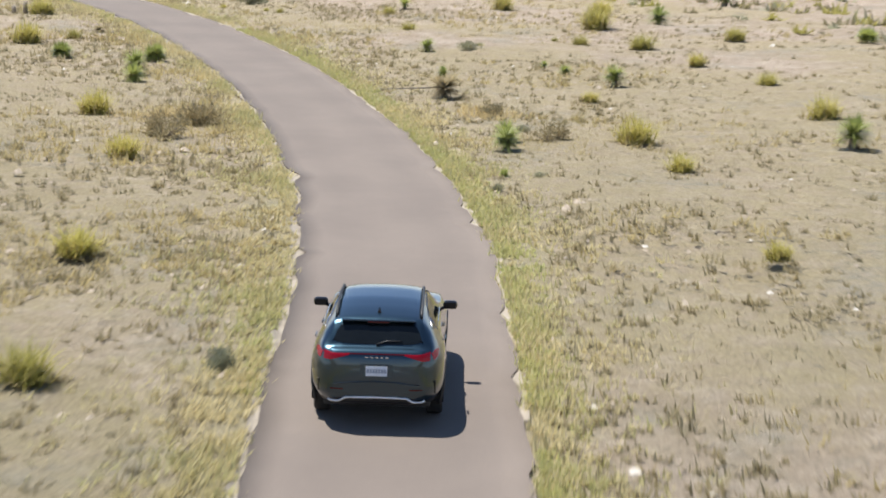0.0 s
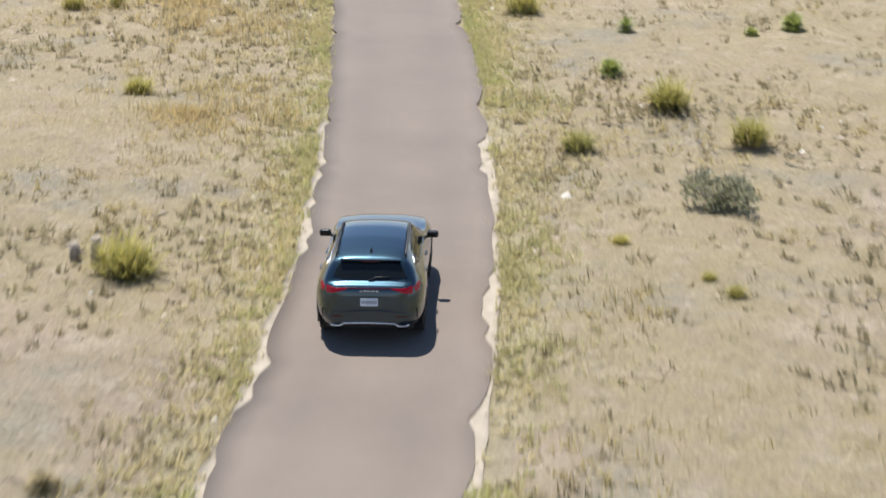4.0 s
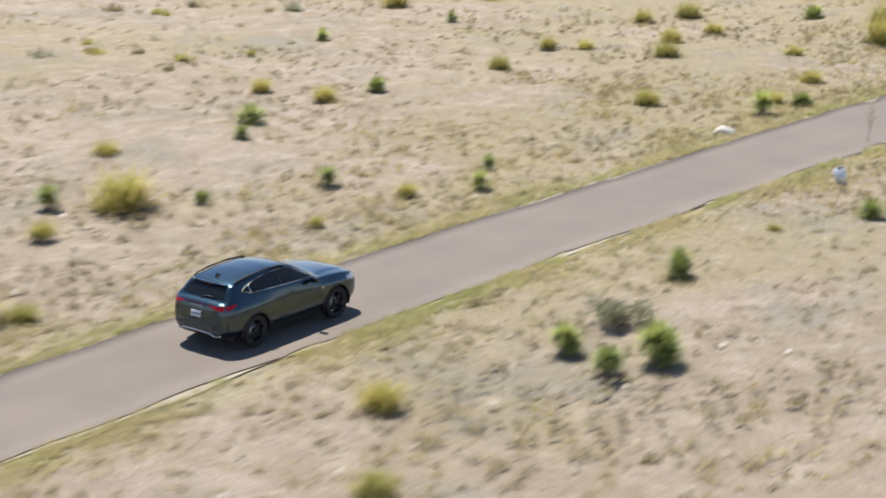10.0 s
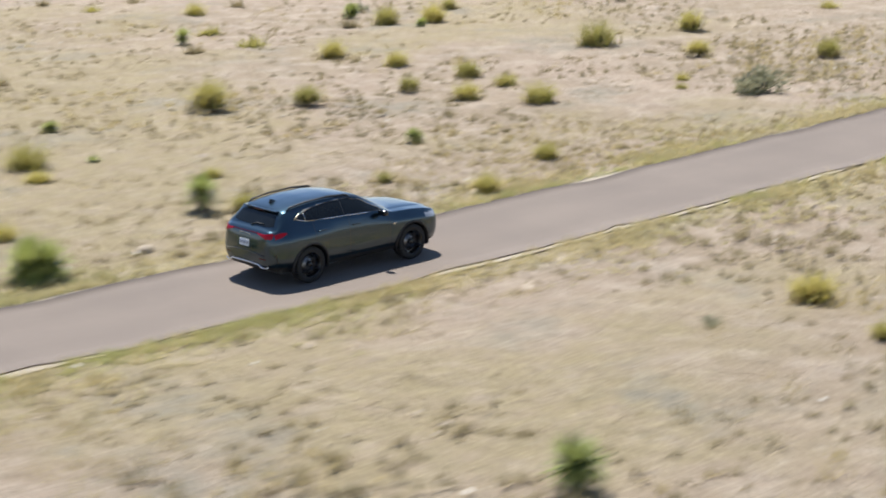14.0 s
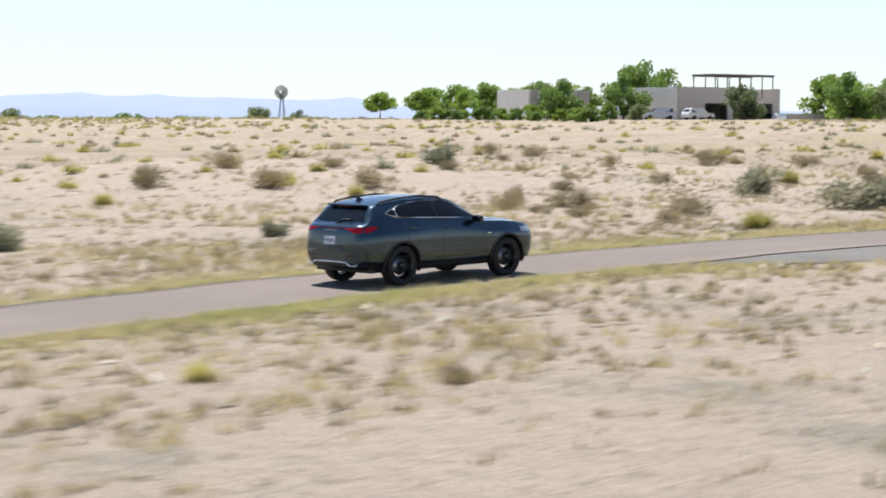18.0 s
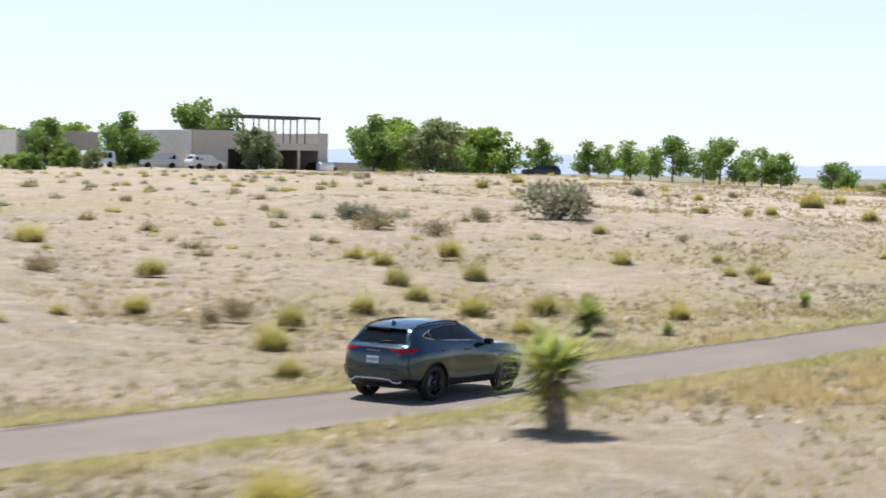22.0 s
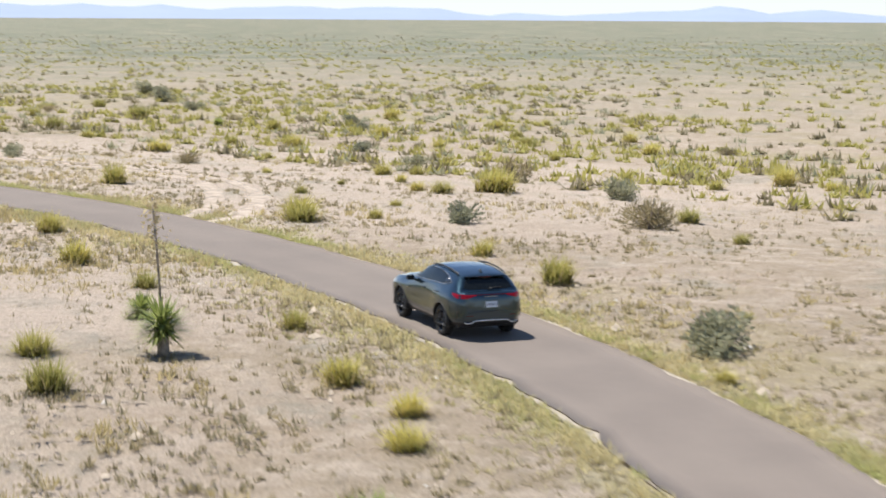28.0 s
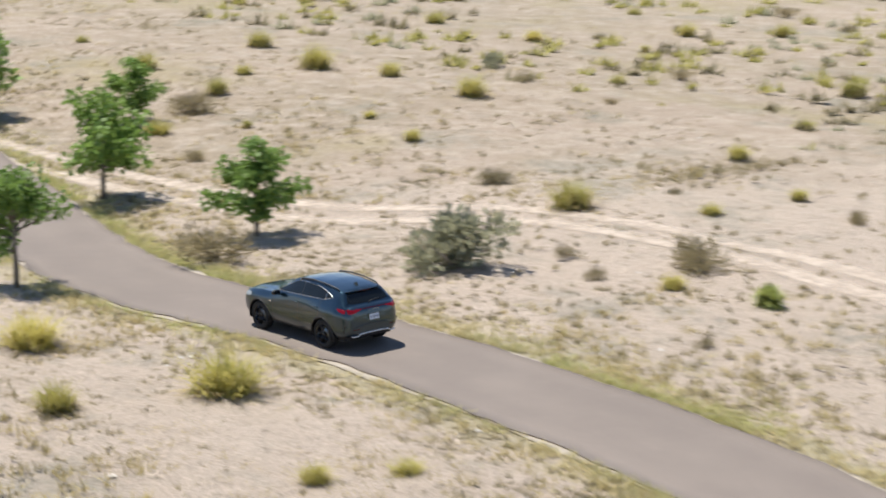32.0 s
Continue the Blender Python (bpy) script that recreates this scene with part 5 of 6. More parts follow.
TALL_YUCCA_A = [(-4.7, 189.5, 0.70), (39.2, 354.9, 1.45), (46.0, 441.3, 1.34), (43.1, 457.2, 1.20)]
TALL_YUCCA = TALL_YUCCA_A


def blades(bm, count, length, spread, width, lean, droop=0.3, seed=0, base=0.12, lift=0.0, parts=2):
    """Blades that grow out of one clump and bend over."""
    r = random.Random(seed)
    for _ in range(count):
        a, tilt = r.uniform(0, 2 * math.pi), lean * math.sqrt(r.random())
        L = length * r.uniform(0.65, 1.1)
        root = Vector((base * r.gauss(0, 0.5), base * r.gauss(0, 0.5), lift))
        out = Vector((math.cos(a), math.sin(a), 0))
        side = Vector((-out.y, out.x, 0)) * width * r.uniform(0.7, 1.2)
        prev, ang, p = None, tilt, root
        for k in range(parts + 1):
            w = side * (1 - k / parts) if k < parts else None
            row = [bm.verts.new(p + w), bm.verts.new(p - w)] if w is not None else [bm.verts.new(p)]
            if prev:
                bm.faces.new((prev[0], prev[1], *row[::-1]))
            prev = row
            p = p + (out * math.sin(ang) * spread + Vector((0, 0, math.cos(ang)))) * (L / parts)
            ang += droop * r.uniform(0.6, 1.4)
    return bm


def fill(ob_list, places, group, r, turn=None):
    """Copies of the built kinds at the given places, each turned and sized."""
    for x, y, w in places:
        if float(road_distance(np.array([x]), np.array([y]))[0]) < HALF + 0.42 * w:
            continue
        ob = r.choice(ob_list)
        s = w / ob["width"]
        m = pose(x, y, ground_z(x, y) - 0.02, r.uniform(-4, 4), r.uniform(-4, 4), r.uniform(0, 360) if turn is None else turn) @ Matrix.Diagonal((s, s, s * r.uniform(0.85, 1.15), 1))
        tagged(copy_thing(ob, m), group=group)


def retire(obs):
    for ob in obs:
        for o in list(ob.children_recursive) + [ob]:
            bpy.data.objects.remove(o)


def bunchgrass(seed):
    ob = tagged(new("bunchgrass"), "yellow-green bunchgrass clump with dry straw skirt on bare soil", "grass clump")
    part("foliage", blades(bmesh.new(), 300, 0.60, 0.85, 0.015, 1.05, 0.40, seed, 0.2), bunch_green, ob, "yellow-green arching blades")
    part("dry_skirt", blades(bmesh.new(), 150, 0.42, 1.1, 0.016, 1.45, 0.30, seed + 50, 0.22), bunch_dry, ob, "pale straw-coloured dead blades")
    ob["width"] = 0.80
    return ob


def leaf_ball(bm, count, length, width, seed, low=-0.5, centre=(0, 0, 0), tall=0.0):
    """Stiff pointed leaves that radiate from a core."""
    r = random.Random(seed)
    c = Vector(centre)
    for _ in range(count):
        c = Vector(centre) + Vector((0, 0, r.uniform(-tall, tall * 0.6)))
        z = r.uniform(low, 1.0)
        a = r.uniform(0, 2 * math.pi)
        d = Vector((math.cos(a) * math.sqrt(1 - z * z), math.sin(a) * math.sqrt(1 - z * z), z))
        L = length * r.uniform(0.8, 1.1)
        side = d.cross(Vector((0, 0, 1)) if abs(d.z) < 0.9 else Vector((1, 0, 0))).normalized() * width
        p0, p1, p2 = c + d * 0.06, c + d * L * 0.5 + Vector((0, 0, -0.01)), c + d * L + Vector((0, 0, -0.06 * L))
        v = [bm.verts.new(p0 + side * 0.7), bm.verts.new(p0 - side * 0.7), bm.verts.new(p1 - side), bm.verts.new(p1 + side), bm.verts.new(p2)]
        bm.faces.new((v[0], v[1], v[2], v[3]))
        bm.faces.new((v[3], v[2], v[4]))
    return bm


def yucca(seed, trunk=0.18, heads=1, stalk=0.0, dead=0.0, label="dark green spiky yucca with dead leaf skirt"):
    r = random.Random(seed)
    ob = tagged(new("yucca"), label, "yucca")
    for k in range(heads):
        off = Vector((0, 0, 0)) if k == 0 else Vector((r.uniform(-0.28, 0.28), r.uniform(-0.28, 0.28), 0))
        h = trunk * (1 if k == 0 else r.uniform(0.3, 0.8))
        top = off + Vector((r.uniform(-0.1, 0.1) * trunk, r.uniform(-0.1, 0.1) * trunk, h + 0.12))
        part("trunk", tube(bmesh.new(), [off + Vector((0, 0, -0.05)), off.lerp(top, 0.5), top], [0.09, 0.075, 0.06], 8), dead_wood, ob, "shaggy grey-brown trunk")
        part("leaf_head", leaf_ball(bmesh.new(), 210 + int(260 * trunk), 0.42 + 0.1 * trunk, 0.017, seed + k, -0.5, top, 0.35 * trunk), yucca_dead if dead > 0.6 else yucca_leaf, ob, "bleached straw-coloured leaves" if dead > 0.6 else "stiff dark green leaves")
        bm = bmesh.new()
        for j in range(max(1, int(h / 0.18))):
            leaf_ball(bm, 60, 0.24, 0.016, seed + 9 * k + j, -1.0, top - Vector((0, 0, 0.10 + 0.18 * j)))
        for v in bm.verts:
            if v.co.z > top.z - 0.03:
                v.co.z -= 2 * (v.co.z - top.z + 0.03) * 0.8
            v.co.z = max(0.0, v.co.z)
        part("dead_skirt", bm, yucca_dead, ob, "drooping dead leaves")
        if stalk and k == 0:
            tip = top + Vector((-stalk, 0.1 * stalk, 0.08 - top.z)) if dead > 0.6 else top + Vector((r.uniform(-0.1, 0.1), r.uniform(-0.1, 0.1), stalk))
            part("flower_stalk", tube(bmesh.new(), [top, top.lerp(tip, 0.5) + Vector((0.03, 0, 0)), tip], [0.02, 0.017, 0.008], 6), dead_wood, ob, "dry flower stalk")
            bm = bmesh.new()
            for _ in range(340 if dead < 0.6 else 110):
                u = r.uniform(0.45, 1.0)
                p = top.lerp(tip, u) + Vector((r.gauss(0, 0.09), r.gauss(0, 0.09), r.gauss(0, 0.05))) * (1.5 - 0.9 * u if dead < 0.6 else 1.0)
                s = r.uniform(0.025, 0.05)
                bm.faces.new([bm.verts.new(p + Vector((r.uniform(-s, s), r.uniform(-s, s), r.uniform(-s, s)))) for _ in range(3)])
            tagged(part("seed_head", bm, yucca_dead, ob), "papery pale brown seed pods", kind="stuff")
    ob["width"] = (0.66 if trunk < 0.4 else 0.56) * (1.25 if heads > 1 else 1.0)
    return ob


def shrub(seed, leafy=True):
    r = random.Random(seed)
    name = "shrub" if leafy else "dry_bush"
    ob = tagged(new(name), "rounded grey-green desert shrub on bare soil" if leafy else "brown half-dead desert bush with thin twigs", "bush")
    tips = []
    bm = bmesh.new()
    for k in range(9):
        a, t = r.uniform(0, 2 * math.pi), r.uniform(0.15, 1.15)
        d = Vector((math.cos(a) * math.sin(t), math.sin(a) * math.sin(t), math.cos(t)))
        L = r.uniform(0.35, 0.62)
        p = [Vector((0, 0, -0.03)), d * L * 0.5 + Vector((r.gauss(0, 0.03), r.gauss(0, 0.03), 0)), d * L]
        tube(bm, p, [0.018, 0.012, 0.006], 5)
        tips += [p[1], p[2], p[2]]
    part("woody_stem", bm, dead_wood, ob, "thin bare stems")
    bm = bmesh.new()
    lumps = [Vector((r.gauss(0, 0.22), r.gauss(0, 0.22), r.uniform(0.12, 0.34))) for _ in range(9)]
    for k in range(1150 if leafy else 800):
        c = lumps[k % len(lumps)]
        d = Vector((r.gauss(0, 1), r.gauss(0, 1), r.gauss(0, 1))).normalized()
        p = c + d * 0.25 * r.random() ** 0.45
        p.z = abs(p.z) * 0.95 + 0.01
        s = 0.04 if leafy else 0.055
        d = (d + Vector((r.uniform(-0.8, 0.8), r.uniform(-0.8, 0.8), r.uniform(0, 1)))).normalized()
        q = d.orthogonal().normalized()
        q.rotate(Matrix.Rotation(r.uniform(0, 6.28), 3, d))
        q *= s * 0.55 if leafy else 0.011
        bm.faces.new([bm.verts.new(v) for v in (p - d * s - q * 0.4, p - d * s + q * 0.4, p + q, p + d * s * (1 if leafy else 1.8), p - q)])
    part("foliage", bm, shrub_leaf if leafy else dry_twig, ob, "small grey-green leaves" if leafy else "dry brown twigs")
    ob["width"] = 0.78 if leafy else 0.92
    return ob


pick = random.Random(5)
kinds = [bunchgrass(s) for s in (1, 2, 3, 4)]
fill(kinds, BUNCHGRASS, "bunchgrass clumps", pick)
retire(kinds)
kinds = [yucca(11), yucca(12, 0.10), yucca(13, 0.25, 2), yucca(14, 0.15, 3)]
fill(kinds, YUCCA, "yuccas on the desert floor", pick)
retire(kinds)
kinds = [yucca(21, 0.1, 1, 1.3, 1.0, "bleached dry yucca with a fallen flower stalk")]
fill(kinds, DRY_YUCCA, "dead yuccas", pick, 0.0)
retire(kinds)
kinds = [yucca(31, 0.45, 1, 0.0, 0.0, "tall green yucca on a shaggy trunk")]
fill(kinds, [p for p in TALL_YUCCA if p[1] < 400], "trunked yuccas", pick)
retire(kinds)
kinds = [yucca(33, 0.3, 2, 0.0, 0.0, "thick green yucca with several heads on short trunks")]
fill(kinds, [p for p in TALL_YUCCA if 400 <= p[1] < 450], "trunked yuccas", pick)
retire(kinds)
kinds = [yucca(34, 0.3, 1, 1.7, 0.0, "green yucca with a tall dry flower plume")]
fill(kinds, [p for p in TALL_YUCCA if p[1] >= 450], "trunked yuccas", pick)
retire(kinds)
kinds = [shrub(41), shrub(42), shrub(43)]
fill(kinds, SHRUB, "grey-green shrubs", pick)
retire(kinds)
kinds = [shrub(51, False), shrub(52, False), shrub(53, False)]
fill(kinds, DRY_BUSH, "dry bushes", pick)
retire(kinds)


# ---- grass and litter that nobody could count ----
def tuft_field(name, x, y, size, per, mat, lean, label, category, width=0.011):
    """Tufts of short blades at arrays of places, joined in one mesh."""
    n = len(x)
    z = heights(x, y)
    X, Y, Z, S = (np.repeat(v, per) for v in (x, y, z, size))
    m = len(X)
    a = rng.uniform(0, 2 * math.pi, m)
    t = lean * np.sqrt(rng.uniform(0.02, 1, m))
    L = S * rng.uniform(0.6, 1.15, m)
    ox, oy = rng.normal(0, 0.35, m) * S, rng.normal(0, 0.35, m) * S
    w = width * rng.uniform(0.7, 1.5, m) * (1 + S * 1.6)
    co = np.empty((m, 3, 3))
    co[:, 0] = np.stack([X + ox - np.sin(a) * w, Y + oy + np.cos(a) * w, Z - 0.01], -1)
    co[:, 1] = np.stack([X + ox + np.sin(a) * w, Y + oy - np.cos(a) * w, Z - 0.01], -1)
    co[:, 2] = np.stack([X + ox + np.cos(a) * np.sin(t) * L, Y + oy + np.sin(a) * np.sin(t) * L, Z + np.cos(t) * L], -1)
    me = soup(name, co.reshape(-1, 3), np.arange(m * 3).reshape(-1, 3), mat)
    return tagged(new(name, me), label, category, kind="stuff")


def along_road(count, spread, lo, hi, bias=0.0):
    """Random places beside the road, thinning out away from it."""
    k = rng.integers(0, len(LINE_A) - 1, count)
    d = LINE_A[k + 1] - LINE_A[k]
    L = np.hypot(d[:, 0], d[:, 1])
    nx, ny = -d[:, 1] / L, d[:, 0] / L
    off = rng.exponential(spread, count) + lo
    side = np.where(rng.random(count) < 0.5 + bias, 1, -1)
    off = np.where(off > hi, rng.uniform(lo, hi, count), off)
    for a, b, s, w in EDGES:
        if w > 0.25:
            on = (k * 0.5 > a + 2) & (k * 0.5 < b - 2) & (side == s)
            off = np.where(on & (off < HALF + w), off + w, off)
    off = off * side
    u = rng.random(count)
    x, y = LINE_A[k, 0] + d[:, 0] * u + nx * off, LINE_A[k, 1] + d[:, 1] * u + ny * off
    keep = road_distance(x, y) > HALF + 0.12
    keep &= ~on_paving(x, y, 0.15)
    near_track = line_distance(track, x, y)
    keep &= (np.abs(near_track - 0.85) > 0.4) | (rng.random(len(x)) < 0.08)
    return x[keep], y[keep]


x, y = along_road(190000, 17, 2.4, 60, 0.06)
dens = wave(x, y, 5, 9.0) + 0.7 * wave(x, y, 6, 2.6)
keep = rng.random(len(x)) < np.clip(0.40 + 0.40 * dens, 0.06, 1)
x, y = x[keep], y[keep]
tuft_field("dry_tufts", x, y, rng.uniform(0.07, 0.19, len(x)) * (1 + 0.5 * (wave(x, y, 8, 12) > 0.5)), 8, straw_tuft, 1.25, "short dry grass tufts scattered over desert soil", "dry grass", 0.018)
x, y = along_road(34000, 16, 2.8, 60, 0.06)
tuft_field("brown_tufts", x, y, rng.uniform(0.10, 0.27, len(x)), 11, dry_twig, 1.2, "small brown grass stubs dotted over desert soil", "dry grass", 0.018)
x, y = along_road(80000, 13, 2.4, 50, 0.06)
keep = wave(x, y, 9, 22.0) + 0.5 * wave(x, y, 10, 5.0) > 0.30
x, y = x[keep], y[keep]
tuft_field("straw_patches", x, y, rng.uniform(0.14, 0.34, len(x)), 8, bunch_dry, 1.0, "patches of taller straw-coloured dry grass", "dry grass", 0.013)
x, y = along_road(105000, 0.75, HALF + 0.08, 6.5)
keep = rng.random(len(x)) < np.clip(0.62 + 0.5 * wave(x, y, 11, 7.0), 0.12, 1)
x, y = x[keep], y[keep]
tuft_field("verge_grass", x, y, rng.uniform(0.08, 0.24, len(x)), 7, verge_grass, 1.15, "yellow-green grass fringe along the lane", "grass", 0.015)


# a fresh green strip close beside the lane
x, y = along_road(42000, 0.3, HALF + 0.05, 2.9, -0.3)
keep = wave(x, y, 17, 14.0) + 0.5 * wave(x, y, 18, 3.0) > -0.1
x, y = x[keep], y[keep]
tuft_field("green_verge", x, y, rng.uniform(0.07, 0.2, len(x)), 7, green_verge, 1.1, "fresh green grass strip beside the lane", "grass", 0.014)
# patches of taller golden grass
PATCHES = [(-35.9, 102.5, 4.4), (-32.9, 97.6, 5.0), (-31.2, 92.8, 3.3), (-24.0, 80.7, 3.3), (-9.7, 37.0, 1.4), (-0.0, 39.0, 1.3), (-14.0, 215.2, 4.4), (-16.1, 221.9, 5.0), (-16.0, 227.8, 4.4), (-12.3, 211.1, 3.3), (42.7, 369.2, 4.4), (40.9, 364.4, 3.9), (43.4, 416.3, 3.3), (43.2, 424.6, 2.2), (42.2, 415.3, 3.3), (41.5, 425.5, 2.0), (38.7, 377.2, 3.9), (-28.3, 89.7, 2.8)]
px, py = [], []
for cx, cy, rad in PATCHES:
    n = int(rad * rad * 34)
    ang, far_out = rng.uniform(0, 2 * math.pi, n), rad * np.abs(rng.normal(0, 0.62, n))
    px.append(cx + far_out * np.cos(ang))
    py.append(cy + far_out * np.sin(ang))
px, py = np.concatenate(px), np.concatenate(py)
keep = (road_distance(px, py) > HALF + 0.4) & (wave(px, py, 15, 2.2) > -0.5)
px, py = px[keep], py[keep]
tuft_field("golden_grass", px, py, rng.uniform(0.16, 0.42, len(px)), 9, golden_grass, 0.9, "patches of tall golden dry grass", "dry grass", 0.012)


def scrub_field(name, count, near, reach, mat, label, seed):
    """Low scrub far from the road, in one mesh of many leafy clumps."""
    r = np.random.default_rng(seed)
    ang = r.uniform(radians(35), radians(215), count)
    dist = near + (reach - near) * r.random(count) ** 1.7
    x, y = 15 + dist * np.cos(ang), 300 + dist * np.sin(ang) * 1.0
    x2, y2 = r.uniform(-95, 100, count // 3), r.uniform(-30, 680, count // 3)
    x, y = np.concatenate([x, x2]), np.concatenate([y, y2])
    rd = road_distance(x, y)
    keep = (rd > 27) & ~((x < 32) & (x > -130) & (y > 190) & (y < 545)) & ~((hill(x, y, -69, 545, 20) > 0.4)) & (wave(x, y, seed, 45.0) > -0.6)
    x, y = x[keep], y[keep]
    size = r.uniform(0.35, 0.85, len(x))
    return tuft_field(name, x, y, size, 16, mat, 1.35, label, "scrub", 0.05)


scrub_field("far_bunchgrass", 32000, 80, 900, bunch_green, "far bunchgrass clumps dotted over the plain", 31)
scrub_field("far_scrub", 15000, 90, 1100, dry_twig, "far brown and olive scrub over the plain", 33)
scrub_field("far_green_scrub", 6000, 80, 1000, shrub_leaf, "far grey-green shrubs over the plain", 35)

def sparse(count, seed):
    r = np.random.default_rng(seed)
    x, y = r.uniform(-130, 20, count), r.uniform(190, 550, count)
    keep = (road_distance(x, y) > 24) & ~(hill(x, y, -69, 545, 27) > 0.4)
    return x[keep], y[keep], r.uniform(0.25, 0.6, keep.sum())


for name, mat, seed, words in (("sparse_bunchgrass", bunch_green, 51, "scattered bunchgrass on the bare slope"), ("sparse_scrub", dry_twig, 52, "scattered brown scrub on the bare slope"), ("sparse_shrubs", shrub_leaf, 53, "scattered grey-green shrubs on the bare slope")):
    x, y, size = sparse(560, seed)
    tuft_field(name, x, y, size, 60, mat, 1.35, words, "scrub", 0.03)

# small stones and clods
x, y = along_road(14000, 14, 2.2, 55, 0.05)
s = rng.uniform(0.03, 0.09, len(x)) * (1 + 1.2 * (rng.random(len(x)) < 0.04))
z = heights(x, y)
corner = np.array([(1, 0, 0.1), (0.2, 0.9, 0), (-0.9, 0.3, 0.1), (-0.3, -0.9, 0), (0.1, 0.1, 0.8)])
tris = np.array([(0, 1, 4), (1, 2, 4), (2, 3, 4), (3, 0, 4)])
co = corner[None] * s[:, None, None] * rng.uniform(0.6, 1.3, (len(x), 5, 1)) + np.stack([x, y, z], -1)[:, None]
pale = rng.random(len(x)) < 0.12
me = soup("pale_stones", co[pale].reshape(-1, 3), (tris[None] + 5 * np.arange(pale.sum())[:, None, None]).reshape(-1, 3), stone_white)
tagged(new("pale_stones", me), "small white stones on the soil", "stones", kind="stuff")
co, x = co[~pale], x[~pale]
me = soup("stones", co.reshape(-1, 3), (tris[None] + 5 * np.arange(len(x))[:, None, None]).reshape(-1, 3), stone_tan)
tagged(new("stones", me), "small tan stones and clods on the soil", "stones", kind="stuff")
# ---- trees ----
def tree(name, height, width, leaf, seed, trunk_to=0.35, dense=1.0, label="young green shade tree with a thin trunk", size=0.17):
    r = random.Random(seed)
    ob = tagged(new(name), label, "tree")
    bare = height * trunk_to
    rad = 0.018 * height + 0.015
    lean = Vector((r.uniform(-0.04, 0.04), r.uniform(-0.04, 0.04), 0)) * height
    part("trunk", tube(bmesh.new(), [Vector((0, 0, -0.15)), lean * 0.3 + Vector((0, 0, bare * 0.6)), lean * 0.6 + Vector((0, 0, bare)), lean + Vector((0, 0, height * 0.8))], [rad * 1.25, rad, rad * 0.8, rad * 0.2], 8), bark, ob, "slender grey-brown trunk")
    clumps = []
    bm = bmesh.new()
    for k in range(int(9 + 2 * width)):
        u = r.random()
        z = bare + (height * 0.92 - bare) * u
        a = r.uniform(0, 2 * math.pi)
        reach = width * 0.5 * (0.45 + 0.75 * math.sin(math.pi * min(1, 0.25 + 0.72 * u))) * r.uniform(0.55, 1.1)
        root = lean * 0.7 + Vector((0, 0, bare * 0.9 + (z - bare) * 0.45))
        tip = lean * 0.8 + Vector((math.cos(a) * reach, math.sin(a) * reach, z))
        tube(bm, [root, root.lerp(tip, 0.55) + Vector((0, 0, -0.04 * height)), tip], [rad * 0.45, rad * 0.3, rad * 0.12], 5)
        clumps += [(tip, 1.0), (root.lerp(tip, 0.65), 0.8)]
    clumps.append((lean + Vector((0, 0, height * 0.93)), 0.8))
    part("limb", bm, bark, ob)
    bm = bmesh.new()
    spread = 0.12 * (width + 0.5 * height)
    for c, w in clumps:
        for _ in range(int(70 * dense)):
            d = Vector((r.gauss(0, 1), r.gauss(0, 1), r.gauss(0, 1))).normalized()
            p = c + Vector((d.x, d.y, d.z * 0.8)) * spread * 1.15 * w * r.random() ** 0.5
            d = (d + Vector((r.uniform(-1, 1), r.uniform(-1, 1), r.uniform(-1.2, 0.4)))).normalized()
            q = d.orthogonal().normalized()
            q.rotate(Matrix.Rotation(r.uniform(0, 6.28), 3, d))
            s = size * r.uniform(0.8, 1.5)
            bm.faces.new([bm.verts.new(v) for v in (p - d * s * 0.5, p + q * s * 0.42, p + d * s * 0.6, p - q * s * 0.42)])
    part("crown", bm, leaf, ob, "crown of many small leaves with gaps")
    return ob


def plant(ob, x, y, turn=0.0, scale=1.0):
    return copy_thing(ob, pose(x, y, ground_z(x, y), 0, 0, turn) @ Matrix.Scale(scale, 4))


drive_kinds = [tree("drive_tree", 3.9, 2.7, tree_leaf, 61, 0.30, 1.2, "young green broadleaf tree beside the drive"), tree("drive_tree", 3.3, 2.3, tree_leaf, 62, 0.30, 1.1, "young green broadleaf tree beside the drive"),
               tree("drive_tree", 4.7, 3.2, tree_leaf, 63, 0.34, 1.3, "tall young green broadleaf tree beside the drive")]
DRIVE = [(15.4, 520.7, 1, 0.95), (8.8, 525.6, 0, 0.98), (10.1, 513.5, 2, 0.74), (-2.9, 537.0, 0, 1.04), (-1.0, 538.3, 1, 1.07), (-6.4, 531.9, 2, 1.00), (-6.0, 541.4, 0, 0.96), (-13.2, 536.5, 2, 1.00), (-12.5, 546.9, 0, 0.91), (-19.4, 540.2, 0, 1.05), (-21.5, 554.9, 1, 1.05), (-24.8, 540.9, 1, 1.15), (-28.1, 557.9, 0, 0.96), (-32.9, 545.9, 1, 1.20), (6.3, 537.4, 1, 0.82)]
for x, y, k, s in DRIVE:
    tagged(plant(drive_kinds[k], x, y, 37 * x, s * (1.0 if x > 0 else 1.28)), group="trees along the drive")
house_kinds = [tree("house_tree", 6.4, 5.6, tree_leaf, 71, 0.16, 1.7, "dense dark green tree by the house", 0.30), tree("house_tree", 5.8, 5.2, lime_leaf, 72, 0.14, 1.7, "bright lime-green tree by the house", 0.30),
               tree("house_tree", 5.2, 5.0, olive_leaf, 73, 0.16, 1.7, "grey-green desert willow by the house", 0.28), tree("house_tree", 9.2, 7.5, tree_leaf, 74, 0.15, 2.2, "tall dark green tree behind the house", 0.36)]
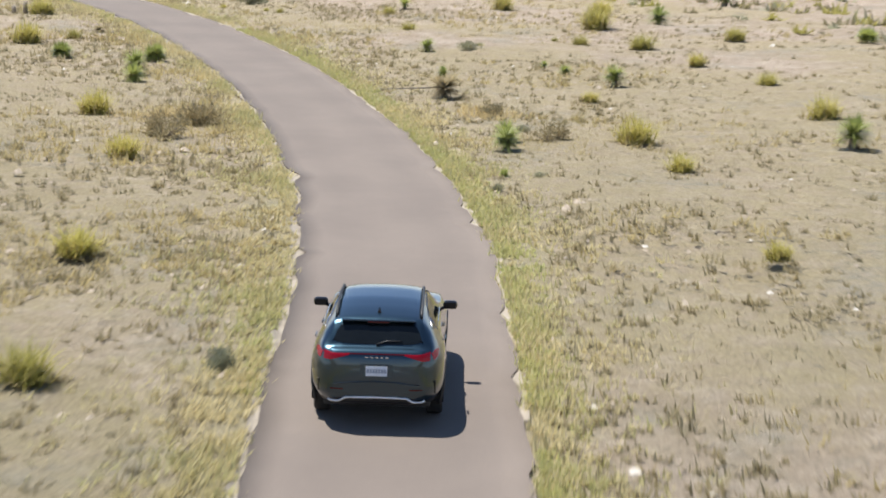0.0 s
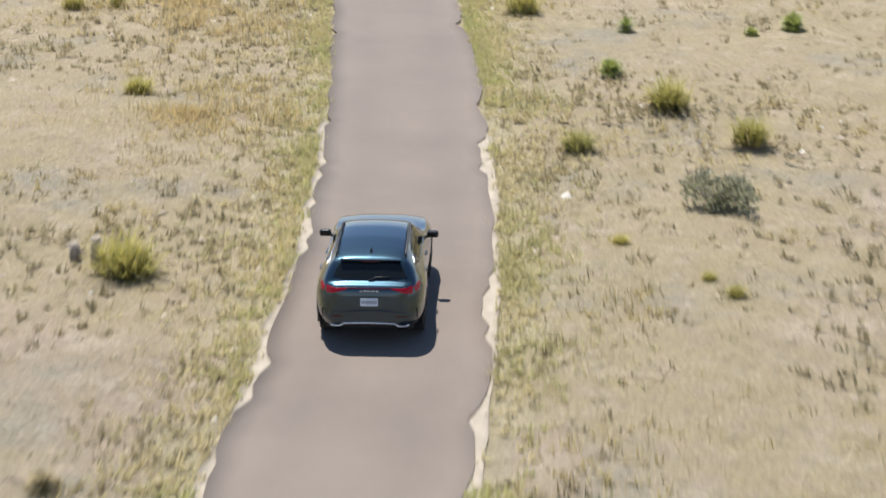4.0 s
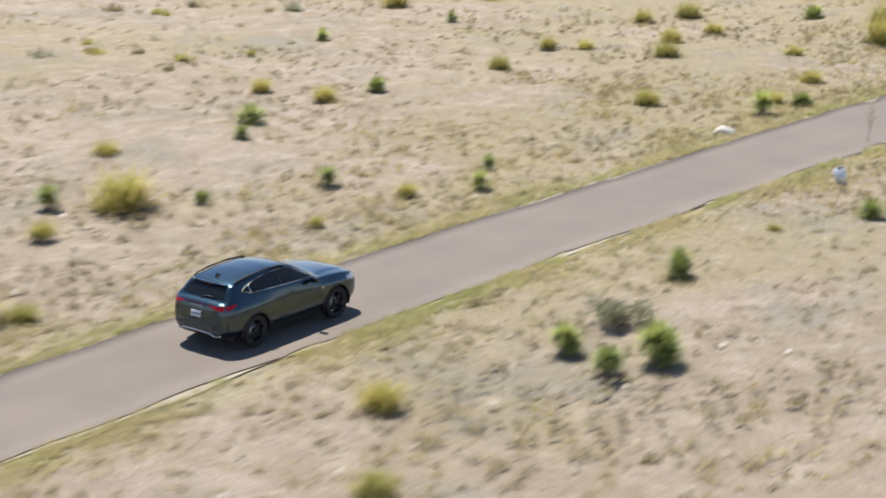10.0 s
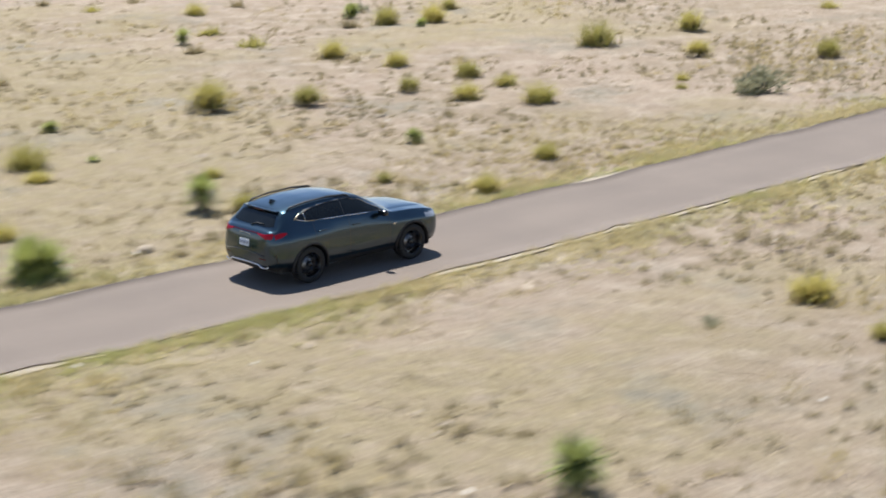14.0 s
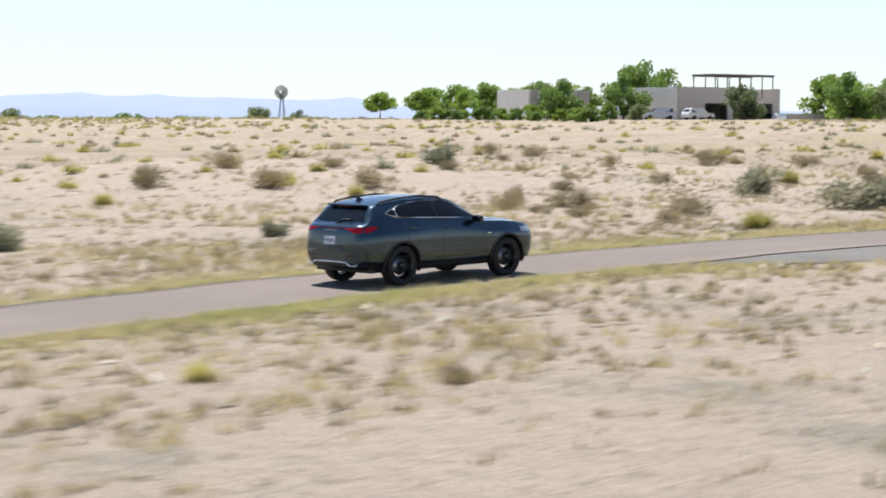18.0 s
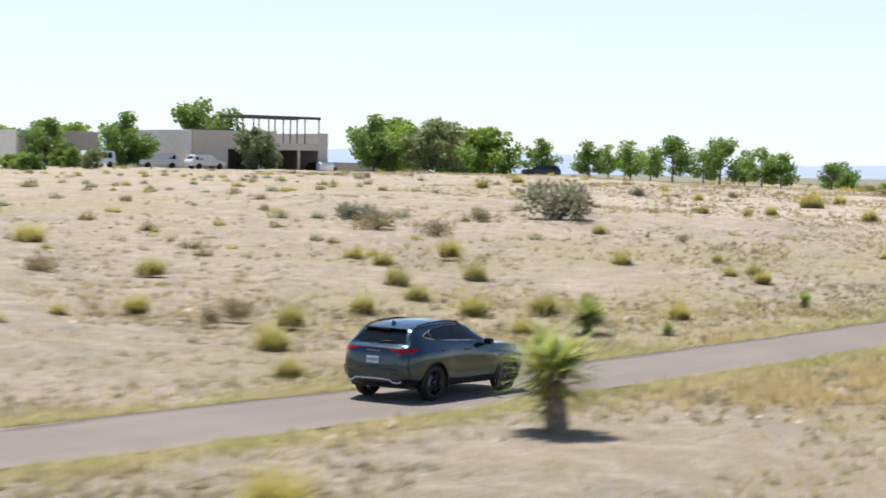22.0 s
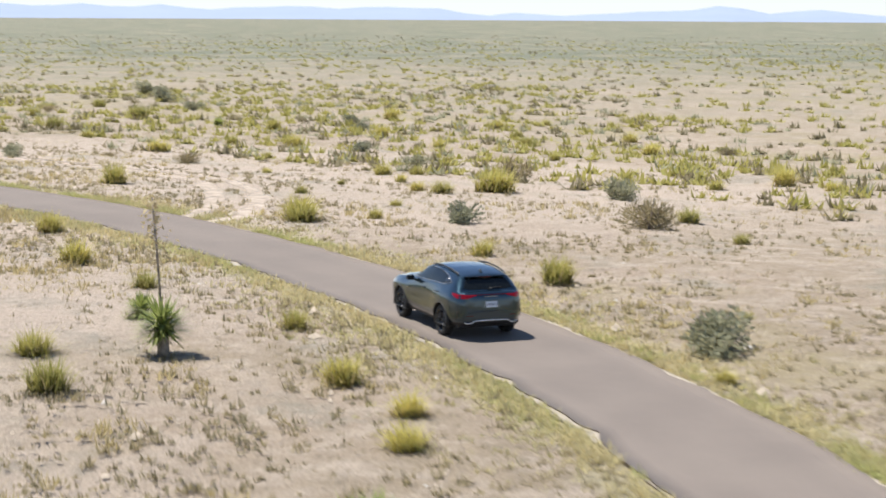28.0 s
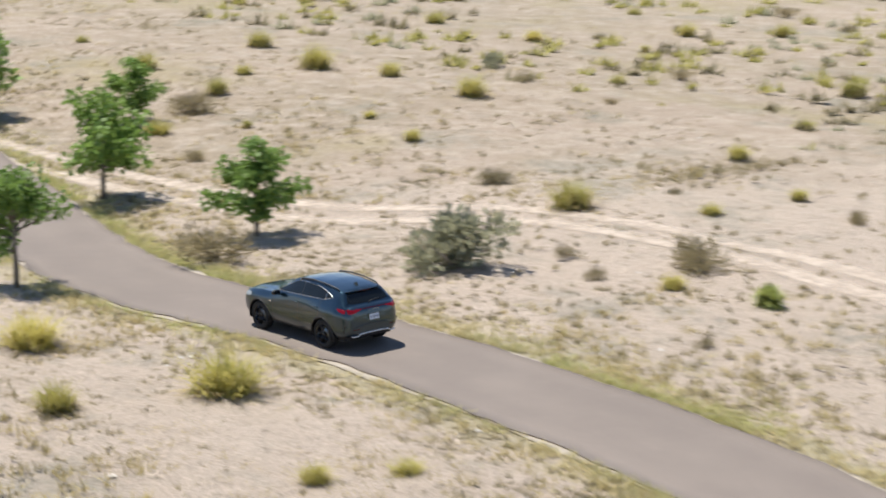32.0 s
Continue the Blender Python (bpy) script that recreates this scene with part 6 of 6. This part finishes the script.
HOUSE_TREES = [(-97.5, 574.8, 3, 1.20), (-81.3, 527.8, 0, 1.05), (-62.7, 527.5, 2, 0.96), (-47.5, 528.8, 0, 1.03), (-39.9, 530.2, 2, 1.20), (-57.6, 582.2, 1, 1.24), (-53.7, 582.0, 1, 1.29), (-62.0, 565.7, 1, 1.34), (-53.6, 553.3, 1, 1.15), (-47.2, 548.6, 0, 1.05), (-88.6, 521.5, 0, 0.91), (-94.8, 537.5, 1, 0.96), (-105.1, 566.8, 0, 0.96), (-112.8, 560.5, 1, 1.05), (-100.9, 530.9, 2, 0.86), (-66.2, 498.1, 2, 0.43), (-73.1, 504.5, 1, 0.40), (-78.3, 509.2, 1, 0.38)]
for x, y, k, s in HOUSE_TREES:
    tagged(plant(house_kinds[k], x, y, 53 * x, s), group="trees round the house")
orchard_kinds = [tree("orchard_tree", 5.0, 4.2, lime_leaf, 81, 0.40, 1.6, "round-headed green orchard tree in a row", 0.28), tree("orchard_tree", 5.4, 4.6, tree_leaf, 82, 0.40, 1.6, "round-headed green orchard tree in a row", 0.28)]
ORCHARD = [(-137.1, 550.8, 0), (-125.1, 544.2, 0), (-120.9, 548.5, 1), (-115.8, 542.2, 0), (-110.5, 539.2, 1), (-103.9, 535.3, 0), (-98.2, 533.7, 1), (-93.5, 528.2, 0), (-129.8, 555.2, 1), (-117.8, 554.7, 0)]
for x, y, k in ORCHARD:
    tagged(plant(orchard_kinds[k], x, y, 31 * x, 0.95 + 0.1 * (k)), group="orchard row")
retire(drive_kinds + house_kinds + orchard_kinds)
bush_kinds = [tree("garden_bush", 1.9, 2.6, lime_leaf, 85, 0.05, 0.9, "bright green garden bush before the house", 0.22), tree("garden_bush", 1.6, 2.4, tree_leaf, 86, 0.05, 0.9, "green garden bush before the house", 0.22)]
yard = random.Random(8)
for k in range(16):
    u = k / 15
    x, y = -109 + 37 * u + yard.uniform(-1, 1), 514 - 18 * u + yard.uniform(-3, 4)
    tagged(plant(bush_kinds[k % 2], x, y, 47 * k, yard.uniform(0.7, 1.15)), group="garden bushes")
retire(bush_kinds)
# a far belt of trees towards the hills
far_kind = [tree("far_tree", 7.0, 8.0, olive_leaf, 91, 0.12, 1.6, "far dark olive tree in a belt on the plain", 0.4), tree("far_tree", 5.5, 9.0, tree_leaf, 92, 0.1, 1.6, "far dark green tree in a belt on the plain", 0.4)]
belt = random.Random(4)
for k in range(46):
    a = radians(128 + 42 * k / 45 + belt.uniform(-0.4, 0.4))
    d = belt.uniform(480, 590)
    x, y = 38 + d * math.cos(a), 290 + d * math.sin(a)
    tagged(plant(far_kind[k % 2], x, y, belt.uniform(0, 360), belt.uniform(0.55, 1.0)), group="far tree belt")
retire(far_kind)


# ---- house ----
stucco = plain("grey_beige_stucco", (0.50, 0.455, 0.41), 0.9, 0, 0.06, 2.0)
# paler copy of the stucco: the end walls' brighter light is in the colour
stucco_lit = plain("lit_stucco", (0.85, 0.81, 0.75), 0.9, 0, 0.05, 2.0)
dark_metal = plain("dark_brown_metal", (0.07, 0.055, 0.045), 0.6)
shade_glass = plain("dark_window_glass", (0.02, 0.025, 0.03), 0.06)
interior = plain("garage_interior", (0.16, 0.14, 0.12), 0.9)
concrete = plain("pale_concrete", (0.48, 0.44, 0.38), 0.9, 0, 0.08, 1.5)

HOUSE_TURN = math.degrees(math.atan2(22.18, 10.24))
HZ = ground_z(-69.5, 543.8)
house = tagged(new("house"), "low flat-roofed stucco house with open carport and roof pergola", "house")
house.matrix_world = pose(-74.57, 532.74, HZ, 0, 0, HOUSE_TURN) @ Matrix.Scale(0.965, 4)


def hb(name, size, at, mat, label="", bevel=0.02, parent=None):
    return part(name, block(bmesh.new(), size, at, bevel), mat, parent or house, label)


# local: x along the front, y away behind it (front faces the lane), z up
T, TOP = 0.3, 5.4
hb("front_wall", (5.6, T, TOP), (2.8 - 0.0, 0.15, TOP / 2), stucco, "grey-beige stucco wall")
hb("front_pier", (0.35, T, 3.0), (13.6, 0.15, 1.5), stucco)
hb("front_pier", (0.35, T, 3.0), (17.4, 0.15, 1.5), stucco)
hb("front_wall", (1.6, T, TOP), (21.5, 0.15, TOP / 2), stucco, "grey-beige stucco wall")
hb("garage_lintel", (8.0, T, TOP - 3.0), (9.6, 0.15, (TOP + 3.0) / 2), stucco, "deep stucco beam over the garage")
hb("carport_lintel", (7.1, T, 0.9), (17.15, 0.15, 3.45), stucco, "stucco beam over the carport")
hb("garage_pier", (1.2, T, 3.0), (11.2, 0.15, 1.5), stucco)
hb("end_wall", (T, 14.0, TOP), (-0.15, 7.3, TOP / 2), stucco_lit, "stucco end wall, brighter light put into its colour")
hb("end_wall", (T, 14.0, TOP), (22.45, 7.3, TOP / 2), stucco)
hb("back_wall", (22.3, T, TOP), (11.15, 14.15, TOP / 2), stucco)
hb("inner_wall", (13.2, 0.2, 3.0), (12.4, 6.5, 1.5), interior, "shaded carport back wall")
hb("roof", (13.7, 13.7, 0.25), (6.85, 7.15, TOP - 0.45), concrete, "flat roof behind a parapet")
hb("carport_roof", (8.5, 13.7, 0.2), (17.95, 7.15, 3.75), concrete, "lower carport roof")
hb("parapet_cap", (13.75, 0.4, 0.06), (6.87, 0.15, TOP + 0.03), dark_metal)
hb("floor_slab", (22.3, 14.0, 0.1), (11.15, 7.1, 0.03), concrete)
for x in (7.1, 9.0):
    hb("garage_door", (0.06, 3.0, 2.7), (x + 3.2, 3.0, 1.35), interior)
# roof pergola
for x in (8.4, 11.0, 13.7, 16.3, 18.8, 21.2):
    for y in (0.6, 5.5):
        low = TOP if x < 13.7 else 3.85
        hb("pergola_post", (0.14, 0.14, 7.25 - low + 0.4), (x, y, (7.25 + low - 0.4) / 2), dark_metal, "thin steel pergola post")
for y in (0.6, 5.5):
    hb("pergola_beam", (13.4, 0.16, 0.24), (14.8, y, 7.36), dark_metal, "dark steel pergola beam")
for k in range(18):
    hb("pergola_slat", (0.07, 5.6, 0.14), (8.3 + 0.76 * k, 3.05, 7.55), dark_metal)
bm = bmesh.new()
v = [bm.verts.new(p) for p in ((14.6, 8.0, 3.9), (18.6, 8.0, 5.6), (18.6, 8.0, 3.9), (14.6, 9.2, 3.9), (18.6, 9.2, 5.6), (18.6, 9.2, 3.9))]
for f in ((0, 2, 1), (3, 4, 5), (0, 1, 4, 3), (1, 2, 5, 4), (0, 3, 5, 2)):
    bm.faces.new([v[i] for i in f])
part("roof_stair", bm, dark_metal, house, "dark sloping stair housing")
# lower wing
hb("wing_wall", (12.0, T, 5.0), (-10.5, 16.0, 2.5), stucco, "set-back grey wing wall")
hb("wing_end", (T, 8.0, 5.0), (-16.6, 20.1, 2.5), stucco_lit)
hb("wing_roof", (12.0, 8.0, 0.2), (-10.5, 20.1, 4.8), concrete)
for x in (-11.8, -9.2, -5.0):
    pane = hb("window", (1.3, 0.08, 1.5), (x - 3, 15.83, 1.6), dark_metal, "tall dark window")
    hb("pane", (1.15, 0.03, 1.35), (x - 3, 15.78, 1.6), shade_glass, "", 0.0, pane)
hb("garden_wall", (16.0, 0.25, 1.5), (30.6, 3.0, 0.75), stucco, "low stucco garden wall")
hb("forecourt", (40.0, 12.0, 0.1), (10.0, -6.3, -0.02), concrete, "pale forecourt")


# ---- parked vehicles ----
def parked(name, colour, at, turn, label, tall=1.75, length=4.9, box=False):
    ob = tagged(new(name), label, "car", "vehicles parked at the house")
    mat = plain(name + "_paint", colour, 0.35, 0.1, 0.04)
    L, Wd = length, 0.93
    prof = [(0, 0.45), (0.02, 0.85), (0.1, 1.0), (1.25, 1.08), (1.95, tall), (L - 0.6, tall), (L - 0.12, 1.12), (L, 0.95), (L, 0.42)]
    if box:
        prof = [(0, 0.45), (0.05, 1.0), (0.5, 1.1), (1.0, tall), (L - 0.1, tall), (L, 0.5)]
    bm = bmesh.new()
    rings = [[bm.verts.new((x - L / 2, s * (Wd - (0.16 if z > 1.2 else 0.0)), z)) for x, z in prof] for s in (-1, 1)]
    for k in range(len(prof)):
        j = (k + 1) % len(prof)
        bm.faces.new((rings[0][k], rings[0][j], rings[1][j], rings[1][k]))
    bm.faces.new(rings[0][::-1])
    bm.faces.new(rings[1])
    bmesh.ops.recalc_face_normals(bm, faces=bm.faces)
    bmesh.ops.bevel(bm, geom=bm.edges[:], offset=0.06, segments=2, affect="EDGES")
    part("body", bm, mat, ob)
    for s in (-1, 1):
        for x0, x1 in ((1.75, 2.75), (2.85, 3.75), (3.85, L - 0.6)):
            bm = bmesh.new()
            h0, h1 = 1.16, tall - 0.14
            q = [(max(x0, 1.45) - L / 2, s * 0.90, h0), (x1 - L / 2, s * 0.90, h0), (x1 - L / 2, s * 0.80, h1), (x0 + 0.12 - L / 2, s * 0.80, h1)]
            f = bm.faces.new([bm.verts.new(p) for p in q])
            bmesh.ops.solidify(bm, geom=[f], thickness=0.03)
            part("side_window", bm, shade_glass, ob, "dark side glass")
        for x in (0.95, L - 1.0):
            bm = lathe(bmesh.new(), [(0.0, s * 0.95), (0.2, s * 0.96), (0.36, s * 0.95), (0.37, s * 0.74), (0.0, s * 0.72)], 20)
            for v in bm.verts:
                v.co.x, v.co.z = v.co.x + x - L / 2, v.co.z + 0.37
            part("wheel", bm, rubber, ob, "black wheel")
    part("rear_window", block(bmesh.new(), (0.05, 1.3, 0.45), (L / 2 - 0.34, 0, 1.42), 0.02, Matrix.Rotation(radians(-38), 4, "Y")), shade_glass, ob)
    part("front_window", block(bmesh.new(), (0.05, 1.4, 0.75), (1.58 - L / 2, 0, 1.42), 0.02, Matrix.Rotation(radians(46), 4, "Y")), shade_glass, ob)
    ob.matrix_world = pose(at[0], at[1], ground_z(*at), 0, 0, turn)
    return ob


parked("parked_suv", (0.78, 0.78, 0.78), (-68.9, 526.2), HOUSE_TURN + 178, "white SUV parked before the garage")
parked("parked_minivan", (0.50, 0.51, 0.53), (-74.3, 524.6), HOUSE_TURN - 30, "silver minivan parked beside the house", 1.8)
parked("parked_pickup", (0.75, 0.75, 0.74), (-81.7, 521.7), HOUSE_TURN + 10, "white van parked among the trees", 2.0, 5.2, True)
parked("parked_sedan", (0.03, 0.035, 0.045), (-29.2, 536.2), HOUSE_TURN - 40, "dark car parked on the drive", 1.5, 4.6)
parked("carport_car", (0.05, 0.05, 0.055), (-67.0, 553.4), HOUSE_TURN + 92, "dark car standing in the carport", 1.6, 4.6)
tank = tagged(new("propane_tank"), "white rounded tank standing in the carport", "tank")
bm = bmesh.new()
tube(bm, [(-1.1, 0, 1.0), (-1.0, 0, 1.0), (1.0, 0, 1.0), (1.1, 0, 1.0)], [0.45, 0.65, 0.65, 0.45], 18)
part("shell", bm, plain("white_enamel", (0.8, 0.8, 0.8), 0.4), tank)
for x in (-0.7, 0.7):
    part("foot", block(bmesh.new(), (0.15, 0.9, 0.42), (x, 0, 0.19), 0.01), dark_metal, tank)
tank.matrix_world = pose(-65.2, 550.9, ground_z(-65.2, 550.9) + 0.05, 0, 0, HOUSE_TURN)

# ---- windmill ----
mill = tagged(new("windmill"), "old farm windmill on a lattice tower", "windmill")
iron = plain("weathered_iron", (0.12, 0.11, 0.10), 0.7, 0.4)
TH = 14.0
foot = [(1.5, 1.5), (-1.5, 1.5), (-1.5, -1.5), (1.5, -1.5)]
for x, y in foot:
    part("tower_leg", tube(bmesh.new(), [(x, y, -0.3), (x * 0.12, y * 0.12, TH)], 0.09, 6), iron, mill)
for k in range(6):
    s0 = 1 - 0.88 * (k + 0.5) / 6.5
    bm = bmesh.new()
    for (x0, y0), (x1, y1) in zip(foot, foot[1:] + foot[:1]):
        s1 = 1 - 0.88 * (k + 1.5) / 6.5
        tube(bm, [(x0 * s0, y0 * s0, TH * (k + 0.5) / 6.5), (x1 * s0, y1 * s0, TH * (k + 0.5) / 6.5)], 0.04, 4)
        tube(bm, [(x0 * s0, y0 * s0, TH * (k + 0.5) / 6.5), (x1 * s1, y1 * s1, TH * (k + 1.5) / 6.5)], 0.03, 4)
    part("tower_brace", bm, iron, mill)
part("hub", block(bmesh.new(), (1.2, 0.3, 0.4), (0, 0, TH + 0.1), 0.05), iron, mill)
for k in range(16):
    a = 2 * math.pi * k / 16
    c, s = math.cos(a), math.sin(a)
    bm = bmesh.new()
    f = bm.faces.new([bm.verts.new(p) for p in ((0.6, c * 0.6 - s * 0.1, TH + s * 0.6 + c * 0.1), (0.7, c * 0.6 + s * 0.1, TH + s * 0.6 - c * 0.1), (0.8, c * 2.2 + s * 0.32, TH + s * 2.2 - c * 0.32), (0.5, c * 2.2 - s * 0.32, TH + s * 2.2 + c * 0.32))])
    bmesh.ops.solidify(bm, geom=[f], thickness=0.03)
    part("blade", bm, iron, mill)
part("tail_vane", block(bmesh.new(), (2.0, 0.05, 1.1), (-2.6, 0, TH + 0.2), 0.01), iron, mill)
part("tail_boom", tube(bmesh.new(), [(-0.5, 0, TH + 0.15), (-2.0, 0, TH + 0.2)], 0.06, 6), iron, mill)
mill.matrix_world = pose(-314.2, 785.6, ground_z(-314.2, 785.6), 0, 0, -70)
for k, (x, y, s) in enumerate(((-308.1, 763.6, 0.96), (-298.5, 772.4, 0.87))):
    t = tree("mill_tree", 9.0, 8.5, olive_leaf, 95 + k, 0.1, 2.0, "round dark tree beside the windmill", 0.4)
    t.matrix_world = pose(x, y, ground_z(x, y), 0, 0, 40 * k) @ Matrix.Scale(s, 4)
    tagged(t, group="trees by the windmill")

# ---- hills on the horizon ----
# the blue-grey is distance haze, painted into the hills' base colour
hill_mat = Nodes("hills_with_haze", 1.0)
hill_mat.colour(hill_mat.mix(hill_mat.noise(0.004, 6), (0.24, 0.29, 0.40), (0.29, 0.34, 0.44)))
n = 260
az = np.radians(np.linspace(30, 215, n))
crest = 50 + 14 * wave(az * 40, az * 0, 61, 13.0) + 9 * wave(az * 40, az * 0, 62, 2.1) + 32 * np.exp(-((np.degrees(az) - 122) / 14) ** 2) + 22 * np.exp(-((np.degrees(az) - 150) / 16) ** 2) - 22 * np.exp(-((np.degrees(az) - 80) / 18) ** 2)
crest = crest * (1 - 0.68 * np.clip((np.degrees(az) - 135) / 30, 0, 1))
crest = np.maximum(crest, 17) * 0.76
rows = []
for u, rad in ((0.0, 3900.0), (0.45, 4080.0), (1.0, 4250.0), (0.55, 4400.0), (-0.1, 4550.0)):
    rows.append(np.stack([20 + rad * np.cos(az), 250 + rad * np.sin(az), crest * u - 3], -1))
co = np.stack(rows)
i = np.arange(5 * n).reshape(5, n)
quads = np.stack([i[:-1, :-1], i[:-1, 1:], i[1:, 1:], i[1:, :-1]], -1).reshape(-1, 4)
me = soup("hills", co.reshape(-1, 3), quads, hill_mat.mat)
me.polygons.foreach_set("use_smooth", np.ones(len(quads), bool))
tagged(new("backdrop_hills", me), "low hills along the horizon, blue-grey haze painted into their colour", "hills", kind="structure")


# ---- small things by the road ----
def rock(x, y, s, mat, label, seed):
    bm = bmesh.new()
    bmesh.ops.create_icosphere(bm, subdivisions=2, radius=1)
    r = random.Random(seed)
    for v in bm.verts:
        v.co = Vector((v.co.x * 0.6, v.co.y * 0.42, v.co.z * 0.34)) * s * (1 + 0.22 * noise.noise(v.co * 1.7 + Vector((seed, 0, 0))))
    me = bpy.data.meshes.new("rock")
    bm.to_mesh(me)
    me.materials.append(mat)
    ob = tagged(new("rock", me), label, "rock", "pale rocks beside the lane")
    ob.matrix_world = pose(x, y, ground_z(x, y) + 0.08 * s, 0, 0, r.uniform(0, 360))


rock(-34.2, 147.5, 0.62, stone_white, "white boulder lying on dry grass", 1)
rock(-18.6, 188.7, 0.6, stone_white, "white rock at the lane's edge", 2)
rock(-6.2, 228.6, 0.36, stone_tan, "pale tan rock beside the lane", 3)
stump = tagged(new("post_stump"), "two weathered grey post stumps in dry grass", "post")
part("post", tube(bmesh.new(), [(0, 0, -0.1), (0.01, 0, 0.55)], [0.12, 0.10], 9), dead_wood, stump)
part("post", tube(bmesh.new(), [(-0.55, 0.1, -0.1), (-0.56, 0.1, 0.32)], [0.12, 0.10], 9), dead_wood, stump)
stump.matrix_world = pose(-20.0, 70.7, ground_z(-20.0, 70.7))
pipe = tagged(new("culvert_pipe"), "white metal pipe end sticking out of the grass", "pipe")
bm = bmesh.new()
tube(bm, [(0, 0, -0.1), (0.12, 0, 0.45)], [0.17, 0.17], 14)
part("pipe_barrel", bm, plain("galvanised", (0.62, 0.63, 0.64), 0.4, 0.6), pipe, "bright galvanised pipe")
# barrel is closed: a black disc stands in for the hollow's shade
part("pipe_mouth", tube(bmesh.new(), [(0.121, 0, 0.452), (0.123, 0, 0.458)], 0.14, 14), rim_black, pipe, "black disc standing in for the shade inside the pipe")
pipe.matrix_world = pose(-13.7, 183.2, ground_z(-13.7, 183.2), 0, 0, 200)
stalk = tagged(new("dry_stalk"), "dry brown flower stalk leaning by the lane", "plant stalk")
part("stem", tube(bmesh.new(), [(0, 0, -0.05), (0.05, 0.03, 0.7), (0.02, 0.0, 1.5)], [0.025, 0.02, 0.01], 6), dead_wood, stalk)
bm = bmesh.new()
r = random.Random(3)
for _ in range(120):
    u = r.uniform(0.5, 1.5)
    p = Vector((0.03 + r.gauss(0, 0.1), r.gauss(0, 0.1), u))
    bm.faces.new([bm.verts.new(p + Vector((r.uniform(-0.04, 0.04), r.uniform(-0.04, 0.04), r.uniform(-0.04, 0.04)))) for _ in range(3)])
tagged(part("seed_head", bm, yucca_dead, stalk), "papery pale brown seed pods", kind="stuff")
stalk.matrix_world = pose(-14.0, 189.2, ground_z(-14.0, 189.2), 0, 4, 0)
log = tagged(new("fallen_yucca_trunk"), "dark fallen dead yucca trunk on bare soil", "log")
part("log", tube(bmesh.new(), [(-0.65, 0, 0.1), (-0.2, 0.05, 0.13), (0.3, -0.04, 0.12), (0.65, 0.06, 0.09)], [0.1, 0.14, 0.13, 0.08], 9), plain("charred_wood", (0.06, 0.05, 0.04), 0.9), log)
part("dead_leaves", leaf_ball(bmesh.new(), 60, 0.3, 0.014, 3, -0.2, (0.5, 0, 0.1)), yucca_dead, log)
log.matrix_world = pose(43.0, 442.4, ground_z(43.0, 442.4), 0, 0, 20)


# ---- what moves ----
def motions():
    rows, run = [], 0.0
    for i, (t, x, y, turn) in enumerate(CAR_PATH):
        c, s = math.cos(radians(turn)), math.sin(radians(turn))
        rise = ground_z(x + 2.69 * c, y + 2.69 * s) - ground_z(x, y)
        rows.append((t, pose(x, y, ground_z(x, y) + 0.032, 0, -math.degrees(math.atan2(rise, 2.69)), turn)))
    walk(car, rows)
    dist = [0.0]
    for a, b in zip(CAR_PATH, CAR_PATH[1:]):
        dist.append(dist[-1] + math.hypot(b[1] - a[1], b[2] - a[2]))
    times = [r[0] for r in CAR_PATH]
    frames = 30 * 32
    for k, wheel in enumerate(wheels):
        spin = []
        for f in range(frames + 1):
            d = float(np.interp(f / 30, times, dist))
            spin.append((f / 30, Matrix.Translation(wheel.location) @ Matrix.Rotation(d / 0.37, 4, "Y")))
        walk(wheel, spin)


motions()
